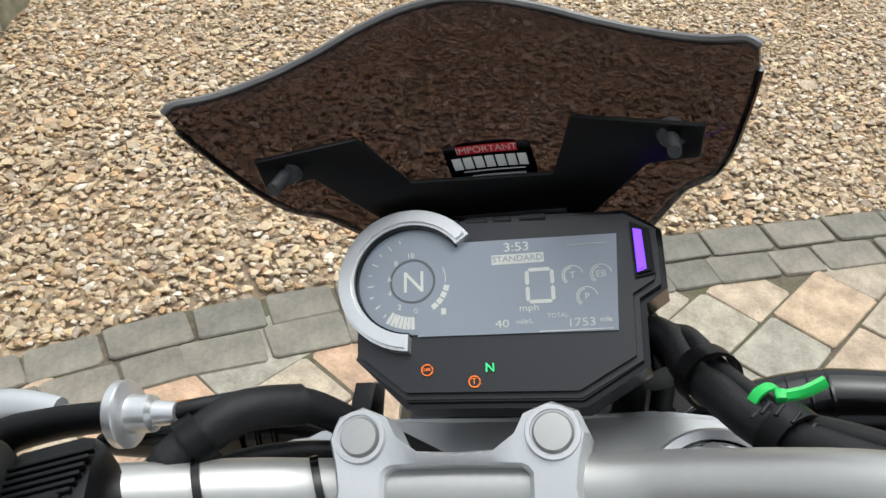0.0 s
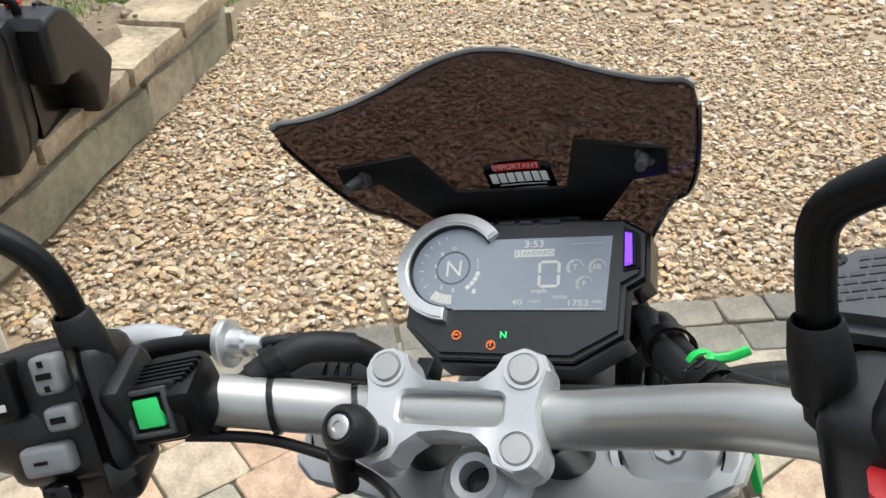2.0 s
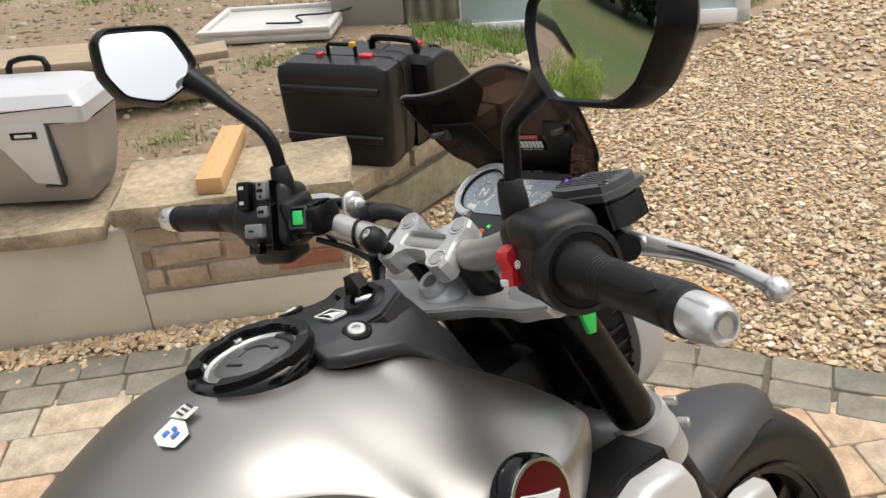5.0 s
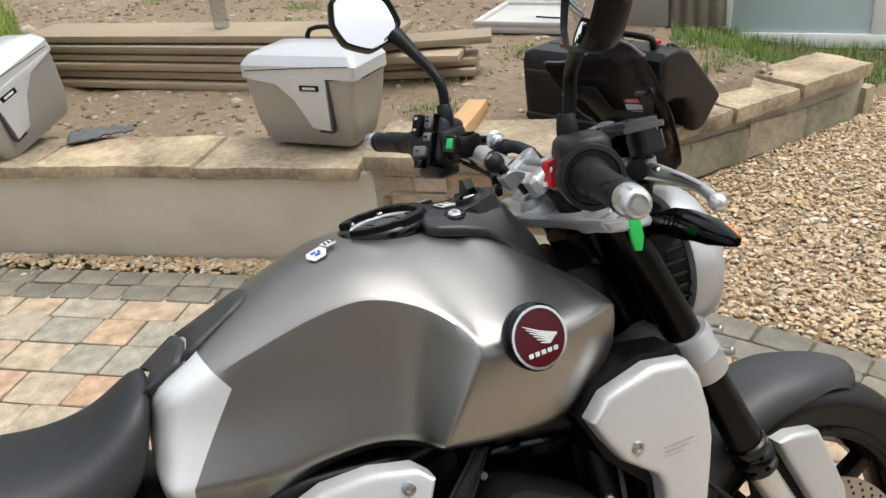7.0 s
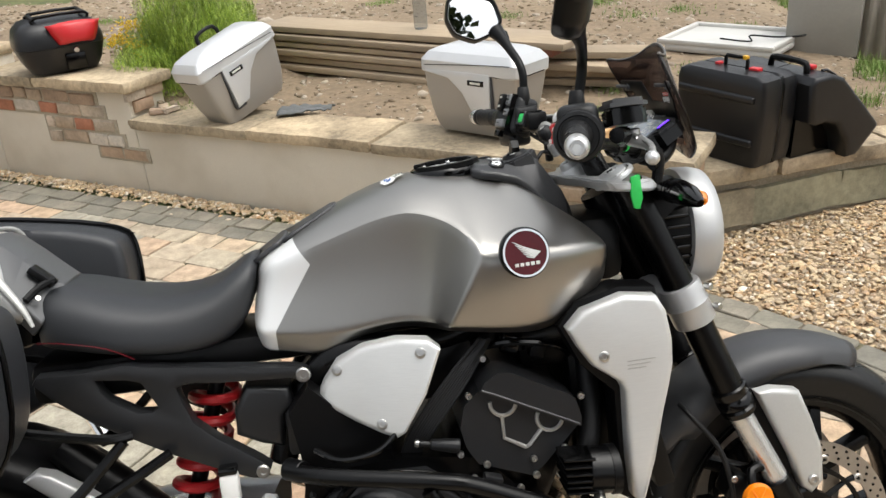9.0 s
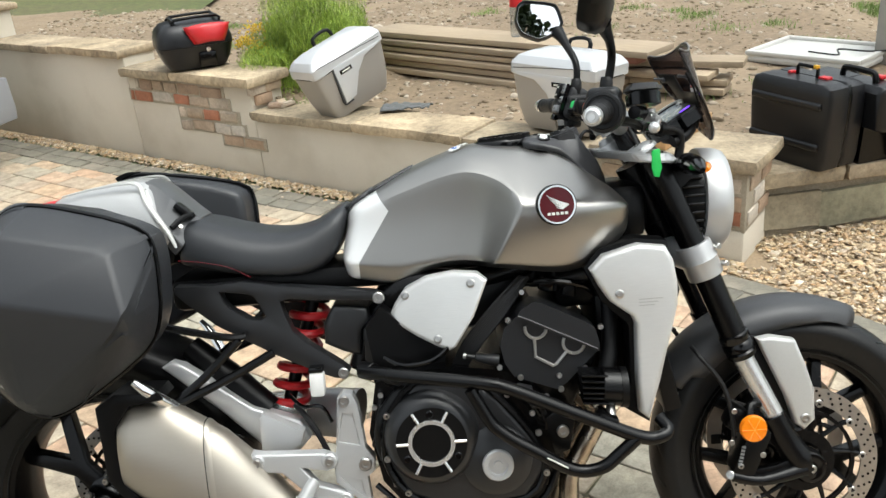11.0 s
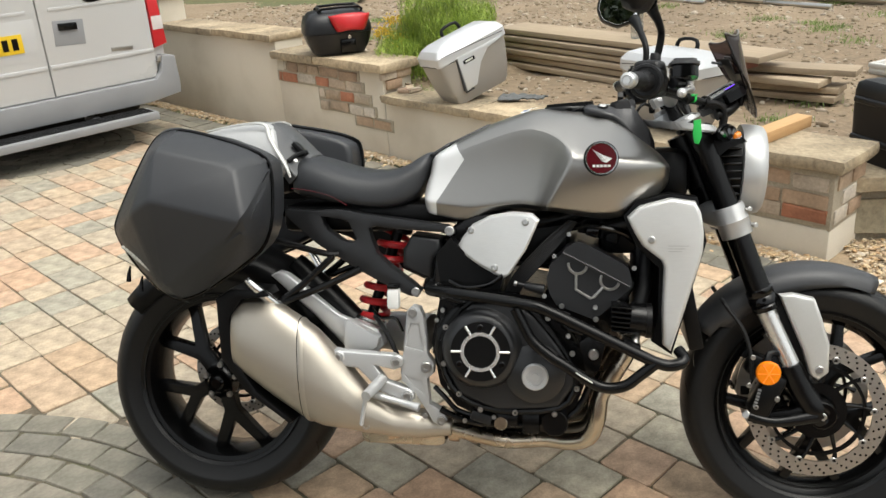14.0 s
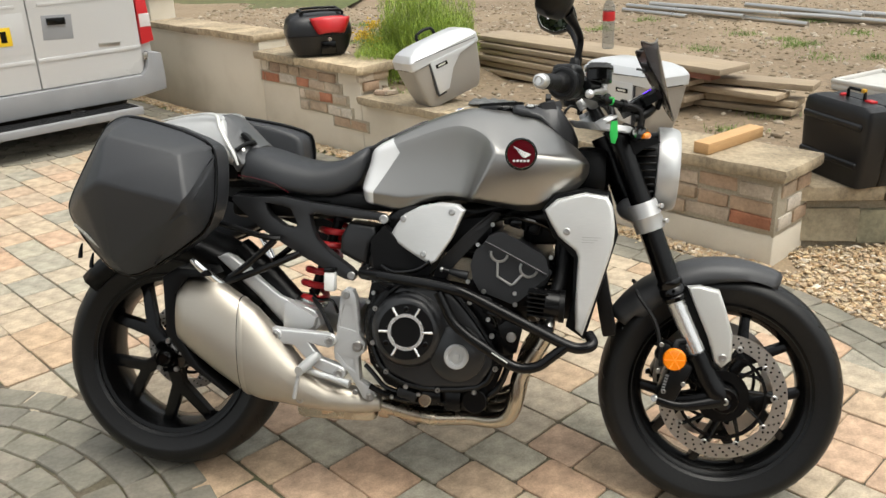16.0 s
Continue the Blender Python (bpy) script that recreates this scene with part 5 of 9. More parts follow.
for xt, zt, xb, zb, w in ((-0.07, 0.95, -0.06, 0.93, 0.05), (-0.03, 0.963, -0.03, 0.9, 0.08), (0.03, 0.975, 0.04, 0.88, 0.1), (0.09, 0.983, 0.11, 0.86, 0.11), (0.135, 0.984, 0.165, 0.845, 0.114), (0.152, 0.978, 0.2, 0.832, 0.116), (0.16, 0.968, 0.213, 0.828, 0.113)):
    ring = []
    for t in [2 * math.pi * k / 24 for k in range(24)]:
        f = 0.5 + 0.5 * math.copysign(abs(math.sin(t)) ** 0.6, math.sin(t))
        ring.append((xb + (xt - xb) * f, w * (1 - 0.3 * f ** 2) * math.copysign(abs(math.cos(t)) ** 0.5, math.cos(t)), zb + (zt - zb) * f))
    rings.append(ring)
cowl = subsurf(bpart("tail_cowl", loft(rings), mat("silver_cowl_paint", (0.55, 0.55, 0.54), 0.33, metal=0.5, spot=(0.38, 0.38, 0.375), grain=500), bike, "pearl silver tail cowl over the pillion seat", 0), 1)
cowl.data.shade_smooth()
both("cowl_edge", tube([(-0.03, -0.062, 0.962), (0.06, -0.078, 0.976), (0.135, -0.086, 0.978), (0.155, -0.096, 0.942), (0.178, -0.106, 0.908), (0.2, -0.113, 0.876), (0.214, -0.117, 0.845)], [0.002, 0.0035, 0.0055, 0.007, 0.0065, 0.0055, 0.003], 10, 5, flat=0.5), M["ivory"], cowl, "pale edge band of the cowl")
rings = []
for xa, wa, za, xs, ws_, zs in ((0.14, 0.05, 0.979, 0.145, 0.082, 0.965), (0.163, 0.055, 0.969, 0.165, 0.095, 0.93), (0.195, 0.055, 0.94, 0.185, 0.103, 0.9), (0.225, 0.052, 0.912, 0.208, 0.108, 0.868), (0.25, 0.045, 0.892, 0.225, 0.108, 0.845)):
    rings.append([(xs, -ws_, zs), (xa, -wa, za), (xa + 0.004, 0, za + 0.003), (xa, wa, za), (xs, ws_, zs), (xs - 0.02, ws_ * 0.9, zs - 0.02), (xs - 0.02, -ws_ * 0.9, zs - 0.02)])
pp = bpart("pillion_pad", loft(rings), M["cowlgrey"], cowl, "grey sloping front of the cowl", 25)
pv = pp.modifiers.new("edges", "BEVEL")
pv.width, pv.segments = 0.003, 2
bpart("cowl_strap", join(box((0.222, -0.062, 0.913), (0.045, 0.03, 0.012), 0.003, Matrix.Rotation(0.75, 4, "Y")), tube([(0.205, -0.105, 0.885), (0.222, -0.085, 0.9), (0.24, -0.065, 0.905)], 0.006, 8, 4)), M["black"], cowl)
bolt((0.222, -0.1, 0.885), (0.5, -0.7, 0.5), 0.005, cowl, 0.003, "bolt")
bpart("tail_lamp", box((-0.075, 0, 0.935), (0.03, 0.09, 0.03), 0.008), M["red"], bike, "red tail lamp")
bpart("tail_underside", box((0.06, 0, 0.83), (0.28, 0.16, 0.06), 0.02), M["black"], bike)
bpart("under_seat", join(box((0.33, 0, 0.74), (0.3, 0.17, 0.07), 0.02), box((0.5, 0, 0.752), (0.34, 0.17, 0.05), 0.015)), M["black"], bike)
bpart("air_intake", join(box((0.95, 0, 0.745), (0.26, 0.2, 0.06), 0.02), box((1.03, 0, 0.7), (0.12, 0.2, 0.09), 0.02)), M["black"], bike)

# subframe: a long spar to the tank and a leg down to the shock mount
SPAR = [(0.206, 0.767), (0.272, 0.764), (0.341, 0.768), (0.412, 0.754), (0.566, 0.733), (0.608, 0.727), (0.625, 0.718), (0.627, 0.706), (0.61, 0.702), (0.594, 0.71), (0.482, 0.718), (0.432, 0.725), (0.416, 0.72), (0.419, 0.702), (0.435, 0.659), (0.467, 0.629), (0.527, 0.585), (0.545, 0.569), (0.534, 0.552), (0.511, 0.556), (0.466, 0.576), (0.396, 0.612), (0.339, 0.646), (0.282, 0.681), (0.224, 0.73), (0.2, 0.756)]
WELL = [(0.295, 0.749), (0.341, 0.743), (0.362, 0.736), (0.383, 0.694), (0.374, 0.687), (0.351, 0.689), (0.311, 0.716), (0.3, 0.732)]
for sy in (-1, 1):
    f = bpart("subframe", pierced(SPAR, [WELL], 0.098 * sy, 0.128 * sy, 0.005), M["cast"], bike, "satin black subframe with an open window")
    bolt((0.615, 0.128 * sy, 0.714), (0, sy, 0), 0.012, f, 0.006)
    bolt((0.531, 0.128 * sy, 0.566), (0, sy, 0), 0.011, f, 0.006)
    bpart("frame_spar", tube([(0.56, 0.08 * sy, 0.56), (0.6, 0.08 * sy, 0.66), (0.68, 0.09 * sy, 0.73), (0.85, 0.1 * sy, 0.735), (1.02, 0.08 * sy, 0.8), (1.13, 0.04 * sy, 0.88)], 0.024, 10, 5), M["blackmetal"], bike)
    bpart("rack_arm", tube([(0.05, 0.175 * sy, 0.735), (0.16, 0.17 * sy, 0.705), (0.3, 0.155 * sy, 0.665), (0.34, 0.14 * sy, 0.66)], 0.008, 8, 4), M["blackmetal"], bike, "black luggage rack tube")
    pb2 = bpart("pillion_bracket", tube([(0.195, 0.175 * sy, 0.542), (0.26, 0.165 * sy, 0.59), (0.33, 0.15 * sy, 0.655)], 0.009, 8, 3), M["blackmetal"], bike)
    bpart("bracket_leg", tube([(0.195, 0.178 * sy, 0.54), (0.3, 0.165 * sy, 0.58), (0.395, 0.14 * sy, 0.622)], 0.009, 8, 3), M["blackmetal"], pb2)
    bpart("pillion_peg", tube([(0.14, 0.235 * sy, 0.612), (0.165, 0.225 * sy, 0.585), (0.2, 0.19 * sy, 0.54)], [0.007, 0.012, 0.014], 10, 3), M["chrome"], pb2, "folded bright metal footpeg")

# battery box, airbox, tubes under the tank
bpart("battery_box", join(plate([(0.495, 0.624), (0.497, 0.666), (0.519, 0.703), (0.589, 0.693), (0.594, 0.666), (0.574, 0.645), (0.568, 0.594), (0.534, 0.604)], -0.04, -0.115, 0.012, 3), box((0.6, -0.085, 0.62), (0.06, 0.04, 0.1), 0.012)), M["cast"], bike)
bpart("airbox", plate([(0.585, 0.66), (0.62, 0.7), (0.66, 0.66), (0.745, 0.605), (0.735, 0.565), (0.6, 0.56)], -0.15, 0.15, 0.012), M["black"], bike)
bpart("throttle_body", box((0.8, 0, 0.69), (0.2, 0.24, 0.12), 0.03), M["black"], bike)
for k in range(9):
    o = 0.0035 * k
    bpart("loom_cable", tube([(0.9 + o * 0.6, -0.165 + 0.004 * math.sin(k), 0.742 - o * 0.1), (0.84 + o, -0.18, 0.69 - o * 0.4), (0.78 + o * 1.1, -0.185, 0.625 - o * 0.3), (0.755 + o, -0.17, 0.575)], 0.0035, 6, 5), M["grip"], bike)
bpart("side_sensor", join(cyl((0.8, -0.2, 0.598), (0.845, -0.2, 0.588), 0.008, 0.012), cyl((0.782, -0.2, 0.602), (0.8, -0.2, 0.598), 0.0045)), M["housing"], bike)
bolt((0.782, -0.2, 0.602), (-1, 0, 0.2), 0.006, bike, 0.006)

# silver side covers
for sy in (-1, 1):
    bm = plate([(0.632, 0.671), (0.646, 0.698), (0.671, 0.73), (0.714, 0.752), (0.769, 0.763), (0.817, 0.761), (0.834, 0.747), (0.804, 0.68), (0.765, 0.622), (0.752, 0.614), (0.73, 0.62), (0.688, 0.639)], 0.0, 0.03 * sy, 0.009, 3)
    for v in bm.verts:
        v.co.y += sy * (0.12 + 0.42 * (v.co.x - 0.676) - 0.2 * (v.co.z - 0.711))
    c = bpart("side_cover", bm, M["brushed"], bike, "brushed aluminium side cover")
    for x, y, z in ((0.67, 0.146, 0.718), (0.802, 0.197, 0.743), (0.73, 0.188, 0.636)):
        bolt((x, y * sy, z), (-0.35, sy, 0.15), 0.0085, c, 0.003)
    s = bpart("radiator_shroud", plate([(1.029, 0.755), (1.056, 0.781), (1.123, 0.798), (1.175, 0.79), (1.188, 0.765), (1.194, 0.72), (1.192, 0.68), (1.183, 0.646), (1.148, 0.533), (1.125, 0.459), (1.108, 0.474), (1.106, 0.532), (1.11, 0.646), (1.104, 0.661), (1.063, 0.693), (1.045, 0.722)], 0.2 * sy, 0.231 * sy, 0.01, 3), M["brushed"], bike, "brushed aluminium radiator shroud")
    bolt((1.082, 0.231 * sy, 0.707), (0, sy, 0), 0.0085, s, 0.003)
    bpart("shroud_edge", plate([(1.021, 0.756), (1.05, 0.79), (1.122, 0.806), (1.182, 0.798), (1.203, 0.7), (1.13, 0.445), (1.085, 0.475), (1.098, 0.53), (1.1, 0.64), (1.05, 0.69)], 0.15 * sy, 0.204 * sy, 0.004), M["black"], s)
for k in range(3):
    bpart("shroud_mark", box((1.14 - 0.004 * k, -0.2315, 0.694 - 0.006 * k), (0.045 - 0.008 * k, 0.0006, 0.0012), 0), M["bar"], bike)
bpart("radiator", box((1.16, 0, 0.6), (0.035, 0.3, 0.32), 0.006, Matrix.Rotation(-0.2, 4, "Y")), M["black"], bike)
# black box added to fill the gap, in place of the darkness behind the hose
bpart("radiator_gap_dark", box((1.085, 0, 0.62), (0.07, 0.22, 0.3), 0.015), M["black"], bike)
bpart("coolant_hose", tube([(1.08, -0.12, 0.67), (1.072, -0.15, 0.6), (1.055, -0.17, 0.54), (1.02, -0.16, 0.5)], 0.017, 12, 5), M["grip"], bike)
bpart("coolant_hose", tube([(1.09, -0.13, 0.72), (1.04, -0.15, 0.735), (0.98, -0.13, 0.72)], 0.015, 12, 5), M["grip"], bike)

# engine
eng = bpart("engine_block", plate([(0.6, 0.56), (0.58, 0.46), (0.6, 0.36), (0.64, 0.31), (0.74, 0.265), (0.88, 0.275), (0.92, 0.32), (0.955, 0.42), (0.945, 0.49), (0.88, 0.56), (0.76, 0.58), (0.66, 0.575)], -0.19, 0.19, 0.02, 3), M["blackmetal"], bike, "black engine crankcase")
bpart("cylinder", box((0.935, 0, 0.555), (0.17, 0.35, 0.2), 0.015, Matrix.Rotation(radians(28), 4, "Y")), M["blackmetal"], eng)
head = bpart("cylinder_head", plate([(0.85, 0.614), (0.86, 0.649), (0.888, 0.673), (0.918, 0.693), (1.024, 0.643), (1.036, 0.62), (1.039, 0.593), (1.003, 0.56), (0.973, 0.532), (0.955, 0.522), (0.873, 0.553), (0.857, 0.58)], -0.198, 0.198, 0.01, 3), M["cast"], eng, "black cylinder head with a machined line")
hat = plate([(0.885, 0.673), (0.894, 0.687), (0.918, 0.7), (0.936, 0.697), (1.024, 0.65), (1.034, 0.641), (1.041, 0.612), (1.039, 0.596), (1.021, 0.604), (0.906, 0.663)], -0.214, -0.15, 0.006, 3)
lid = bpart("head_lid", hat, M["cast"], head)
bpart("lid_rim", tube([(0.888, -0.2135, 0.675), (0.906, -0.2135, 0.667), (1.021, -0.2135, 0.608), (1.036, -0.2135, 0.6)], 0.0022, 6, 1), M["grey"], lid)
yl = -0.2
line = [tube([(0.917, yl, 0.627), (0.917, yl, 0.59), (0.95, yl, 0.57), (0.957, yl, 0.573), (0.976, yl, 0.594), (0.98, yl, 0.597)], 0.0034, 6, 1)]
for cx, cz, a0 in ((0.921, 0.647, 170), (0.993, 0.612, 150)):
    line.append(tube([(cx + 0.021 * math.cos(radians(a0 + 200 * k / 10)), yl, cz + 0.021 * math.sin(radians(a0 + 200 * k / 10))) for k in range(11)], 0.0034, 6, 1))
bpart("machined_line", join(*line), M["bar"], head, "bright machined line")
for x, z in ((0.868, 0.666), (0.885, 0.552), (0.962, 0.523), (1.012, 0.56), (1.046, 0.64)):
    bolt((x, -0.2, z), (0, -1, 0), 0.006, head, 0.005)
for x, z in ((0.93, 0.725), (0.975, 0.712), (1.01, 0.7)):
    bpart("coil", join(cyl((x, -0.09, z - 0.02), (x + 0.005, -0.09, z + 0.025), 0.012), box((x + 0.006, -0.09, z + 0.028), (0.03, 0.024, 0.014), 0.004)), M["black"], head)
CASE = [(0.62, 0.5), (0.61, 0.42), (0.65, 0.345), (0.74, 0.312), (0.88, 0.322), (0.918, 0.38), (0.9, 0.44), (0.84, 0.52), (0.79, 0.56), (0.68, 0.565)]
bpart("case_flange", tube([(x, -0.222, z) for x, z in CASE + CASE[:1]], 0.007, 8, 3), M["blackmetal"], eng)
bpart("case_flange", tube([(0.6, -0.19, 0.3), (0.66, -0.19, 0.275), (0.78, -0.19, 0.268), (0.9, -0.19, 0.29), (0.945, -0.19, 0.36), (0.955, -0.19, 0.44)], 0.008, 8, 3), M["blackmetal"], eng)
for k in range(5):
    bpart("case_rib", tube([(0.87 + 0.014 * k, -0.2, 0.52 - 0.015 * k), (0.9 + 0.013 * k, -0.205, 0.5 - 0.014 * k), (0.905 + 0.012 * k, -0.2, 0.475 - 0.015 * k)], 0.0035, 6, 3), M["blackgloss"], eng)
cc = (0.704, -0.17, 0.457)
cv = bpart("clutch_cover", lathe([(0, 0.085), (0.05, 0.085), (0.07, 0.083), (0.083, 0.075), (0.094, 0.055), (0.1, 0.03), (0.104, 0.0)], cc, (0.704, -1.17, 0.457), 56), M["cast"], eng, "round black clutch cover with a bright star ring")
fy = -0.257
bpart("cover_disc", lathe([(0.0, 0.0), (0.066, 0.0), (0.068, 0.004), (0.0, 0.004)], (0.704, fy + 0.004, 0.457), (0.704, fy - 1, 0.457), 48), M["black"], cv)
bpart("star_ring", lathe([(0.037, 0.0), (0.045, 0.0), (0.045, 0.004), (0.037, 0.004)], (0.704, fy, 0.457), (0.704, fy - 1, 0.457), 44, closed=True), M["alu"], cv, "machined aluminium star ring")
for k in range(6):
    t = radians(0 + 60 * k)
    bpart("star_ray", tube([(0.704 + 0.044 * math.cos(t), fy - 0.002, 0.457 + 0.044 * math.sin(t)), (0.704 + 0.067 * math.cos(t), fy - 0.002, 0.457 + 0.067 * math.sin(t))], 0.003, 6, 1), M["alu"], cv)
for k in range(3):
    t = radians(90 + 120 * k)
    bolt((0.704 + 0.056 * math.cos(t), fy, 0.457 + 0.056 * math.sin(t)), (0, -1, 0), 0.007, cv, 0.003, "blackgloss")
bpart("alternator_cover", join(lathe([(0, 0.06), (0.05, 0.058), (0.068, 0.045), (0.075, 0.0)], (0.826, -0.185, 0.402), (0.826, -1, 0.402), 40), plate([(0.62, 0.5), (0.61, 0.42), (0.65, 0.345), (0.74, 0.31), (0.88, 0.32), (0.92, 0.38), (0.9, 0.44), (0.84, 0.52), (0.79, 0.56), (0.68, 0.565)], -0.185, -0.225, 0.012, 3)), M["cast"], eng)
bpart("oil_cap", lathe([(0, 0.066), (0.0085, 0.066), (0.0095, 0.0625), (0.018, 0.062), (0.0195, 0.068), (0.0275, 0.0685), (0.03, 0.066), (0.0305, 0.05)], (0.827, -0.185, 0.4), (0.827, -1, 0.4), 40), M["silver"], eng, "bright aluminium filler plug")
for x, z in ((0.62, 0.505), (0.615, 0.42), (0.65, 0.35), (0.7, 0.315), (0.78, 0.31), (0.87, 0.31), (0.92, 0.37), (0.91, 0.45), (0.855, 0.53), (0.81, 0.555), (0.745, 0.262), (0.8, 0.268)):
    bolt((x, -0.226 if z > 0.3 else -0.19, z), (0, -1, 0), 0.0065, eng, 0.006)
bpart("sump", join(box((0.79, 0, 0.25), (0.2, 0.24, 0.06), 0.02), cyl((0.87, -0.19, 0.285), (0.87, -0.22, 0.285), 0.03), box((0.76, -0.195, 0.285), (0.05, 0.03, 0.03), 0.005), box((0.815, -0.2, 0.28), (0.04, 0.03, 0.05), 0.005)), M["blackmetal"], eng)
fins = [box((0.905 + 0.006 * k, -0.19, 0.5 - 0.012 * k), (0.04, 0.03, 0.004), 0.001, Matrix.Rotation(0.5, 4, "Y")) for k in range(6)]
bpart("block_fin", join(*fins), M["blackmetal"], eng)
bpart("mount_plate", plate([(0.925, 0.475), (0.96, 0.5), (0.985, 0.48), (0.97, 0.41), (0.94, 0.4)], -0.2, -0.225, 0.004), M["blackmetal"], eng)
bolt((0.957, -0.225, 0.449), (0, -1, 0), 0.012, eng, 0.007)

# fittings round the engine
for pts, r, mt in (
    ([(0.9, -0.14, 0.72), (0.95, -0.165, 0.73), (1.02, -0.16, 0.715), (1.05, -0.14, 0.69)], 0.006, "blackgloss"),
    ([(1.0, -0.19, 0.53), (1.015, -0.21, 0.545), (1.03, -0.215, 0.54)], 0.004, "blackgloss"),
    ([(0.6, -0.17, 0.57), (0.61, -0.19, 0.53), (0.6, -0.19, 0.49), (0.605, -0.18, 0.45)], 0.007, "grip"),
    ([(0.62, -0.16, 0.6), (0.66, -0.19, 0.59), (0.72, -0.2, 0.6), (0.76, -0.19, 0.63)], 0.005, "blackgloss"),
    ([(0.585, -0.18, 0.35), (0.61, -0.19, 0.33), (0.64, -0.19, 0.3), (0.69, -0.19, 0.285)], 0.006, "blackgloss"),
    ([(0.86, -0.2, 0.53), (0.89, -0.215, 0.52), (0.92, -0.21, 0.49), (0.93, -0.2, 0.46)], 0.005, "grip"),
    ([(0.42, -0.1, 0.5), (0.45, -0.12, 0.47), (0.47, -0.13, 0.44), (0.49, -0.14, 0.4)], 0.006, "grip"),
    ([(0.41, -0.1, 0.52), (0.44, -0.12, 0.5), (0.48, -0.13, 0.5), (0.5, -0.14, 0.47)], 0.004, "blackgloss"),
):
    bpart("hose", tube(pts, r, 8, 5), M[mt], bike)
for x, y, z, sx, sz, mt in ((0.955, -0.12, 0.715, 0.03, 0.03, "blackgloss"), (1.0, -0.12, 0.7, 0.026, 0.03, "black"), (0.615, -0.195, 0.5, 0.03, 0.035, "housing"), (0.6, -0.19, 0.445, 0.028, 0.03, "blackgloss"), (0.62, -0.19, 0.39, 0.022, 0.026, "housing"), (0.7, -0.205, 0.29, 0.05, 0.024, "housing"), (0.915, -0.215, 0.5, 0.04, 0.012, "blackgloss"), (0.89, -0.215, 0.535, 0.03, 0.012, "housing"), (0.64, -0.2, 0.565, 0.04, 0.014, "housing")):
    bpart("fitting", box((x, y, z), (sx, 0.022, sz), 0.004, Matrix.Rotation(0.3, 4, "Y")), M[mt], eng)
for x, y, z in ((0.9, -0.17, 0.712), (0.61, -0.207, 0.54), (0.6, -0.207, 0.47), (0.625, -0.205, 0.36), (0.66, -0.205, 0.28), (0.73, -0.217, 0.295), (0.9, -0.228, 0.49), (0.93, -0.228, 0.52), (0.86, -0.225, 0.545), (0.96, -0.2, 0.55), (0.845, -0.2, 0.575), (0.595, -0.2, 0.515), (0.635, -0.207, 0.575)):
    bolt((x, y, z), (0.1, -1, 0.05), 0.0055, eng, 0.006)
bpart("cover_flange", lathe([(0.1, 0.0), (0.112, 0.0), (0.113, 0.012), (0.108, 0.018), (0.1, 0.02)], (0.704, -0.2, 0.457), (0.704, -1.2, 0.457), 48, closed=True), M["blackmetal"], cv)
bpart("timing_plug", cyl((0.745, -0.19, 0.278), (0.745, -0.212, 0.278), 0.016), M["steel"], eng)

# exhaust
for k, y in enumerate((-0.15, -0.06, 0.04, 0.12)):
    bpart("header_pipe", tube([(1.0, y * 0.95, 0.5), (1.036, y, 0.45), (1.005, y, 0.385), (0.974, y, 0.33), (0.966, y, 0.272), (0.945, y * 0.9, 0.225), (0.9, y * 0.8, 0.208), (0.84, y * 0.68, 0.206), (0.74, y * 0.5 - 0.06, 0.212), (0.62, y * 0.25 - 0.1, 0.238)], 0.0205, 16, 6), M["steel"], bike, "heat-stained steel exhaust header")
SEC = [((0.088, 0.53), (0.094, 0.425), 0.03), ((0.098, 0.547), (0.102, 0.395), 0.05), ((0.13, 0.563), (0.125, 0.377), 0.056), ((0.2, 0.553), (0.2, 0.322), 0.06), ((0.262, 0.513), (0.278, 0.272), 0.06), ((0.3, 0.488), (0.32, 0.256), 0.056), ((0.345, 0.437), (0.368, 0.246), 0.052), ((0.416, 0.345), (0.44, 0.233), 0.047), ((0.48, 0.3), (0.5, 0.225), 0.042), ((0.55, 0.285), (0.555, 0.22), 0.036), ((0.62, 0.268), (0.62, 0.224), 0.024)]
rings = []
for i, (a, b, w) in enumerate(SEC):
    cy = -0.195 + 0.05 * max(0, i - 5) / 5
    ring = []
    for k in range(24):
        t = 2 * math.pi * k / 24
        u = math.copysign(abs(math.sin(t)) ** 0.62, math.sin(t))
        v = math.copysign(abs(math.cos(t)) ** 0.7, math.cos(t))
        ring.append(((a[0] + b[0]) / 2 + (a[0] - b[0]) / 2 * u, cy + w * v * (1.0 - 0.34 * max(0.0, u - 0.12) - 0.12 * max(0.0, -u - 0.5)), (a[1] + b[1]) / 2 + (a[1] - b[1]) / 2 * u))
    rings.append(ring)
muf = bpart("muffler", loft(rings), M["muffler"], bike, "satin stainless steel muffler", 60)
band = []
for f, gm in ((0.0, 1.012), (0.35, 1.03), (0.65, 1.03), (1.0, 1.012)):
    r0, r1 = rings[4], rings[5]
    c = [sum(p[j] for p in r0) / 24 for j in range(3)]
    band.append([tuple(c[j] + (p[j] + (q[j] - p[j]) * 0.35 * f - c[j]) * gm for j in range(3)) for p, q in zip(r0, r1)])
bpart("muffler_band", loft(band, caps=False), M["muffler"], muf)
seam = [[tuple(c[j] + (p[j] + (q[j] - p[j]) * f - c[j]) * 1.014 for j in range(3)) for p, q in zip(rings[4], rings[5])] for f in (-0.03, 0.04)]
bpart("muffler_seam", loft(seam, caps=False), M["blackgloss"], muf)
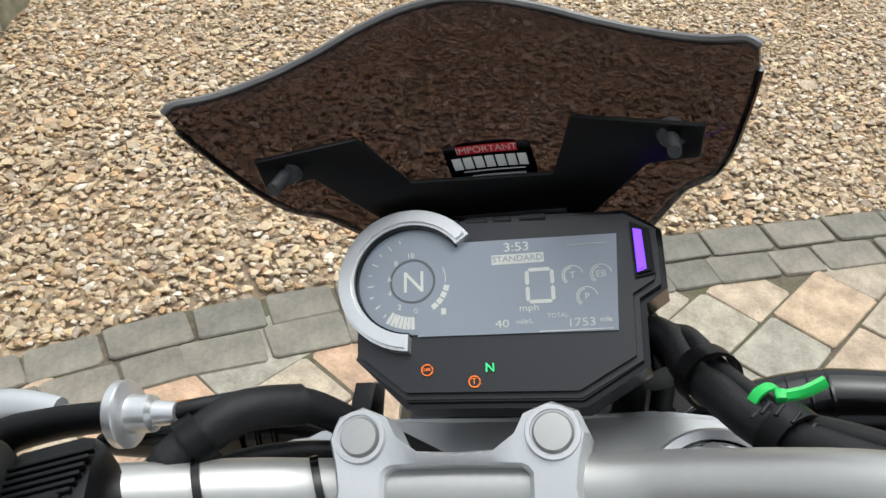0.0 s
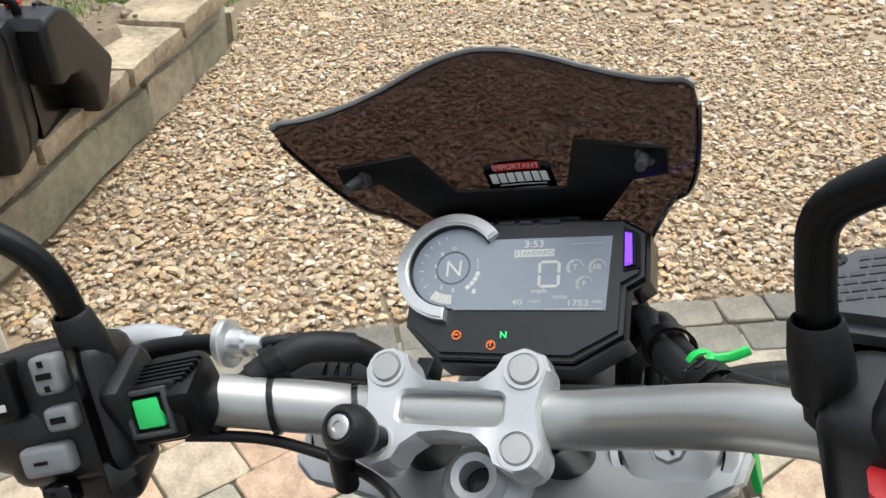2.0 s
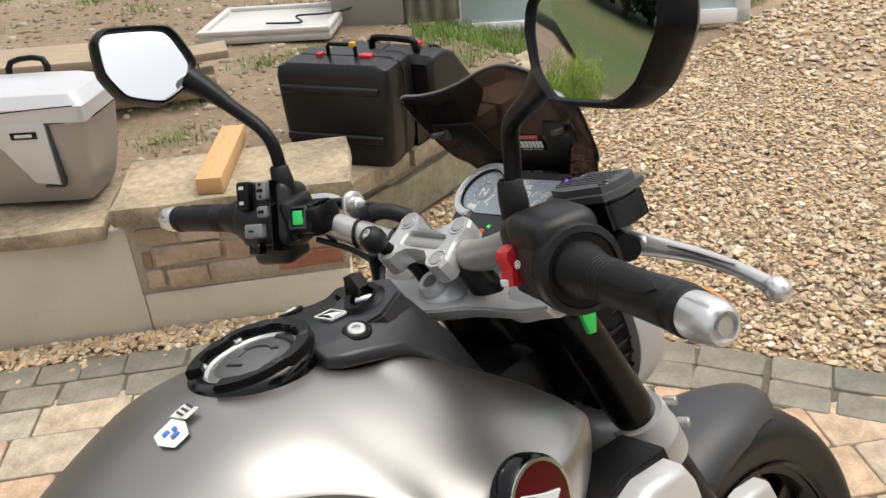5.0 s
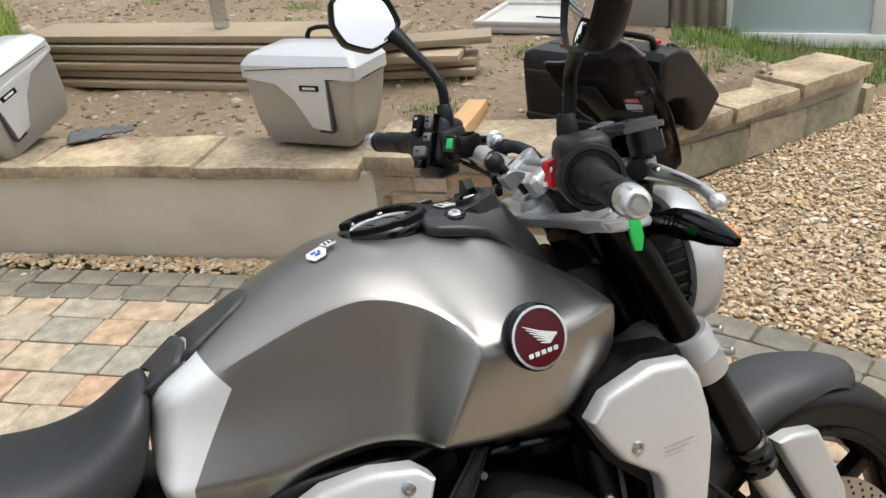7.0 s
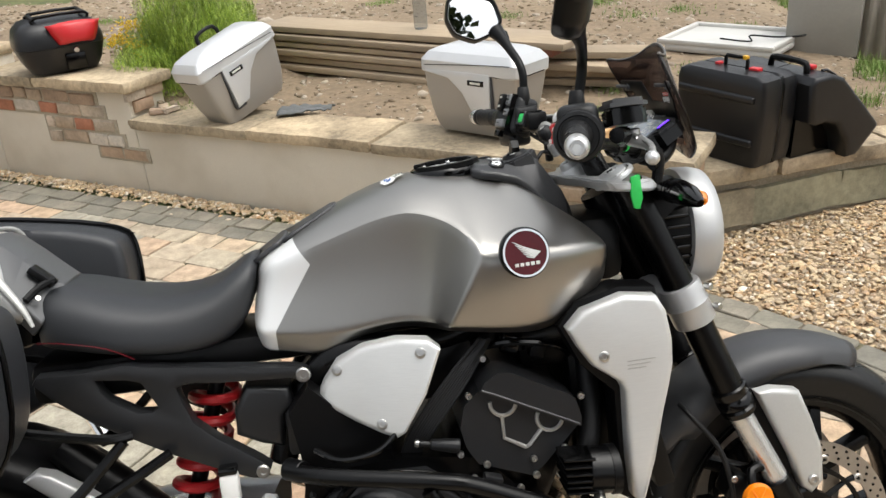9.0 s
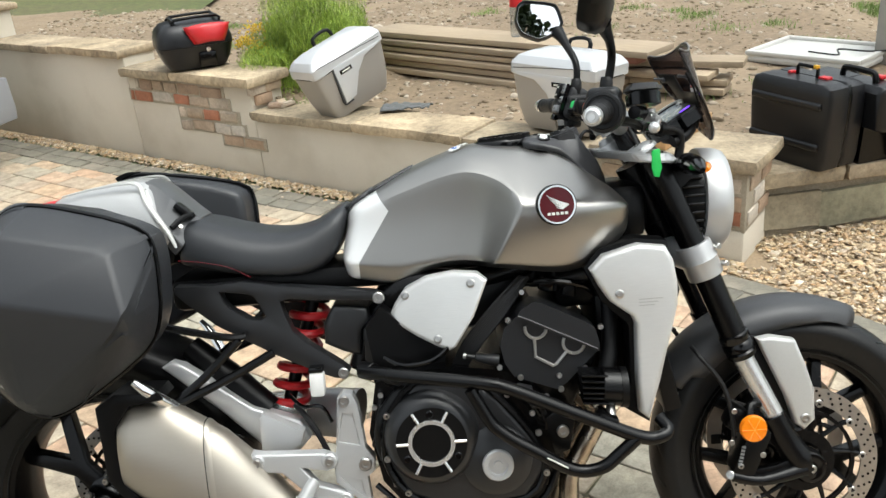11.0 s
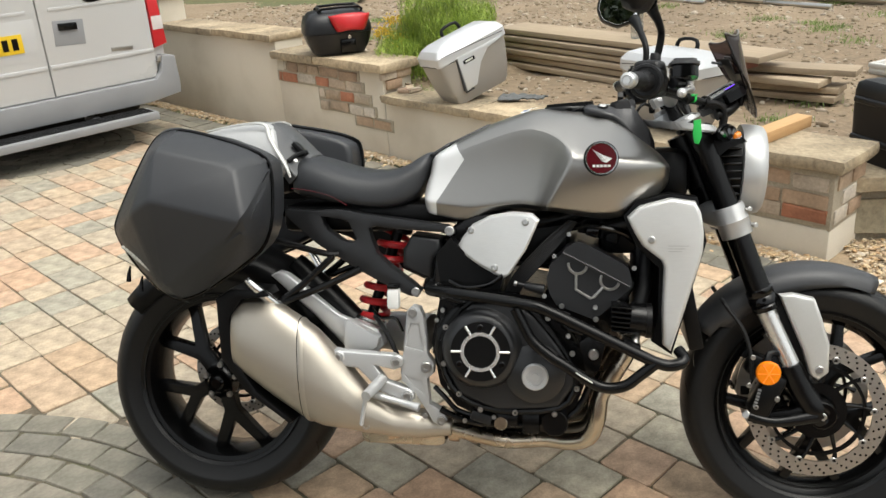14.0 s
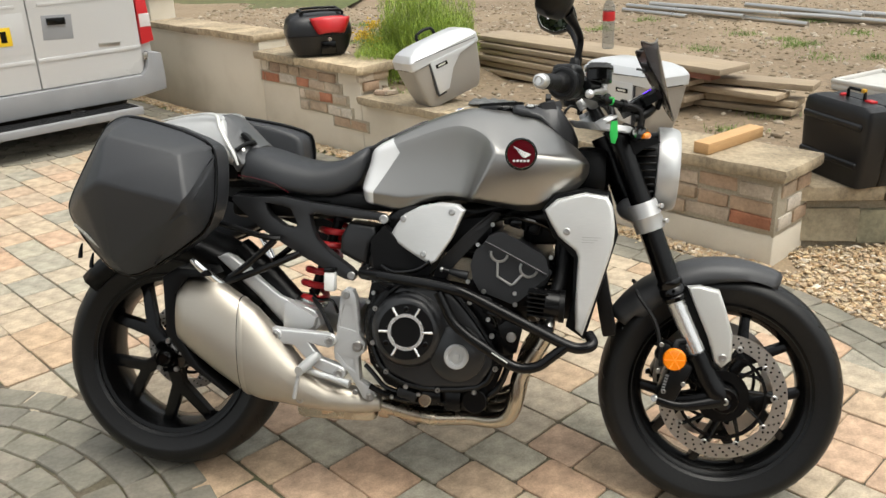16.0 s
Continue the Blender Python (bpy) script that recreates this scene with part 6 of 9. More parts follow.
bpart("end_cover", plate([(0.06, 0.565), (0.1, 0.59), (0.18, 0.585), (0.19, 0.57), (0.125, 0.563), (0.095, 0.52), (0.1, 0.42), (0.16, 0.34), (0.25, 0.272), (0.24, 0.265), (0.13, 0.34), (0.07, 0.42)], -0.15, -0.235, 0.006), M["black"], muf)
bolt((0.425, -0.215, 0.262), (0, -1, 0), 0.01, muf, 0.006)
bpart("collector", join(tube([(0.66, -0.1, 0.232), (0.56, -0.12, 0.24), (0.46, -0.14, 0.235)], 0.034, 16, 4), box((0.5, -0.09, 0.225), (0.22, 0.14, 0.07), 0.025)), M["steel"], muf)
bpart("clamp_ring", lathe([(0.03, -0.012), (0.038, -0.012), (0.039, 0), (0.038, 0.012), (0.03, 0.012)], (0.625, -0.115, 0.235), (0.7, -0.112, 0.23), 24), M["steel"], muf)

# swingarm, hugger, shock
bpart("swingarm", tube([(0.53, 0.04, 0.42), (0.42, 0.08, 0.42), (0.25, 0.135, 0.4), (0.1, 0.14, 0.35), (0.0, 0.12, 0.318)], [0.06, 0.055, 0.05, 0.05, 0.06], 16, 5, flat=0.7), M["silver"], bike, "single-sided aluminium swingarm")
bpart("swingarm_brace", plate([(0.155, 0.6), (0.175, 0.61), (0.2, 0.602), (0.335, 0.502), (0.43, 0.468), (0.448, 0.43), (0.418, 0.4), (0.35, 0.42), (0.27, 0.5)], -0.085, -0.115, 0.008, 3), M["silver"], bike)
bpart("chain_guard_can", tube([(0.2, -0.05, 0.625), (0.28, -0.06, 0.55), (0.36, -0.07, 0.48)], [0.025, 0.035, 0.03], 14, 4), M["black"], bike)
rings = []
for k in range(15):
    th = radians(30 + 110 * k / 14)
    rings.append([(RX + (r) * math.cos(th), y, RZ + r * math.sin(th)) for y, r in ((-0.1, 0.27), (-0.104, 0.31), (-0.09, 0.33), (-0.05, 0.342), (0, 0.345), (0.05, 0.342), (0.09, 0.33), (0.104, 0.31))])
hug = bpart("rear_hugger", loft(rings, closed=False), M["black"], bike)
sp = hug.modifiers.new("thickness", "SOLIDIFY")
sp.thickness = 0.003
pts = []
a, b = Vector((0.465, -0.02, 0.7)), Vector((0.395, -0.03, 0.485))
ax = (b - a).normalized()
ux = ax.orthogonal().normalized()
uy = ax.cross(ux)
for k in range(6 * 14 + 1):
    t = 2 * math.pi * k / 14
    pts.append(a + (b - a) * (k / (6 * 14)) + (ux * math.cos(t) + uy * math.sin(t)) * 0.036)
shock = bpart("shock_absorber", cyl(a - ax * 0.03, b + ax * 0.04, 0.014), M["black"], bike, "rear shock with a red coil spring")
bpart("coil_spring", tube(pts, 0.0092, 8, 1), M["red"], shock, "glossy red coil spring")
bpart("spring_seat", cyl(b, b + ax * 0.012, 0.046), M["alu"], shock)
bpart("spring_seat", cyl(a - ax * 0.012, a, 0.036), M["black"], shock)
bpart("reservoir_bottle", box((0.478, -0.14, 0.552), (0.03, 0.025, 0.05), 0.006), M["white"], bike, "small translucent brake fluid bottle")
bpart("bottle_cap", box((0.478, -0.14, 0.582), (0.03, 0.026, 0.012), 0.004), M["blackgloss"], bike)

# foot controls
HEEL = [(0.521, 0.533), (0.534, 0.545), (0.552, 0.541), (0.561, 0.52), (0.57, 0.43), (0.586, 0.408), (0.584, 0.385), (0.569, 0.371), (0.574, 0.312), (0.607, 0.294), (0.616, 0.274), (0.6, 0.259), (0.582, 0.267), (0.563, 0.3), (0.54, 0.335), (0.506, 0.365), (0.504, 0.4), (0.512, 0.438)]
HOLLOW = [[(0.53, 0.503), (0.549, 0.501), (0.559, 0.438), (0.517, 0.448)], [(0.515, 0.378), (0.556, 0.366), (0.56, 0.335), (0.535, 0.352)]]
heel = bpart("footpeg_plate", pierced(HEEL, HOLLOW, -0.165, -0.192, 0.004), M["silver"], bike, "cast silver footpeg plate")
for well in HOLLOW:
    bpart("recess", plate(well, -0.168, -0.1885, 0.0), M["silver"], heel)
for x, z, r in ((0.535, 0.529, 0.011), (0.567, 0.4, 0.013), (0.602, 0.273, 0.011), (0.563, 0.284, 0.007)):
    bolt((x, -0.192, z), (0, -1, 0), r, heel, 0.007)
arm = bpart("pillion_hanger", plate([(0.33, 0.425), (0.345, 0.439), (0.366, 0.435), (0.485, 0.429), (0.505, 0.421), (0.507, 0.402), (0.492, 0.393), (0.44, 0.403), (0.471, 0.365), (0.533, 0.345), (0.537, 0.323), (0.515, 0.314), (0.456, 0.341), (0.401, 0.395), (0.344, 0.4)], -0.175, -0.2, 0.005, 3), M["silver"], bike)
for x, z in ((0.353, 0.421), (0.497, 0.413), (0.522, 0.332)):
    bpart("bolt_boss", lathe([(0.0, 0.003), (0.013, 0.003), (0.016, 0.0), (0.016, -0.01)], (x, -0.2, z), (x, -1, z), 24), M["silver"], arm)
    bolt((x, -0.203, z), (0, -1, 0), 0.009, arm, 0.006)
peg = bpart("footpeg", tube([(0.462, -0.2, 0.372), (0.45, -0.235, 0.36), (0.44, -0.275, 0.352)], [0.013, 0.014, 0.012], 10, 3), M["silver"], bike, "ribbed metal footpeg")
bpart("brake_pedal", tube([(0.425, -0.212, 0.348), (0.45, -0.212, 0.335), (0.51, -0.214, 0.32), (0.553, -0.218, 0.31)], [0.007, 0.009, 0.008, 0.011], 10, 4), M["silver"], bike)
bpart("peg_feeler", cyl((0.435, -0.255, 0.348), (0.424, -0.26, 0.278), 0.005), M["silver"], peg)
bpart("brace_plate", plate([(0.353, 0.492), (0.362, 0.499), (0.442, 0.456), (0.436, 0.432), (0.391, 0.405), (0.352, 0.425)], -0.12, -0.145, 0.005), M["silver"], bike)
stand = bpart("side_stand", tube([(0.56, 0.12, 0.3), (0.6, 0.2, 0.2), (0.65, 0.3, 0.085)], 0.012, 10, 3), M["blackmetal"], bike)
bpart("stand_foot", box((0.66, 0.31, 0.08), (0.06, 0.05, 0.008), 0.003), M["blackmetal"], stand)

# crash bars and fog lamps
for sy in (-1, 1):
    cb = bpart("crash_bar", tube([(0.575, 0.19 * sy, 0.585), (0.65, 0.235 * sy, 0.584), (0.808, 0.275 * sy, 0.57), (0.86, 0.28 * sy, 0.556), (0.944, 0.28 * sy, 0.517), (1.012, 0.28 * sy, 0.485), (1.101, 0.278 * sy, 0.445), (1.14, 0.275 * sy, 0.446), (1.15, 0.265 * sy, 0.455), (1.14, 0.245 * sy, 0.468)], 0.0128, 14, 5), M["blackmetal"], bike, "black tubular crash bar")
    bpart("lower_bar", tube([(0.785, 0.275 * sy, 0.56), (0.8, 0.275 * sy, 0.53), (0.822, 0.275 * sy, 0.49), (0.86, 0.278 * sy, 0.458), (0.9, 0.28 * sy, 0.434), (0.946, 0.28 * sy, 0.404), (0.985, 0.28 * sy, 0.39), (1.025, 0.28 * sy, 0.396), (1.057, 0.28 * sy, 0.42), (1.09, 0.28 * sy, 0.447)], 0.0122, 14, 5), M["blackmetal"], cb)
    bpart("bar_clamp", cyl((0.575, 0.18 * sy, 0.585), (0.6, 0.2 * sy, 0.585), 0.017), M["blackmetal"], cb)
    bpart("bar_clamp", box((1.035, 0.26 * sy, 0.478), (0.04, 0.05, 0.03), 0.005, Matrix.Rotation(0.45, 4, "Y")), M["blackmetal"], cb)
    fl = bpart("fog_lamp", cyl((1.035, 0.235 * sy, 0.535), (1.075, 0.235 * sy, 0.53), 0.036), M["blackmetal"], bike, "small black auxiliary lamp with cooling fins")
    for k in range(6):
        bpart("lamp_fin", box((1.02, 0.235 * sy, 0.51 + 0.0105 * k), (0.05, 0.07 - 0.006 * abs(k - 2.5), 0.004), 0.0015, Matrix.Rotation(0.1, 4, "Y")), M["blackmetal"], fl)
    bpart("lamp_bezel", lathe([(0.03, 0), (0.038, 0), (0.038, 0.012), (0.03, 0.012)], (1.07, 0.235 * sy, 0.53), (1.2, 0.235 * sy, 0.525), 28, closed=True), M["black"], fl)
    bpart("lamp_stem", cyl((1.05, 0.24 * sy, 0.5), (1.045, 0.265 * sy, 0.475), 0.009), M["bolt"], fl)
bpart("bar_print", tube([(0.918, -0.2935, 0.426), (0.955, -0.2935, 0.404)], 0.0016, 5, 1), M["ink"], bike)

# handlebar and controls
HB = [(1.023, -0.408, 1.048), (1.045, -0.33, 1.05), (1.08, -0.235, 1.052), (1.105, -0.165, 1.045), (1.127, -0.1, 1.022), (1.134, -0.055, 1.012), (1.134, 0.055, 1.012), (1.127, 0.1, 1.022), (1.105, 0.165, 1.045), (1.08, 0.235, 1.055), (1.05, 0.33, 1.062), (1.03, 0.408, 1.064)]
hb = bpart("handlebar", tube(HB, [0.0115, 0.0115, 0.013, 0.0158, 0.0163, 0.0163, 0.0163, 0.0163, 0.0158, 0.013, 0.0115, 0.0115], 24, 6), M["bar"], bike, "tapered satin aluminium handlebar")
for sy in (-1, 1):
    i = 0 if sy < 0 else -1
    g0 = Vector(HB[1 if sy < 0 else -2])
    g1 = Vector(HB[i])
    d = (g1 - g0).normalized()
    gs, ge = g0 - d * 0.062, g1 - d * 0.012
    L = (ge - gs).length
    prof = [(0.0115, -0.006), (0.0225, -0.006), (0.0238, -0.003), (0.0238, 0.003), (0.023, 0.01), (0.0198, 0.021), (0.0182, 0.03)]
    for k in range(5):
        h = 0.033 + k * 0.0042
        prof += [(0.018, h), (0.0172, h + 0.0007), (0.0172, h + 0.0012), (0.0179, h + 0.0019)]
    prof += [(0.0174, 0.062), (0.0171, L * 0.55), (0.0168, L - 0.02), (0.0171, L - 0.014), (0.016, L - 0.0125), (0.016, L - 0.0105), (0.0176, L - 0.009), (0.0178, L - 0.002), (0.0155, L)]
    gp = bpart("grip", lathe(prof, gs, ge, 28), M["grip"], hb, "black rubber grip")
    # raised panel along the grip, its outer end drawn to a point
    gx = Vector((0, 0, 1)).cross(d).normalized()
    gz2 = d.cross(gx)
    pan = []
    for h, half in ((0.052, 0.02), (0.056, 0.5), (L * 0.45, 0.78), (L * 0.68, 0.72), (L * 0.78, 0.4), (L * 0.84, 0.03)):
        row = []
        for k in range(9):
            w = -1 + k / 4
            a = 1.05 + half * w
            r = 0.0166 if abs(w) == 1 else 0.0184
            row.append(gs + d * h + (gx * math.cos(a) * (-1 if sy < 0 else 1) * -sy + gz2 * math.sin(a)) * r)
        pan.append(row)
    bpart("grip_panel", loft(pan, closed=False), M["grip"], gp)
    bpart("bar_end", lathe([(0.0, 0.029), (0.006, 0.029), (0.0065, 0.025), (0.0095, 0.025), (0.01, 0.0292), (0.0125, 0.0285), (0.0152, 0.0245), (0.0165, 0.016), (0.0169, 0.006), (0.0164, 0.0005), (0, 0)], ge + d * 0.001, ge + d, 32), M["alu"], hb, "bright metal bar end weight")
    bolt(ge + d * 0.0245, d, 0.006, hb, 0.003, "blackgloss")

# risers and top clamp
nrm = Vector((-0.45, 0, 0.89)).normalized()
fwd = Vector((0.89, 0, 0.45)).normalized()
ctr = Vector((1.1235, 0.002, 1.029))
rot = Matrix(((fwd.x, 0, nrm.x), (0, 1, 0), (fwd.z, 0, nrm.z))).to_4x4()
clamp = empty("handlebar_clamp")
clamp.parent = bike
clamp["label"] = "forged silver handlebar clamp"
quart = [(a * 0.975, b * 0.92) for a, b in [(0.0, 0.017), (0.018, 0.018), (0.028, 0.026), (0.032, 0.035), (0.043, 0.0395), (0.054, 0.035), (0.058, 0.0245), (0.055, 0.012)]]
inn = [(0.0, 0.0095), (0.013, 0.0095), (0.021, 0.0095), (0.0235, 0.0095), (0.0255, 0.0095), (0.028, 0.0085), (0.03, 0.0062), (0.03, 0.003)]


def four(q, mid):
    """A quarter outline (across, ahead) turned into the whole ring."""
    half = q + [mid] + [(a, -b) for a, b in reversed(q)]
    return half + [(-a, b) for a, b in reversed(half[1:-1])]


def clamp_ring(pts, w):
    return [ctr + Vector((0, -a, 0)) + fwd * b + nrm * w for a, b in pts]


def grown(pts, d):
    out2 = []
    for a, b in pts:
        L = math.hypot(a, b) or 1
        out2.append((a + d * a / L, b + d * b / L))
    return out2


ro, ri = four(quart, (0.052, 0.0)), four(inn, (0.03, 0.0))
tops = [loft([clamp_ring(grown(ro, -0.002), -0.02), clamp_ring(ro, -0.016), clamp_ring(ro, -0.002), clamp_ring(grown(ro, -0.002), 0.001), clamp_ring(grown(ri, 0.003), -0.0005), clamp_ring(grown(ri, 0.001), -0.002), clamp_ring(ri, -0.014)], caps=False)]
tc = bpart("top_clamp", join(*tops), M["silver"], clamp, "silver x-shaped top clamp", 30)
for u in (-0.0226, 0.0226):
    for y in (-0.042, 0.042):
        c = ctr + fwd * u + Vector((0, y, 0)) + nrm * 0.001
        bpart("clamp_bolt", lathe([(0.0094, -0.003), (0.0097, 0.0006), (0.0115, 0.0006), (0.0124, -0.002), (0.013, -0.024)], c, c + nrm, 32), M["silver"], clamp)
        bpart("bolt_cover", lathe([(0.0, 0.0014), (0.0078, 0.0012), (0.0088, -0.0002), (0.0092, -0.003)], c, c + nrm, 32), M["bar"], clamp, "flush grey bolt cover")
for sy in (-1, 1):
    c = Vector((1.136, 0.043 * sy, 1.0))
    bpart("riser", lathe([(0.017, -0.045), (0.0175, -0.03), (0.0155, -0.01), (0.018, 0.008), (0.0, 0.008)], c, c + nrm, 28), M["blackmetal"], clamp, "dark riser post")
# top yoke
out = [(1.23, 0.0), (1.231, -0.05), (1.232, -0.08), (1.226, -0.11), (1.205, -0.136), (1.17, -0.148), (1.138, -0.142), (1.118, -0.118), (1.112, -0.085), (1.103, -0.055), (1.085, -0.034), (1.075, -0.018), (1.072, 0.0)]
out = out + [(x, -y) for x, y in reversed(out[1:-1])]
bm = bmesh.new()
vs = [bm.verts.new((x + 0.014, y, 0.943 - 0.1 * (x - 1.15))) for x, y in out]
f = bm.faces.new(vs)
ex = bmesh.ops.extrude_face_region(bm, geom=[f])
for v in [g for g in ex["geom"] if isinstance(g, bmesh.types.BMVert)]:
    v.co += Vector((-0.014, 0, 0.019))
bmesh.ops.recalc_face_normals(bm, faces=bm.faces)
bmesh.ops.bevel(bm, geom=[e for e in bm.edges], offset=0.004, segments=2, affect="EDGES")
bmesh.ops.triangulate(bm, faces=[g for g in bm.faces if len(g.verts) > 4])
yoke = bpart("top_yoke", bm, M["silver"], bike, "cast silver top yoke")
for sy in (-1, 1):
    c = Vector((1.164, 0.104 * sy, 0.9605))
    bpart("yoke_ring", lathe([(0.03, 0.0), (0.0365, 0.0), (0.037, 0.004), (0.035, 0.008), (0.0305, 0.008)], c, c + nrm, 36, closed=True), M["silver"], yoke)
    bpart("fork_cap", lathe([(0, 0.015), (0.0095, 0.015), (0.0105, 0.012), (0.0118, 0.012), (0.0125, 0.0145), (0.024, 0.0135), (0.0285, 0.011), (0.0295, 0.003)], c, c + nrm, 8), M["silver"], yoke, "alloy fork cap with an adjuster")
    bpart("cap_groove", lathe([(0.0292, 0.0062), (0.0308, 0.0062), (0.0308, 0.0072), (0.0292, 0.0072)], c, c + nrm, 36, closed=True), M["blackgloss"], yoke)
    for a in (0.5, 0.5 + math.pi / 2):
        bpart("cross_slot", box(c + nrm * 0.0152, (0.0135, 0.0022, 0.0012), 0, rot @ Matrix.Rotation(a, 4, "Z")), M["blackgloss"], yoke)
c = Vector((1.12, -0.003, 0.972))
bpart("stem_nut", lathe([(0.009, 0.004), (0.0092, 0.016), (0.014, 0.017), (0.0165, 0.013), (0.0165, 0.006), (0.023, 0.005), (0.0265, 0.001), (0.028, -0.014)], c, c + nrm, 6 * 5), M["silver"], yoke)
bpart("stem_bore", lathe([(0, 0.003), (0.0092, 0.003)], c, c + nrm, 20), M["blackgloss"], yoke)
# phone mount ball
bc2 = Vector((1.093, 0.047, 1.037))
ball = bpart("mount_ball", lathe([(0.0, -0.016), (0.008, -0.014), (0.0135, -0.007), (0.0152, 0.0), (0.0135, 0.008), (0.0095, 0.0125), (0.0085, 0.0125), (0.008, 0.0115), (0, 0.0115)], bc2, bc2 + Vector((-0.55, 0.05, 0.8)), 32), M["grip"], bike, "black rubber mount ball")
bolt(bc2 + Vector((-0.55, 0.05, 0.8)).normalized() * 0.0112, (-0.55, 0.05, 0.8), 0.0068, ball, 0.002)
bpart("ball_stem", cyl(bc2, (1.112, 0.04, 1.01), 0.008), M["black"], ball)
bpart("cable_plug", cyl((1.098, 0.064, 1.018), (1.101, 0.074, 0.985), 0.0075), M["grip"], ball)

# dashboard
du, dv, dn2 = Vector((0, -1, 0)), Vector((0.864, 0, 0.504)), Vector((-0.504, 0, 0.864))
dp = Vector((1.212, 0, 1.004))
DM = Matrix(((du.x, dv.x, dn2.x, dp.x), (du.y, dv.y, dn2.y, dp.y), (du.z, dv.z, dn2.z, dp.z), (0, 0, 0, 1)))


def arc(cx, cy, r, a0, a1, n):
    return [(cx + r * math.cos(radians(a0 + (a1 - a0) * k / n)), cy + r * math.sin(radians(a0 + (a1 - a0) * k / n))) for k in range(n + 1)]


RCX, RCY = -0.0405, 0.0545
dash = bpart("instrument_panel", slab(arc(RCX, RCY, 0.0395, 60, 215, 16) + [(-0.0725, 0.012), (-0.046, -0.0095), (0.045, -0.0115), (0.0765, 0.0065), (0.078, 0.039), (0.0895, 0.046), (0.09, 0.077), (0.075, 0.087), (-0.01, 0.09)], -0.024, 0.0, 0.003), mat("grey_glossy_panel", (0.012, 0.0125, 0.0135), 0.3, spot=(0.017, 0.0175, 0.019), grain=200, spec=0.5), bike, "dark grey instrument panel with a lit display")
bpart("panel_edge", slab([(-0.075, 0.014), (-0.047, -0.0135), (0.0462, -0.0155), (0.0795, 0.0045), (0.081, 0.037), (0.0925, 0.045), (0.093, 0.078), (0.076, 0.0905), (-0.01, 0.0935), (-0.05, 0.08)], -0.028, -0.004, 0.003), M["blackgloss"], dash)
lip = slab([(0.0772, 0.0485), (0.0875, 0.0505), (0.087, 0.0755), (0.0772, 0.0805)], 0.0, 0.003, 0.0015)
bpart("side_pod", lip, M["black"], dash)
lcd_out = [(0.0701, 0.0742), (0.0663, 0.0213), (-0.038, 0.0229)] + arc(RCX, RCY, 0.0305, 275, 45, 24) + [(-0.011, 0.0752)]
screen = bpart("display", slab(lcd_out, 0.0, 0.0012, 0.0), M["lcd"], dash, "grey glass display")
ring_o = arc(RCX, RCY, 0.0405, 36, 268, 40)
ring_i = arc(RCX, RCY, 0.0315, 268, 36, 40)
bpart("bezel_ring", slab(ring_o + ring_i, 0.0, 0.0075, 0.0016), M["alu"], dash, "bright aluminium bezel arc")
bpart("bezel_shadow_gap", slab(arc(RCX, RCY, 0.0318, 36, 268, 30) + arc(RCX, RCY, 0.0303, 268, 36, 30), 0.0, 0.0045, 0), M["blackgloss"], dash)


def put_text(name, body, x, y, size, material="ink", sx=1.0, w=0.0014):
    ob = text(name, body, size, DM @ Matrix.Translation((x, y, w)) @ Matrix.Diagonal((sx, 1, 1, 1)), M[material], None, depth=0.0001)
    for v in ob.data.vertices:
        v.co.y += 0.075 * (v.co.z - 0.68)
    ob.parent = screen if w < 0.0015 else dash
    return ob


put_text("clock_text", "3:53", 0.017, 0.0702, 0.0072, sx=1.15)


def bar2(name, x0, x1, y0, y1, parent=None, material="ink", w=0.0014):
    return bpart(name, slab([(x0, y0), (x1, y0), (x1, y1), (x0, y1)], 0.0012, w, 0), M[material], parent or screen)


bar2("mode_box", 0.0033, 0.0313, 0.0607, 0.0663)
put_text("mode_text", "STANDARD", 0.0173, 0.0635, 0.0046, "lcd", 1.12, 0.00146)
# the speed figure: six segments with mitred ends, thin gaps between
for x0, x1, y0, y1 in ((0.0224, 0.0343, 0.0556, 0.0576), (0.0224, 0.0343, 0.0378, 0.0398), (0.0207, 0.0228, 0.0482, 0.0562), (0.0339, 0.036, 0.0482, 0.0562), (0.0207, 0.0228, 0.0392, 0.0472), (0.0339, 0.036, 0.0392, 0.0472)):
    cut = 0.0008
    bpart("speed_segment", slab([(x0 + cut, y0), (x1 - cut, y0), (x1, y0 + cut), (x1, y1 - cut), (x1 - cut, y1), (x0 + cut, y1), (x0, y1 - cut), (x0, y0 + cut)], 0.0012, 0.0014, 0), M["ink"], screen)
put_text("unit_text", "mph", 0.022, 0.0355, 0.0048, sx=1.25)
put_text("trip_text", "40", 0.0075, 0.0274, 0.006, sx=1.25)
put_text("trip_unit", "mile/L", 0.0193, 0.0282, 0.0036)
put_text("total_text", "TOTAL", 0.0365, 0.0306, 0.0034)
put_text("odometer_text", "1753", 0.0483, 0.0262, 0.0062, sx=1.2)
put_text("mile_text", "mile", 0.0606, 0.0273, 0.0038)
bar2("odometer_line", 0.0267, 0.0638, 0.0222, 0.0227)
bar2("scale_line", 0.044, 0.0645, 0.0692, 0.0695)
put_text("gear_text", "N", -0.0398, 0.0533, 0.0172, sx=1.0)
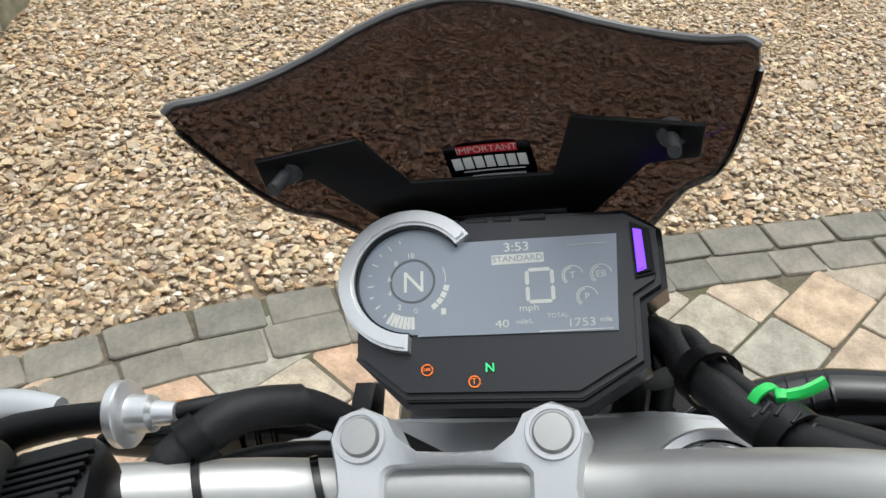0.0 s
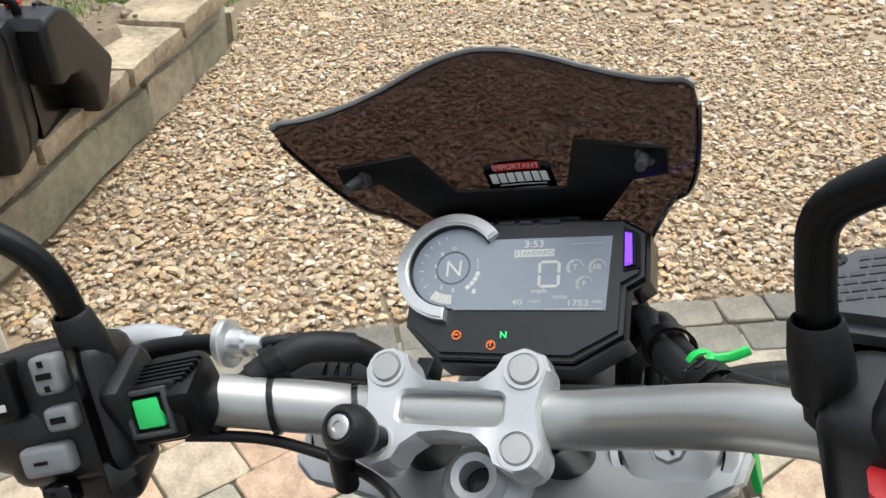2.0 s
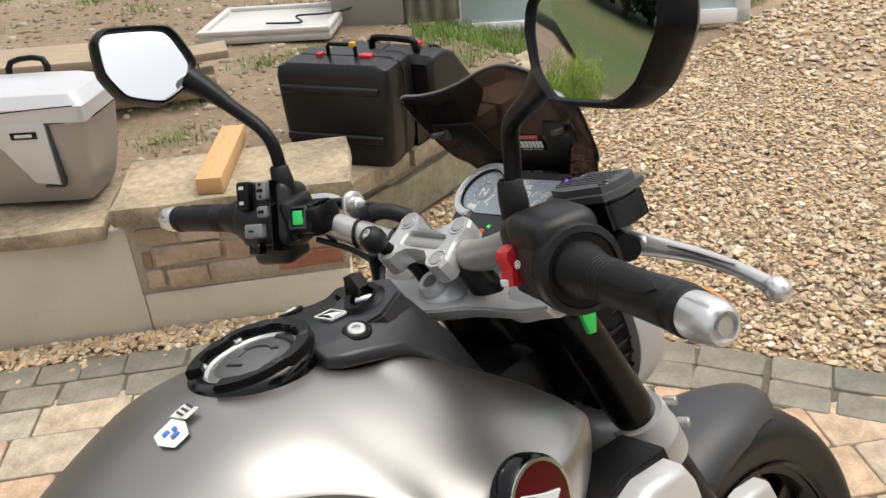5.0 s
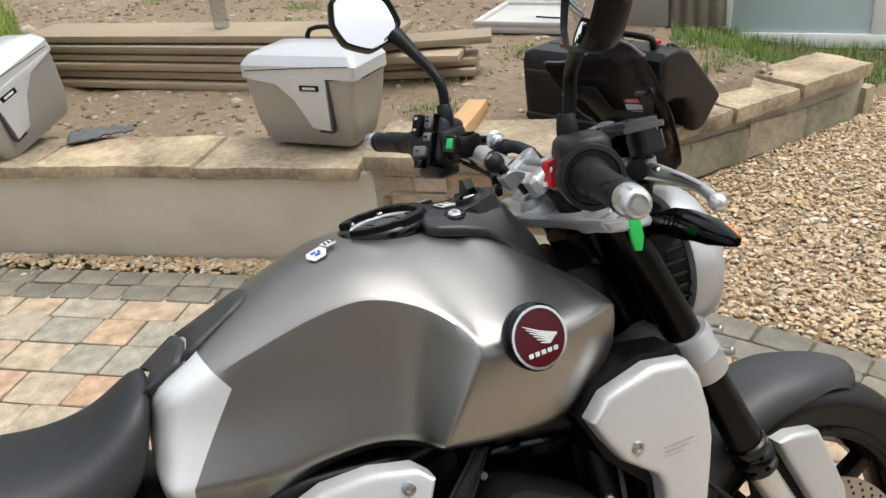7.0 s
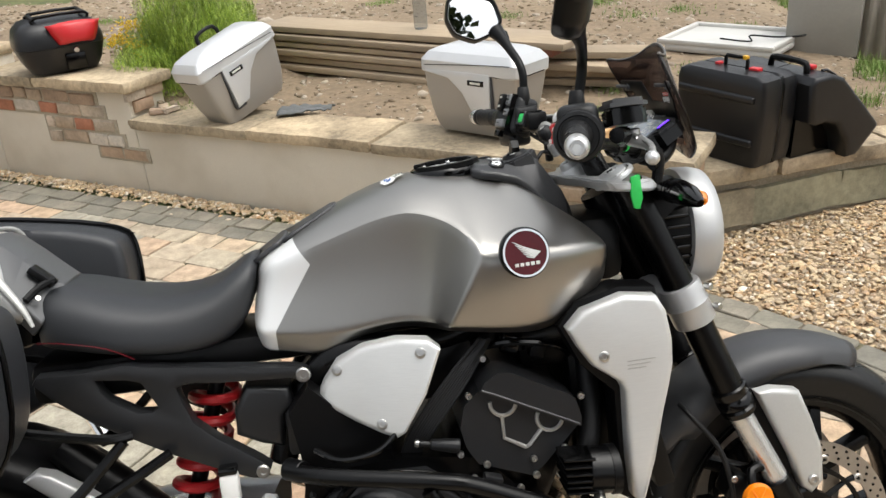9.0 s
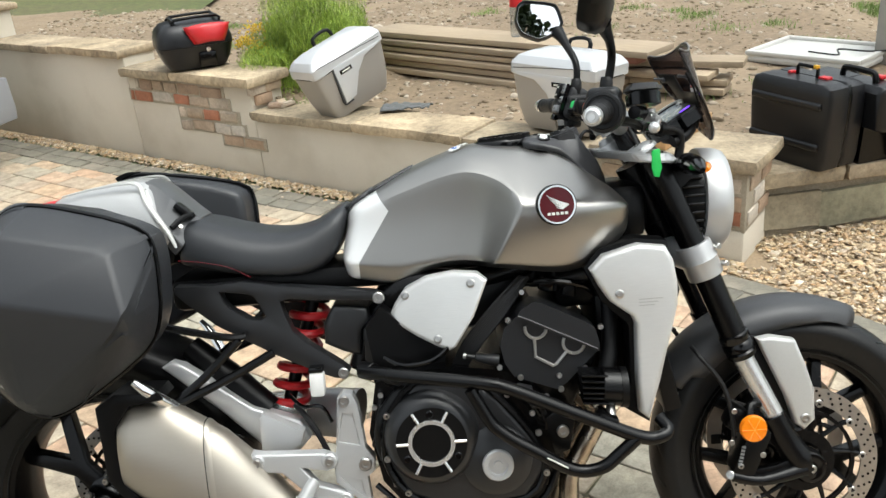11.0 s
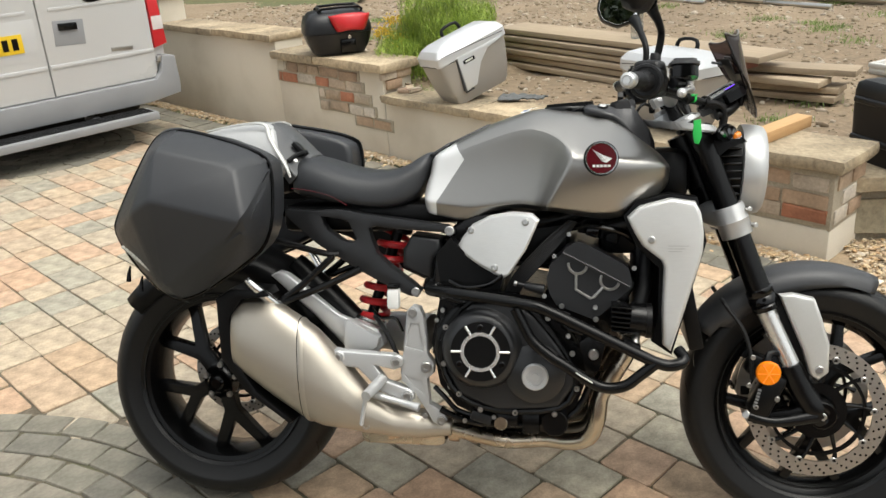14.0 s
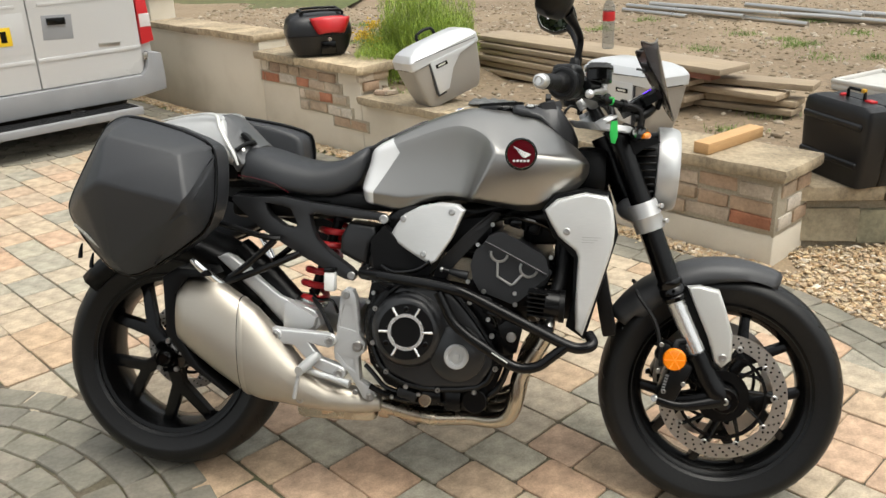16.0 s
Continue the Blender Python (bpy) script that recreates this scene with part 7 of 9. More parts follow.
for (x, y, c) in ((0.0457, 0.0521, "T"), (0.0603, 0.0519, "EB"), (0.0522, 0.0399, "P")):
    put_text("level_text", c, x, y, 0.0052)
    bpart("level_arc", slab(arc(x, y, 0.0057, 10, 230, 16) + arc(x, y, 0.0052, 230, 10, 16), 0.0012, 0.0014, 0), M["ink"], screen)
    bpart("level_arc", slab(arc(x, y, 0.0047, 100, 230, 10) + arc(x, y, 0.0041, 230, 100, 10), 0.0012, 0.0014, 0), M["ink"], screen)
lcd_line = mat("display_line", (0.11, 0.115, 0.12), 0.3)
bpart("gear_circle", slab(arc(RCX, RCY, 0.0128, 0, 359, 40) + arc(RCX, RCY, 0.0116, 359, 0, 40), 0.0012, 0.0015, 0), lcd_line, screen)
for k in range(11):
    a = radians(262 - 15.5 * k)
    r0 = 0.022 if k % 2 else 0.0235
    bpart("tick", slab([(RCX + r * math.cos(a + o), RCY + r * math.sin(a + o)) for r, o in ((r0, -0.012), (0.0255, -0.012), (0.0255, 0.012), (r0, 0.012))], 0.0012, 0.0014, 0), M["ink"], screen)
for c, x, y in (("0", -0.0388, 0.0372), ("2", -0.0478, 0.0398), ("4", -0.0532, 0.0478), ("6", -0.0535, 0.0562), ("8", -0.0497, 0.0652), ("10", -0.0415, 0.0693)):
    put_text("dial_number", c, x, y, 0.0044)
for k in range(7):
    a0, a1 = radians(237 + k * 5.2), radians(241.2 + k * 5.2)
    bpart("rev_segment", slab([(RCX + r * math.cos(a), RCY + r * math.sin(a)) for r, a in ((0.0205, a0), (0.0275, a0), (0.0275, a1), (0.0205, a1))], 0.0012, 0.0014, 0), M["ink"], screen)
for k in range(4):
    a0, a1 = radians(-56 + k * 12), radians(-46 + k * 12)
    bpart("fuel_segment", slab([(RCX + r * math.cos(a), RCY + r * math.sin(a)) for r, a in ((0.0178, a0), (0.0208, a0), (0.0208, a1), (0.0178, a1))], 0.0012, 0.0014, 0), M["ink"], screen)
bpart("fuel_arc", slab(arc(RCX, RCY, 0.0185, -6, 22, 8) + arc(RCX, RCY, 0.0181, 22, -6, 8), 0.0012, 0.0014, 0), M["ink"], screen)
bar2("fuel_symbol", -0.0248, -0.0222, 0.0345, 0.038)
bpart("violet_lamp", slab([(0.0787, 0.0508), (0.0835, 0.0525), (0.083, 0.0742), (0.0787, 0.0754)], 0.0025, 0.0046, 0.001), M["purple"], dash, "glowing violet shift light")
put_text("neutral_lamp", "N", 0.0001, 0.0044, 0.0066, "glowgreen", w=0.0016)
for x, y, c in ((-0.0331, 0.0048, "ABS"), (-0.0083, -0.0022, "T")):
    bpart("warning_lamp", slab(arc(x, y, 0.0031, 0, 350, 20) + arc(x, y, 0.0027, 350, 0, 20), 0.0002, 0.0012, 0), M["gloworange"], dash)
    put_text("warning_text", c, x, y, 0.0022 if c == "ABS" else 0.0042, "gloworange", w=0.0016)
bpart("dash_back", box((1.255, 0, 0.995), (0.05, 0.1, 0.05), 0.012, Matrix.Rotation(-0.5, 4, "Y")), M["black"], dash)
bpart("dash_mount", tube([(1.235, -0.085, 0.975), (1.262, -0.075, 0.985), (1.28, -0.06, 1.0)], 0.013, 10, 3), M["black"], dash)

# windscreen: wings swept back, a crown in the middle
HALF = [(0.0, 1.174, 0.968), (0.022, 1.1715, 0.975), (0.045, 1.1655, 0.985), (0.065, 1.159, 0.998), (0.085, 1.1545, 1.03), (0.1, 1.153, 1.055), (0.112, 1.153, 1.066), (0.121, 1.1545, 1.085), (0.129, 1.1565, 1.117), (0.1335, 1.154, 1.142)]
cols = [(-y, a, b) for y, a, b in reversed(HALF[1:])] + HALF
rings = []
for y, zt, zb in cols:
    y2 = y - 0.009
    rings.append([(1.337 - 0.225 * (z - 0.965) - 2.9 * y * y * (0.55 + 0.45 * (z - 0.965) / 0.2), y2, z) for z in [zb + (zt - zb) * k / 8 for k in range(9)]])
ws = bpart("windscreen", loft(rings, closed=False), M["smoke"], bike, "smoked tinted fly screen")
sp = ws.modifiers.new("thickness", "SOLIDIFY")
sp.thickness = 0.003
ws.visible_shadow = False
rim = bpart("screen_rim", tube([r[-1] for r in rings], 0.0022, 8, 3), M["screenedge"], ws)
bpart("screen_rim", tube([r[0] for r in rings], 0.0018, 8, 3), M["blackgloss"], ws)


def ws_at(y, z, off=0.0):
    yy = y + 0.009
    return Vector((1.337 - 0.225 * (z - 0.965) - 2.9 * yy * yy * (0.55 + 0.45 * (z - 0.965) / 0.2) - off, y, z))


brk = []
for pts in ([(-0.12, 1.112), (-0.117, 1.091), (-0.092, 1.081), (-0.06, 1.041), (-0.05, 1.008), (0.036, 1.008), (0.06, 1.053), (0.081, 1.094), (0.103, 1.095), (0.1, 1.116), (0.052, 1.111), (0.036, 1.074), (-0.042, 1.07), (-0.058, 1.11)],):
    bm = bmesh.new()
    vs = [bm.verts.new(ws_at(y, z, 0.012)) for y, z in pts]
    q = [(0, 1, 2, 13), (13, 2, 3, 12), (3, 4, 12), (12, 4, 5, 11), (11, 5, 6), (11, 6, 7, 10), (10, 7, 8, 9)]
    for f in q:
        bm.faces.new([vs[i] for i in f])
    brk.append(bm)
br = bpart("screen_bracket", brk[0], M["black"], bike, "black bent metal screen bracket", 30)
sp = br.modifiers.new("thickness", "SOLIDIFY")
sp.thickness = 0.003
sp = br.modifiers.new("soft", "BEVEL")
sp.width, sp.segments = 0.001, 2
for y in (-0.104, 0.089):
    p = ws_at(y, 1.102, 0.011)
    bpart("screen_screw", lathe([(0.0, 0.026), (0.0032, 0.026), (0.0032, 0.007), (0.0062, 0.007), (0.0072, 0.004), (0.0075, 0.0), (0, 0)], p, p + Vector((-1, 0, 0.15)), 20), M["grey"], br, "grey screw with a rubber washer")
lower = bpart("screen_base", box((1.3, -0.008, 1.02), (0.012, 0.075, 0.05), 0.004, Matrix.Rotation(0.2, 4, "Y")), M["black"], br)
for k in range(8):
    bpart("raised_mark", box((1.2885, 0.021 - 0.0078 * k, 1.034), (0.003, 0.005, 0.006), 0.001), M["blackmetal"], lower)
for k, w in ((-2, 0.007), (-1, 0.012), (0.1, 0.01), (1.4, 0.014)):
    bpart("raised_mark", box((1.289, -0.008 - 0.013 * k, 1.047), (0.003, w, 0.004), 0.001), M["grey"], lower)
# sticker on the screen
ST = -0.009
stk = bpart("warning_sticker", loft([[ws_at(-0.008 + 0.024 * k, z - 0.003 * abs(k) ** 3, 0.005) for k in (-1, -0.5, 0, 0.5, 1)] for z in (1.066 + ST, 1.09 + ST, 1.0985 + ST)], closed=False), M["blackgloss"], ws, "black warning sticker seen on the screen")
bpart("red_band", loft([[ws_at(-0.008 + 0.0165 * k, z + ST, 0.0062) for k in (-1, 0, 1)] for z in (1.0905, 1.0965)], closed=False), M["red"], stk)
ob = text("warning_word", "IMPORTANT", 0.006, Matrix(((0, 0, -1, 0), (-1, 0, 0, 0), (0, 1, 0, 0), (0, 0, 0, 1))), M["white"], None, depth=0.0001)
for v in ob.data.vertices:
    p = ws_at(v.co.y - 0.008, 1.0935 + ST + v.co.z, 0.0068)
    v.co = p
    v.co.y += 0.075 * (v.co.z - 0.68)
ob.parent = stk
for k in range(7):
    bpart("print_bar", loft([[ws_at(-0.008 + 0.006 * (k - 3) + o, z + ST, 0.0065) for o in (-0.0025, 0.0025)] for z in (1.08, 1.0885)], closed=False), M["white"], stk)
for k in range(2):
    bpart("print_line", loft([[ws_at(-0.008 + o, z + ST, 0.0065) for o in (-0.018, 0.0, 0.016 - 0.004 * k)] for z in (1.0775 - 0.005 * k, 1.0785 - 0.0035 * k)], closed=False), M["white"], stk)


# mirrors
def mirror(poly, normal, neck, stalk, base, label, tilt=(0, 0, 0)):
    nn = Vector(normal).normalized()
    P = [Vector(p) for p in poly]
    c = sum(P, Vector()) / len(P)
    loop = P
    for k in range(3):
        nxt = []
        for a, b in zip(loop, loop[1:] + loop[:1]):
            f = 0.13 if k == 0 else 0.25
            nxt += [a.lerp(b, f), a.lerp(b, 1 - f)]
        loop = nxt
    rings = []
    for k, w in ((0.885, 0.0), (0.89, 0.0095), (0.925, 0.013), (0.975, 0.011), (1.01, 0.002), (1.0, -0.01), (0.85, -0.022), (0.4, -0.03)):
        rings.append([c + (p - c) * k + nn * w for p in loop])
    sh = bpart("mirror_shell", loft(rings, caps=True), M["black"], bike, label)
    # convex glass, about 1.6 m of radius
    best = Vector(np.linalg.svd(np.array([p - c for p in loop]))[2][2])
    flat_loop = [p - best * (p - c).dot(best) for p in loop]
    far = max((p - c).length for p in flat_loop)
    rings = [[c + (p - c) * k + nn * (0.0036 + 0.0025 * bool(any(tilt)) - Vector(tilt).dot((p - c) * k) + (far ** 2 - ((p - c).length * k) ** 2) * 0.308) for p in flat_loop] for k in [0.895 * (1 - j / 45) for j in range(45)]]
    bm = loft(rings, caps=False)
    bm.verts.ensure_lookup_table()
    bm.faces.new(bm.verts[-len(loop):])
    g = bpart("mirror_glass", bm, M["mirror"], sh, "silvered mirror glass", 180)
    bpart("mirror_stalk", tube(stalk, [0.008] * (len(stalk) - 3) + [0.009, 0.012, 0.017], 14, 6), M["black"], sh)
    bpart("stalk_boot", lathe([(0.0115, 0.0), (0.013, 0.002), (0.0128, 0.02), (0.011, 0.035), (0.0095, 0.037), (0.0085, 0.036)], base[0], base[1], 24), M["grip"], sh)
    bpart("stalk_nut", cyl(Vector(base[0]) - (Vector(base[1]) - Vector(base[0])).normalized() * 0.014, base[0], 0.0095, seg=6), M["black"], sh)
    return sh


mirror([(1.074, -0.291, 1.254), (1.069, -0.287, 1.236), (1.058, -0.294, 1.208), (1.043, -0.319, 1.187), (1.019, -0.393, 1.188), (1.014, -0.420, 1.201), (1.017, -0.443, 1.233), (1.024, -0.445, 1.257), (1.048, -0.390, 1.275), (1.069, -0.331, 1.280)], (-0.9185, 0.268, 0.291), None,
       [(1.088, -0.193, 1.09), (1.098, -0.195, 1.13), (1.1, -0.203, 1.158), (1.09, -0.24, 1.18), (1.078, -0.27, 1.195), (1.068, -0.298, 1.21)], ((1.086, -0.193, 1.077), (1.09, -0.193, 1.115)), "black mirror on a bent stalk", (-0.0034, -0.0267, 0.0142))
mirror([(0.973, 0.298, 1.310), (0.989, 0.301, 1.321), (1.072, 0.302, 1.307), (1.085, 0.292, 1.256), (1.060, 0.286, 1.231), (1.020, 0.282, 1.218), (0.977, 0.284, 1.237), (0.964, 0.290, 1.271)], (0.044, -0.981, 0.189), None,
       [(1.089, 0.19, 1.1), (1.093, 0.19, 1.14), (1.09, 0.2, 1.168), (1.08, 0.235, 1.2), (1.074, 0.258, 1.22), (1.066, 0.28, 1.238)], ((1.088, 0.19, 1.085), (1.09, 0.19, 1.12)), "folded black mirror on a bent stalk")

# right controls
sw = bpart("right_switch_housing", lathe([(0.014, -0.03), (0.034, -0.028), (0.037, -0.02), (0.038, 0.0), (0.038, 0.017), (0.0362, 0.0215), (0.031, 0.023), (0.0295, 0.0205), (0.014, 0.02)], (1.07, -0.256, 1.05), (1.036, -0.348, 1.05), 32), M["housing"], bike, "black throttle housing with a red switch")
bpart("housing_neck", box((1.082, -0.217, 1.052), (0.056, 0.05, 0.07), 0.014, Matrix.Rotation(-0.33, 4, "Z"), 3), M["housing"], sw)
bpart("housing_wedge", box((1.074, -0.243, 1.07), (0.06, 0.062, 0.05), 0.013, Matrix.Rotation(-0.33, 4, "Z"), 3), M["housing"], sw)
kill = bpart("kill_switch", loft([[Vector((x, -0.212 + 0.0078 * a - 0.0035 * abs(b) * a, 1.053 + 0.78 * (z - 1.052))) + Vector((-0.006 * b, 0.0018 * b, 0)) for a, b in ((1, -1), (1, 0.5), (0.7, 1), (-0.7, 1), (-1, 0.5), (-1, -1))] for x, z in ((1.056, 1.073), (1.047, 1.071), (1.044, 1.064), (1.047, 1.052), (1.044, 1.042), (1.043, 1.034), (1.05, 1.031))]), M["red"], sw, "red engine stop switch")
bpart("switch_print", box((1.037, -0.211, 1.0425), (0.0025, 0.007, 0.006), 0.0008, Matrix.Rotation(0.3, 4, "Z")), M["white"], kill)
SYM = Matrix.Translation((1.0365, -0.2335, 1.0615)) @ frame_to(Vector(), Vector((-0.85, 0.1, 0.42))).to_3x3().to_4x4() @ Matrix.Rotation(0.8, 4, "Z") @ Matrix.Scale(0.8, 4)
for j, bmq in enumerate((lathe([(0.0034, 0), (0.0042, 0), (0.0042, 0.0006), (0.0034, 0.0006)], (0, 0, 0), (0, 0, 1), 16, closed=True), join(box((0, 0, 0.0003), (0.0008, 0.0075, 0.0006), 0), box((0, 0, 0.0003), (0.0075, 0.0008, 0.0006), 0)))):
    bmq.transform(SYM)
    bpart("stop_symbol", bmq, M["white"], sw)
bpart("housing_seam", lathe([(0.036, -0.0008), (0.0383, -0.0008), (0.0383, 0.0008), (0.036, 0.0008)], (1.0665, -0.2655, 1.05), (1.036, -0.348, 1.05), 32, closed=True), M["blackgloss"], sw)
for z in (1.085, 1.03):
    bolt((1.093, -0.197, z), (-0.8, 0.3, 0.4), 0.006, sw, 0.004, "blackgloss")
rcap = Vector((1.147, -0.23, 1.081))
RM = Matrix.Translation(rcap) @ Matrix.Rotation(-0.12, 4, "X")
res_out = [(-0.03, -0.036), (-0.012, -0.045), (0.018, -0.042), (0.03, -0.028), (0.032, 0.02), (0.022, 0.036), (-0.004, 0.04), (-0.024, 0.034), (-0.034, 0.01)]
reservoir = bpart("fluid_reservoir", slab([(x * 0.9, y * 0.9) for x, y in res_out], -0.026, 0.0, 0.004, RM), M["blackgloss"], bike, "black brake fluid reservoir")
lid = bpart("reservoir_lid", slab(res_out, 0.0, 0.012, 0.006, RM), mat("worn_grey_lid", (0.06, 0.061, 0.064), 0.42, spot=(0.05, 0.051, 0.053), grain=400, bump=0.1), reservoir)
rw = random.Random(3)
lines = []
for k in range(6):
    u, v = -0.013 + 0.006 * k, -0.026 + 0.004 * (k % 2)
    while v < (0.03 if k < 4 else 0.016):
        w = rw.uniform(0.003, 0.008)
        lines.append(slab([(u, v), (u + 0.003, v), (u + 0.003, v + w), (u, v + w)], 0.011, 0.0126, 0, RM))
        v += w + 0.0014
bpart("raised_print", join(*lines), M["grey"], lid)
for x, y in ((-0.016, -0.03), (0.02, 0.027)):
    bolt(RM @ Vector((x, y, 0.0108)), (0, 0, 1), 0.0055, lid, 0.0025, "blackgloss")
bpart("master_cylinder", join(tube([(1.155, -0.19, 1.03), (1.145, -0.235, 1.04), (1.12, -0.275, 1.045)], [0.011, 0.014, 0.012], 12, 4), box((1.1, -0.2, 1.045), (0.035, 0.022, 0.034), 0.006)), M["blackmetal"], reservoir)
lev = bpart("brake_lever", tube([(1.153, -0.245, 1.035), (1.157, -0.28, 1.03), (1.152, -0.32, 1.028), (1.14, -0.36, 1.026), (1.128, -0.392, 1.022)], [0.0125, 0.009, 0.0068, 0.0062, 0.0065], 14, 5, flat=0.65), M["alu"], bike, "polished alloy brake lever")
bpart("lever_groove", tube([(1.152, -0.29, 1.035), (1.147, -0.32, 1.0335), (1.137, -0.36, 1.0315)], [0.001, 0.0022, 0.001], 8, 4), M["bolt"], lev)
bpart("lever_ball", lathe([(0, -0.011), (0.006, -0.009), (0.0095, -0.003), (0.0098, 0.003), (0.006, 0.009), (0, 0.011)], (1.126, -0.397, 1.021), (1.12, -0.42, 1.019), 20), M["alu"], lev)
bpart("lever_adjuster", join(cyl((1.158, -0.243, 1.028), (1.158, -0.243, 1.05), 0.0085), cyl((1.163, -0.262, 1.034), (1.15, -0.262, 1.034), 0.007)), M["bolt"], lev)
# left controls
sl = bpart("left_switch_housing", lathe([(0.014, -0.028), (0.026, -0.026), (0.031, -0.015), (0.032, 0.01), (0.028, 0.024), (0.014, 0.027)], (1.07, 0.236, 1.057), (1.045, 0.323, 1.06), 28), M["housing"], bike, "black left switch cluster")
LT = Matrix.Rotation(0.3, 4, "Z") @ Matrix.Rotation(0.4, 4, "Y")
bpart("housing_body", join(box((1.076, 0.214, 1.064), (0.05, 0.078, 0.08), 0.013, LT, 3), box((1.068, 0.212, 1.026), (0.046, 0.06, 0.036), 0.01, Matrix.Rotation(0.3, 4, "Z"), 3), box((1.088, 0.176, 1.06), (0.05, 0.016, 0.05), 0.008, Matrix.Rotation(0.3, 4, "Z"))), M["housing"], sl)
bpart("body_seam", box((1.0755, 0.184, 1.064), (0.052, 0.0015, 0.082), 0.0, LT), M["blackgloss"], sl)
BUT = Matrix.Translation((1.076, 0.214, 1.064)) @ LT
for u, v, w, h, nm, mt in ((-0.012, 0.026, 0.017, 0.022, "switch_button", "button"), (-0.012, 0.001, 0.018, 0.014, "switch_button", "button"), (0.004, -0.021, 0.03, 0.017, "horn_button", "button"), (0.019, 0.022, 0.02, 0.034, "dip_switch", "black"), (0.004, -0.042, 0.018, 0.014, "indicator_switch", "blackgloss")):
    bpart(nm, box((0, 0, 0), (0.014, w, h), 0.0035, BUT @ Matrix.Translation((-0.027, u, v)), 3), M[mt], sl)
for v in (0.013, 0.031):
    bpart("switch_mark", box((0, 0, 0), (0.001, 0.007, 0.004), 0, BUT @ Matrix.Translation((-0.0343, 0.019, v))), M["ink"], sl)
for v, w in ((0.026, 0.009), (0.033, 0.003), (0.019, 0.003), (0.001, 0.009)):
    bpart("button_mark", box((0, 0, 0), (0.001, w, 0.0035), 0, BUT @ Matrix.Translation((-0.0343, -0.012, v))), M["black"], sl)
bpart("button_mark", box((0, 0, 0), (0.001, 0.008, 0.002), 0, BUT @ Matrix.Translation((-0.0343, 0.006, -0.021))), M["black"], sl)
mb = bpart("mirror_boss", join(tube([(1.095, 0.205, 1.045), (1.092, 0.195, 1.07), (1.088, 0.19, 1.085)], [0.016, 0.014, 0.011], 14, 3), box((1.085, 0.195, 1.04), (0.034, 0.03, 0.03), 0.007)), M["black"], bike)
bolt((1.07, 0.19, 1.05), (-1, 0, 0.2), 0.0065, mb, 0.004, "blackgloss")
heat = bpart("heater_switch", join(box((1.096, 0.155, 1.056), (0.045, 0.042, 0.036), 0.008, Matrix.Rotation(0.3, 4, "Z")), box((1.079, 0.155, 1.06), (0.012, 0.034, 0.034), 0.004, Matrix.Rotation(0.3, 4, "Z") @ Matrix.Rotation(0.45, 4, "Y"))), M["black"], bike, "accessory switch with a lit green button")
GM = Matrix.Translation((1.0735, 0.155, 1.064)) @ Matrix.Rotation(0.3, 4, "Z") @ Matrix.Rotation(0.45, 4, "Y")
bpart("green_button", box((0, 0, 0), (0.005, 0.016, 0.017), 0.0015, GM), M["glowswitch"], heat, "glowing green rocker button")
bpart("button_frame", join(*[box((0, 0, 0), s, 0.001, GM @ Matrix.Translation(t)) for s, t in (((0.006, 0.026, 0.003), (0, 0, 0.012)), ((0.006, 0.026, 0.003), (0, 0, -0.012)), ((0.006, 0.003, 0.026), (0, 0.0115, 0)), ((0.006, 0.003, 0.026), (0, -0.0115, 0)))]), M["grey"], heat)
for k in range(6):
    bpart("switch_rib", box((1.093 + 0.004 * k - 0.008, 0.155, 1.0745), (0.0022, 0.036, 0.003), 0.0006, Matrix.Rotation(0.3, 4, "Z")), M["black"], heat)
# clutch perch, adjuster, lever
perch = bpart("clutch_perch", tube([(1.1, 0.2, 1.045), (1.135, 0.215, 1.05), (1.145, 0.19, 1.052), (1.148, 0.16, 1.053)], [0.0115, 0.0095, 0.008, 0.007], 12, 4), M["black"], bike)
aw = Vector((1.149, 0.153, 1.053))
ad = Vector((0.02, -1, -0.03)).normalized()
prof = [(0.0, 0.0), (0.0145, 0.0)]
bpart("adjuster_wheel", lathe([(0, -0.003), (0.0145, -0.003), (0.0155, -0.002), (0.0155, 0.002), (0.0145, 0.003), (0.009, 0.004), (0.0085, 0.014), (0.006, 0.016), (0.005, 0.026), (0, 0.026)], aw, aw + ad, 48), M["alu"], perch, "knurled silver cable adjuster")
bpart("clutch_lever", tube([(1.152, 0.19, 1.05), (1.155, 0.225, 1.052), (1.145, 0.285, 1.05), (1.13, 0.35, 1.046), (1.11, 0.41, 1.044)], [0.009, 0.0105, 0.0085, 0.0075, 0.008], 12, 5, flat=0.7), M["alu"], bike, "polished alloy clutch lever")
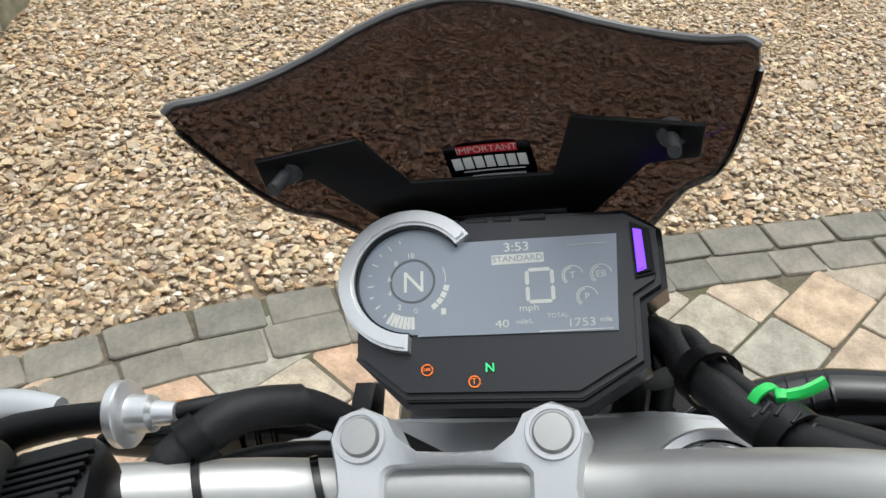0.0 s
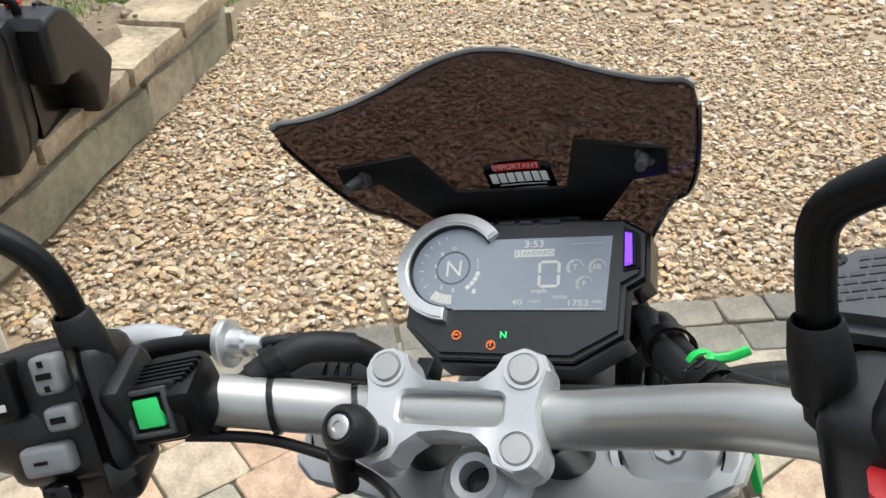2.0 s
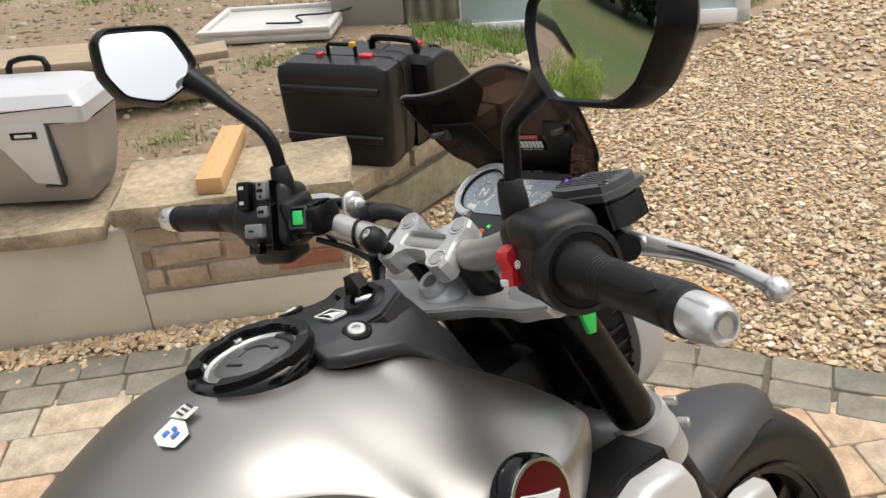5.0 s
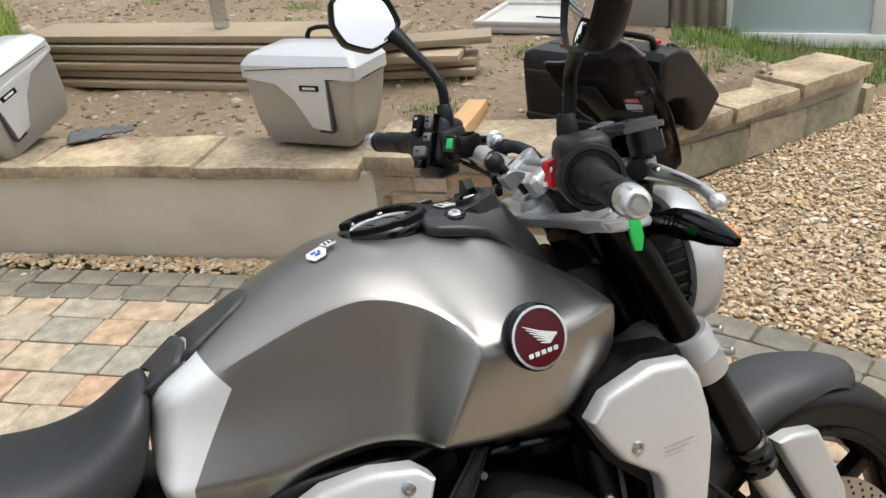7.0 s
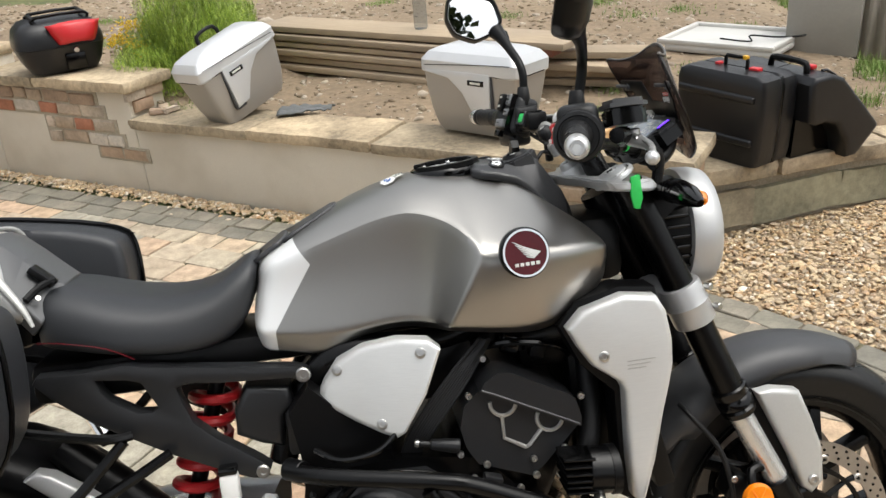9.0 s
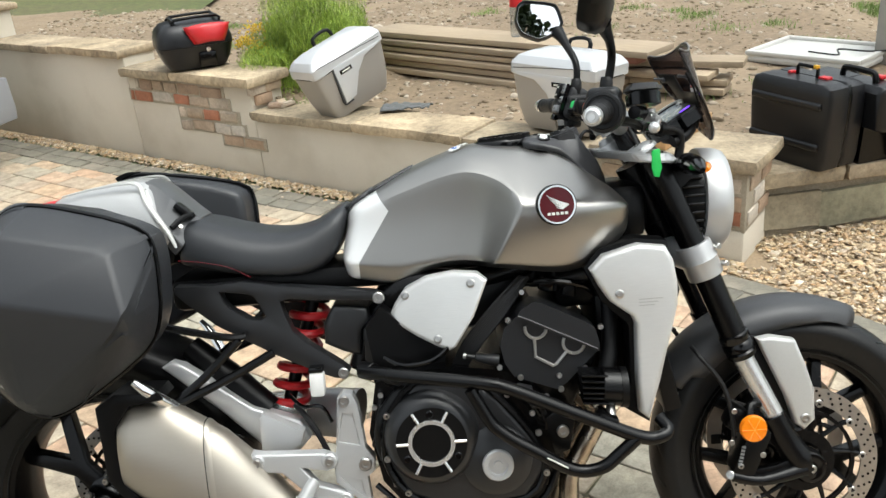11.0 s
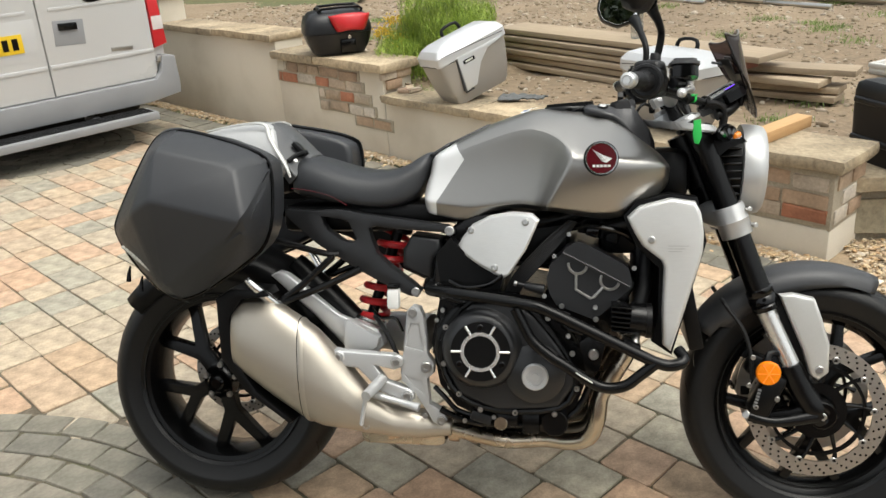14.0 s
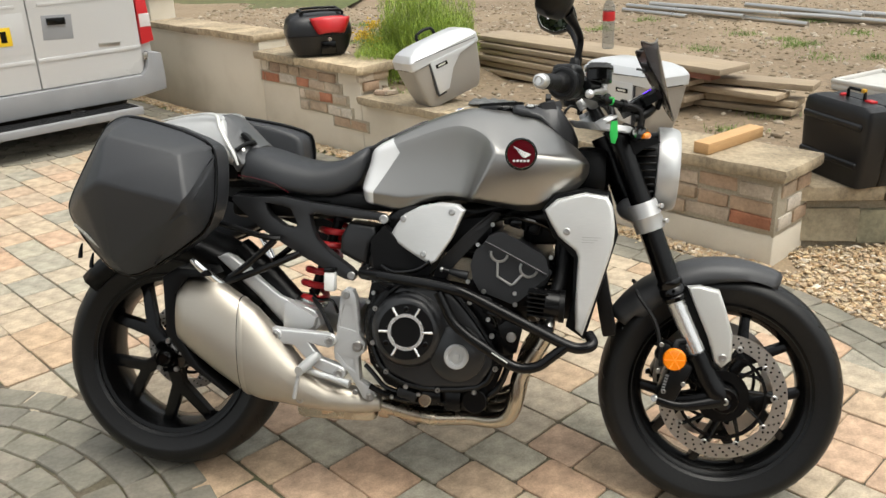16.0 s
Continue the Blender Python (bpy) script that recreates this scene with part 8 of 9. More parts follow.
# cables
CAB = [
    ([(1.15, 0.13, 1.052), (1.156, 0.115, 1.05), (1.168, 0.095, 1.04), (1.18, 0.072, 1.012), (1.2, 0.03, 0.95)], 0.004),
    ([(1.1, 0.15, 1.028), (1.13, 0.13, 1.04), (1.155, 0.105, 1.044), (1.173, 0.082, 1.03), (1.183, 0.062, 0.998), (1.2, 0.02, 0.93)], 0.0085),
    ([(1.11, 0.15, 1.03), (1.145, 0.115, 1.022), (1.17, 0.075, 1.0), (1.2, 0.02, 0.95)], 0.005),
    ([(1.09, 0.16, 1.03), (1.108, 0.12, 1.012), (1.105, 0.07, 0.998), (1.075, 0.025, 1.005), (1.06, 0.02, 0.97), (1.09, 0.0, 0.9)], 0.0035),
    ([(1.105, -0.205, 1.03), (1.137, -0.158, 1.024), (1.164, -0.126, 1.014), (1.189, -0.11, 1.009), (1.214, -0.099, 1.0), (1.24, -0.09, 0.997), (1.255, -0.074, 0.985), (1.25, -0.06, 0.93)], 0.0095),
    ([(1.11, -0.215, 1.034), (1.146, -0.163, 1.025), (1.166, -0.136, 1.016), (1.186, -0.122, 1.012), (1.208, -0.111, 1.006), (1.238, -0.099, 1.0), (1.252, -0.09, 0.98), (1.245, -0.075, 0.92)], 0.0065),
]
for pts, r in CAB:
    bpart("cable", tube(pts, r, 10, 7), M["grip"], hb)
bpart("loom_wrap", tube([(1.13, 0.13, 1.04), (1.155, 0.105, 1.044), (1.173, 0.082, 1.03)], 0.01, 14, 5), M["grip"], hb)
for p, q, r in (((1.141, 0.119, 1.0425), (1.145, 0.115, 1.043), 0.0125), ((1.206, -0.106, 1.004), (1.214, -0.102, 1.002), 0.0158), ((1.158, -0.134, 1.015), (1.166, -0.128, 1.015), 0.0158)):
    bpart("cable_strap", lathe([(r - 0.002, -0.005), (r, -0.005), (r, 0.005), (r - 0.002, 0.005)], p, q, 20, closed=True), M["black"], hb)
for y in (0.115, 0.068):
    p = Vector((1.122, y, 1.0275)) if y > 0.1 else Vector((1.1325, y, 1.0135))
    bpart("zip_tie", lathe([(0.016, -0.0018), (0.0182, -0.0018), (0.0182, 0.0018), (0.016, 0.0018)], p, p + Vector((0.08, -0.2, -0.04)), 24, closed=True), M["blackgloss"], hb)
for k in range(14):
    a = 2 * math.pi * k / 14
    bpart("strap_rib", box(Vector((1.158, -0.134, 1.015)) + Vector((0.6 * math.cos(a), 0.8 * math.cos(a), 0)) * 0.016 + Vector((0, 0, 0.016 * math.sin(a))), (0.0075, 0.0016, 0.0016), 0.0004, Matrix.Rotation(2.5, 4, "Z")), M["grip"], hb)
gz = Vector((1.178, -0.128, 1.0145))
bpart("green_tie", join(lathe([(0.0085, -0.0025), (0.0098, -0.0025), (0.0098, 0.0025), (0.0085, 0.0025)], gz, gz + Vector((-0.4, -0.28, 0.05)), 24, closed=True), tube([gz + Vector((-0.002, -0.006, 0.007)), gz + Vector((0.001, -0.016, 0.006)), gz + Vector((0.006, -0.026, 0.007))], 0.0028, 6, 3, flat=0.5), box(gz + Vector((-0.002, -0.006, 0.007)), (0.006, 0.005, 0.005), 0.001)), M["green"], hb, "bright green cable tie")
tagp = [(1.178, 0.965), (1.194, 0.968), (1.196, 0.93), (1.19, 0.912), (1.18, 0.914), (1.176, 0.935)]
bpart("green_tag", plate(tagp, -0.142, -0.147, 0.002), M["green"], bike, "bright green plastic tag hanging by the fork")
# dark fill round the steering head
bpart("steering_head", tube([(1.165, 0, 0.93), (1.2, 0, 0.85), (1.24, 0, 0.75)], 0.035, 16, 3), M["blackmetal"], bike)
bpart("wiring_cover", box((1.13, 0, 0.84), (0.1, 0.17, 0.12), 0.03), M["black"], bike)


# panniers: faceted shells
def pannier(sy, label):
    p = empty("pannier", bike.matrix_world.copy())
    tagged(p, label, "pannier", "motorcycle panniers")
    rim = [(-0.155, 0.73), (-0.148, 0.77), (-0.06, 0.935), (-0.02, 0.965), (0.04, 0.966), (0.21, 0.915), (0.236, 0.87), (0.229, 0.714), (0.157, 0.654), (0.04, 0.58), (-0.02, 0.578), (-0.1, 0.65)]
    peak = [(-0.015, 0.927, 0.378), (0.18, 0.885, 0.385), (0.212, 0.765, 0.415), (-0.003, 0.817, 0.428), (-0.06, 0.785, 0.405), (0.195, 0.72, 0.375), (0.05, 0.615, 0.33), (-0.13, 0.735, 0.335), (-0.025, 0.6, 0.33)]
    if sy > 0:
        rim = [(x + 0.055, z + 0.022) if x > 0.15 else (x, z + 0.01) for x, z in rim]
        peak = [(x + 0.05, z + 0.02, y) if x > 0.15 else (x, z, y) for x, z, y in peak]
    for k in range(2):
        rim = [(a[0] + (b[0] - a[0]) * f, a[1] + (b[1] - a[1]) * f) for a, b in zip(rim, rim[1:] + rim[:1]) for f in (0.25, 0.75)]
    bm = bmesh.new()
    for x, z in rim:
        bm.verts.new((0.04 + (x - 0.04) * 1.015, sy * 0.302, 0.77 + (z - 0.77) * 1.015))
    for x, z, y in peak:
        bm.verts.new((x, sy * y, z))
    bmesh.ops.convex_hull(bm, input=bm.verts)
    bmesh.ops.dissolve_limit(bm, angle_limit=radians(4), verts=bm.verts, edges=bm.edges)
    bmesh.ops.bevel(bm, geom=bm.edges[:], offset=0.008, segments=3, affect="EDGES", profile=0.5)
    bmesh.ops.triangulate(bm, faces=[f for f in bm.faces if len(f.verts) > 4])
    bpart("outer_shell", bm, M["pannier"], p, "matt charcoal faceted shell", 24)
    bpart("inner_shell", plate([(0.06 + (x - 0.06) * 0.985, 0.77 + (z - 0.77) * 0.985) for x, z in rim], sy * 0.296, sy * 0.2, 0.018, 3), M["pannier"], p)
    loop = [(x, sy * 0.299, z) for x, z in rim]
    bpart("seam", tube([(0.04 + (x - 0.04) * 1.012, y, 0.77 + (z - 0.77) * 1.012) for x, y, z in loop + [loop[0]]], 0.0042, 8, 1), M["blackgloss"], p)
    bpart("mount_rail", box((0.06, sy * 0.19, 0.78), (0.2, 0.02, 0.03), 0.006), M["black"], p)
    for k, (x, z) in enumerate(((-0.115, 0.655), (-0.085, 0.632))):
        bpart("zip_pull", tube([(x, sy * 0.31, z), (x - 0.003, sy * 0.312, z - 0.02), (x - 0.004, sy * 0.312, z - 0.036)], [0.002, 0.005, 0.006], 8, 3), M["blackgloss"], p)
    if sy < 0:
        for k in range(9):
            f0, f1 = k / 9, k / 9 + 0.085
            q = [Vector((-0.118, -0.338, 0.705)).lerp(Vector((-0.048, -0.336, 0.648)), f) for f in (f0, f1)]
            bpart("brand_bar", tube(q, 0.0036, 6, 1), M["ink"], p)
    else:
        for k in range(2):
            bpart("grip_rib", tube([(0.02, 0.196, 0.925 - 0.014 * k), (0.13, 0.196, 0.9 - 0.014 * k)], 0.004, 8, 2), M["blackgloss"], p)
        bpart("carry_handle", tube([(0.1, 0.196, 0.86), (0.13, 0.185, 0.885), (0.19, 0.185, 0.87), (0.2, 0.196, 0.845)], 0.008, 8, 4), M["black"], p)
    return p


pannier(-1, "charcoal hard shell pannier clipped to the motorcycle")
pannier(1, "charcoal pannier on the far flank of the motorcycle")

# ---- things about the drive and garden ----
def section(hx, hy, z, p=0.35, n=24, dx=0.0, dy=0.0):
    return [(dx + hx * math.copysign(abs(math.cos(t)) ** p, math.cos(t)), dy + hy * math.copysign(abs(math.sin(t)) ** p, math.sin(t)), z) for t in [2 * math.pi * (k + 0.5) / n for k in range(n)]]


def rows_loft(rows, p=0.3, n=28):
    return loft([section(*r[:3], p, n, *(r[3:] if len(r) > 3 else ())) for r in rows])


M["caseblack"] = mat("black_moulded_case", (0.007, 0.0075, 0.009), 0.34, spot=(0.011, 0.011, 0.012), grain=300, bump=0.2, spec=0.4)
M["casesilver"] = mat("silver_grey_plastic", (0.36, 0.34, 0.31), 0.4, metal=0.35, spot=(0.32, 0.3, 0.275), grain=300, stain=(0.33, 0.31, 0.285))
M["casewhite"] = mat("pale_silver_lid", (0.6, 0.61, 0.62), 0.3, metal=0.35, spot=(0.55, 0.56, 0.57), grain=300)


def turn(x, y, z, wdir, tilt_x=0.0, tilt_y=0.0):
    return Matrix.Translation((x, y, z)) @ Matrix.Rotation(math.atan2(wdir[1], wdir[0]), 4, "Z") @ Matrix.Rotation(tilt_y, 4, "Y") @ Matrix.Rotation(tilt_x, 4, "X")


WIDE = Matrix.Diagonal((1.09, 1.1, 0.95, 1))


def white_case(m, label, fx=1):
    c = empty("luggage_case", m)
    tagged(c, label, "pannier", "silver luggage cases")
    part("case_body", rows_loft([(0.135, 0.06, 0.0), (0.155, 0.075, 0.004), (0.168, 0.085, 0.03), (0.185, 0.1, 0.1), (0.2, 0.108, 0.2), (0.208, 0.112, 0.27)], 0.15), M["casesilver"], c, "silver grey case shell", 25)
    lid = part("lid", rows_loft([(0.211, 0.115, 0.262), (0.214, 0.118, 0.268), (0.214, 0.118, 0.312), (0.209, 0.113, 0.322), (0.19, 0.098, 0.346), (0.15, 0.07, 0.364), (0.09, 0.04, 0.374), (0.03, 0.012, 0.377)], 0.13), M["casewhite"], c, "pale silver domed lid", 24)
    part("lid_line", tube([(fx * 0.19, -0.117, 0.315), (fx * 0.05, -0.1185, 0.309), (fx * -0.19, -0.1185, 0.292)], 0.0018, 5, 4), M["blackgloss"], lid)
    part("lid_seam", loft([section(0.2145, 0.1185, z, 0.28, 28) for z in (0.264, 0.268)], caps=False), M["blackgloss"], lid)
    panel = plate([(fx * x, z) for x, z in ((0.105, 0.275), (0.105, 0.075), (0.04, 0.085), (-0.02, 0.19), (-0.08, 0.245), (-0.18, 0.262), (-0.18, 0.275))], -0.1, -0.121, 0.006)
    part("latch_panel", panel, M["casewhite"], c, "pale latch panel")
    part("latch_edge", plate([(fx * x, z) for x, z in ((0.104, 0.27), (0.112, 0.265), (0.115, 0.085), (0.109, 0.065), (0.06, 0.068), (0.06, 0.074), (0.106, 0.072))], -0.098, -0.116, 0.002), M["grey"], c)
    bd = part("name_plate", box((fx * 0.045, -0.1215, 0.235), (0.07, 0.004, 0.022), 0.001), M["blackgloss"], c)
    part("plate_mark", box((fx * 0.045, -0.1238, 0.235), (0.046, 0.001, 0.009), 0), M["ink"], bd)
    part("carry_handle", tube([(-0.05, 0.06, 0.34), (-0.045, 0.075, 0.4), (0.045, 0.075, 0.405), (0.055, 0.06, 0.34)], 0.009, 10, 3), M["black"], c)
    for x in (-0.1, 0.1):
        part("foot", box((x, 0.02, -0.004), (0.04, 0.05, 0.01), 0.003), M["blackgloss"], c)
    return c


wd = (0.695, -0.719)
white_case(turn(1.325, 2.235, LOWTOP + 0.008, wd, -0.04) @ WIDE, "silver luggage case with pale lid standing on the wall")
white_case(turn(0.315, 2.955, LOWTOP + 0.027, (0.74, 0.67), -0.06, -0.28) @ Matrix.Diagonal((1.1, 0.95, 0.97, 1)), "silver luggage case turned aside on the wall coping", -1)


def black_case(m, label):
    c = empty("luggage_case", m)
    tagged(c, label, "pannier", "black luggage cases")
    part("case_half", rows_loft([(0.16, 0.05, 0.0), (0.185, 0.058, 0.006), (0.195, 0.06, 0.05), (0.205, 0.061, 0.2), (0.208, 0.06, 0.3), (0.2, 0.055, 0.335), (0.17, 0.045, 0.348)], 0.22), M["caseblack"], c, "black moulded case half")
    back = rows_loft([(0.16, 0.04, 0.0, 0, 0.1), (0.185, 0.046, 0.006, 0, 0.1), (0.195, 0.047, 0.05, 0, 0.1), (0.205, 0.047, 0.2, 0, 0.1), (0.206, 0.046, 0.3, 0, 0.1), (0.198, 0.043, 0.332, 0, 0.1), (0.17, 0.035, 0.345, 0, 0.1)], 0.22)
    part("case_half", back, M["caseblack"], c)
    part("seal", rows_loft([(0.183, 0.016, 0.004, 0, 0.057), (0.202, 0.016, 0.2, 0, 0.057), (0.204, 0.016, 0.3, 0, 0.057), (0.19, 0.016, 0.338, 0, 0.057)], 0.2), M["blackgloss"], c)
    for z in (0.1, 0.265):
        part("raised_rib", box((-0.01, -0.06, z), (0.36, 0.022, 0.03), 0.01, None, 3), M["caseblack"], c)
    h = part("handle", tube([(-0.05, 0.04, 0.342), (-0.05, 0.04, 0.38), (-0.045, 0.04, 0.388), (0.045, 0.04, 0.388), (0.05, 0.04, 0.38), (0.05, 0.04, 0.342)], 0.007, 8, 1), M["black"], c)
    part("handle_tag", box((0.042, 0.04, 0.389), (0.02, 0.017, 0.016), 0.003), mat("yellow_plastic", (0.75, 0.4, 0.02), 0.4), h)
    for x, w in ((-0.085, 0.02), (0.085, 0.045)):
        part("red_catch", box((x, 0.045, 0.35), (w, 0.03, 0.014), 0.004), M["red"], c, "red release catch")
    return c


black_case(turn(2.215, 1.91, 0.275, (0.43, -0.9)), "black moulded luggage case with handle on the stone wall")
tip = empty("luggage_case", turn(2.42, 1.8, 0.0, (0.955, 0.295)))
tagged(tip, "black luggage case tipped over against another case", "pannier", "black luggage cases")
ARCH = [(0.012, 0.43), (0.0, 0.575), (0.02, 0.6), (0.1, 0.605), (0.165, 0.58), (0.37, 0.375), (0.38, 0.352), (0.275, 0.253), (0.225, 0.253), (0.205, 0.33), (0.155, 0.4), (0.09, 0.42), (0.05, 0.415)]
part("case_half", plate(ARCH, 0.12, -0.09, 0.022, 4), M["caseblack"], tip)
part("case_half", plate(ARCH, 0.126, 0.33, 0.022, 4), M["caseblack"], tip)
part("seal", plate([(0.19 + (x - 0.19) * 0.985, 0.43 + (z - 0.43) * 0.985) for x, z in ARCH], 0.118, 0.128, 0.0), M["blackgloss"], tip)
part("inner_panel", plate([(0.02, 0.262), (0.03, 0.43), (0.1, 0.45), (0.2, 0.42), (0.24, 0.262)], 0.0, 0.2, 0.004), M["blackgloss"], tip)
for yy in (-0.03, 0.22):
    part("raised_rib", tube([(0.105, yy, 0.606), (0.17, yy, 0.581), (0.372, yy, 0.378)], 0.006, 6, 2), M["caseblack"], tip)
part("handle", tube([(0.05, -0.01, 0.6), (0.05, -0.005, 0.63), (0.05, 0.02, 0.64), (0.05, 0.14, 0.64), (0.05, 0.165, 0.63), (0.05, 0.17, 0.6)], 0.012, 8, 2), M["black"], tip)
part("red_catch", box((0.1, 0.02, 0.613), (0.03, 0.035, 0.016), 0.004), M["red"], tip, "red release catch")


def top_box(m):
    c = empty("top_box", m)
    tagged(c, "black motorcycle top box with a red panel on the wall", "top box")
    part("box_base", rows_loft([(0.12, 0.1, 0.0), (0.15, 0.13, 0.006), (0.175, 0.15, 0.05), (0.195, 0.165, 0.115), (0.198, 0.167, 0.125)], 0.42), M["caseblack"], c)
    lid = part("box_lid", rows_loft([(0.2, 0.169, 0.127), (0.198, 0.167, 0.16), (0.185, 0.152, 0.205), (0.155, 0.12, 0.235), (0.1, 0.08, 0.248), (0.03, 0.02, 0.252)], 0.45), M["caseblack"], c)
    rings = []
    for t in range(6):
        z = 0.15 + 0.0145 * t
        y = -(0.186, 0.187, 0.186, 0.183, 0.176, 0.166)[t]
        w = 0.058 + 0.045 * t / 5
        rings.append([(0.06 - w + 2 * w * k / 8, y + 0.03 * ((k - 4) / 4) ** 4, z) for k in range(9)])
    rp2 = part("red_panel", loft(rings, closed=False), M["red"], lid, "glossy red lid panel")
    so = rp2.modifiers.new("thickness", "SOLIDIFY")
    so.thickness = 0.03
    so.offset = 1
    part("emblem", box((0.04, -0.19, 0.185), (0.05, 0.006, 0.016), 0.005, Matrix.Rotation(-0.25, 4, "X")), M["bolt"], rp2)
    part("lock", cyl((0.05, -0.162, 0.105), (0.05, -0.175, 0.105), 0.012), M["chrome"], c)
    part("lock_plate", box((0.04, -0.16, 0.055), (0.09, 0.02, 0.075), 0.006), M["blackgloss"], c)
    part("top_rack", join(tube([(-0.1, -0.1, 0.236), (-0.09, -0.1, 0.262), (0.13, -0.09, 0.262), (0.14, -0.09, 0.232)], 0.008, 8, 2), tube([(-0.1, 0.06, 0.236), (-0.09, 0.06, 0.262), (0.13, 0.06, 0.262), (0.14, 0.06, 0.232)], 0.008, 8, 2), box((-0.095, -0.02, 0.258), (0.02, 0.17, 0.01), 0.003), box((0.13, -0.015, 0.258), (0.02, 0.16, 0.01), 0.003)), M["black"], lid)
    return c


top_box(wm(3.26, 0.16, MIDTOP + 0.004) @ Matrix.Rotation(1.05, 4, "Z") @ Matrix.Scale(1.08, 4))


# timber
def plank(x0, x1, L, W, h, m, parent, mt="plank"):
    bm = box((0, 0, 0), (L, W, h), 0.004)
    bmesh.ops.transform(bm, matrix=m, verts=bm.verts)
    return part("plank", bm, M[mt], parent)


stack = empty("plank_stack", turn(1.05, 3.52, 0.36, (0.725, -0.688)))
tagged(stack, "stack of weathered planks on the soil", "planks")
rt = random.Random(4)
z = 0.0
for k, (off, w, h, L) in enumerate(((0.0, 0.24, 0.035, 1.75), (0.02, 0.22, 0.035, 1.8), (-0.02, 0.24, 0.035, 1.7), (0.0, 0.23, 0.03, 1.85), (0.01, 0.24, 0.035, 1.75), (0.03, 0.27, 0.035, 2.0))):
    z += h / 2
    plank(0, 0, L, w, h - 0.002, Matrix.Translation((off * 2 + rt.uniform(-0.04, 0.04), off + rt.uniform(-0.02, 0.02), z)) @ Matrix.Rotation(rt.uniform(-0.015, 0.015), 4, "Z"), stack)
    z += h / 2 + 0.008
for k, (x, y, zz, L, a) in enumerate(((0.93, 0.14, 0.02, 0.9, 0.2), (0.98, 0.16, 0.06, 0.8, 0.26), (0.96, 0.1, 0.105, 0.75, 0.12), (1.02, 0.17, 0.15, 0.85, 0.3))):
    plank(0, 0, L, 0.16, 0.032, Matrix.Translation((x, y, zz)) @ Matrix.Rotation(a, 4, "Z"), stack)
part("red_brick", box((0.93, -0.02, 0.2), (0.2, 0.09, 0.05), 0.008), mat("dull_red_brick", (0.28, 0.12, 0.085), 0.9, bump=0.4), stack)
bm = box((0, 0, 0.025), (0.42, 0.075, 0.05), 0.004)
block = tagged(finish("timber_block", bm, M["newwood"]), "fresh sawn timber offcut lying on the wall", "timber")
block.matrix_world = turn(1.74, 1.9, LOWTOP + 0.038, (0.66, 0.75))

# bottle on the planks
bot = empty("water_bottle", Matrix.Translation((1.22, 3.43, 0.605)))
tagged(bot, "clear plastic drink bottle with a red label", "bottle")
part("bottle_body", lathe([(0.0, 0.004), (0.03, 0.0), (0.036, 0.01), (0.036, 0.09), (0.033, 0.1), (0.036, 0.11), (0.036, 0.23), (0.03, 0.26), (0.014, 0.285), (0.013, 0.3)], (0, 0, 0), (0, 0, 1), 24), M["clear"], bot)
part("label_band", lathe([(0.0365, 0.165), (0.037, 0.17), (0.037, 0.215), (0.0365, 0.22)], (0, 0, 0), (0, 0, 1), 24), M["red"], bot)
part("bottle_cap", cyl((0, 0, 0.298), (0, 0, 0.316), 0.0145), M["white"], bot)

# cloth on the coping
bm = bmesh.new()
bmesh.ops.create_grid(bm, x_segments=24, y_segments=12, size=1)
for v in bm.verts:
    x, y = v.co.x, v.co.y
    edge = 1 - 0.25 * noise.noise((x * 2, y * 2, 7))
    v.co = Vector((x * 0.125 * edge, y * 0.05 * edge * (1.1 - 0.3 * x), 0.014 + 0.014 * noise.noise((x * 3, y * 3, 1)) + 0.007 * noise.noise((x * 8, y * 8, 2))))
cloth = finish("work_glove", bm, mat("grey_cloth", (0.12, 0.125, 0.125), 0.9, spot=(0.08, 0.085, 0.085), grain=90, bump=0.4), smooth=180)
cloth.matrix_world = turn(0.58, 2.83, LOWTOP + 0.004, (0.8, -0.1))
so = cloth.modifiers.new("thickness", "SOLIDIFY")
so.thickness = 0.006
tagged(cloth, "crumpled grey work glove on the coping", "glove")
for k, (s, d) in enumerate(((2.58, 0.1), (2.54, 0.14), (2.6, 0.16))):
    q = wp(s, d, LOWTOP + 0.012)
    bm = box((0, 0, 0), (0.09, 0.05, 0.022), 0.006, Matrix.Rotation(k * 0.9, 4, "Z"))
    for v in bm.verts:
        v.co += Vector((rt.uniform(-1, 1), rt.uniform(-1, 1), rt.uniform(-1, 1))) * 0.004
    sh = finish("brick_shard", bm, M["brick"])
    sh.location = q
    tagged(sh, "broken piece of old brick on the coping", "brick", "brick shards")

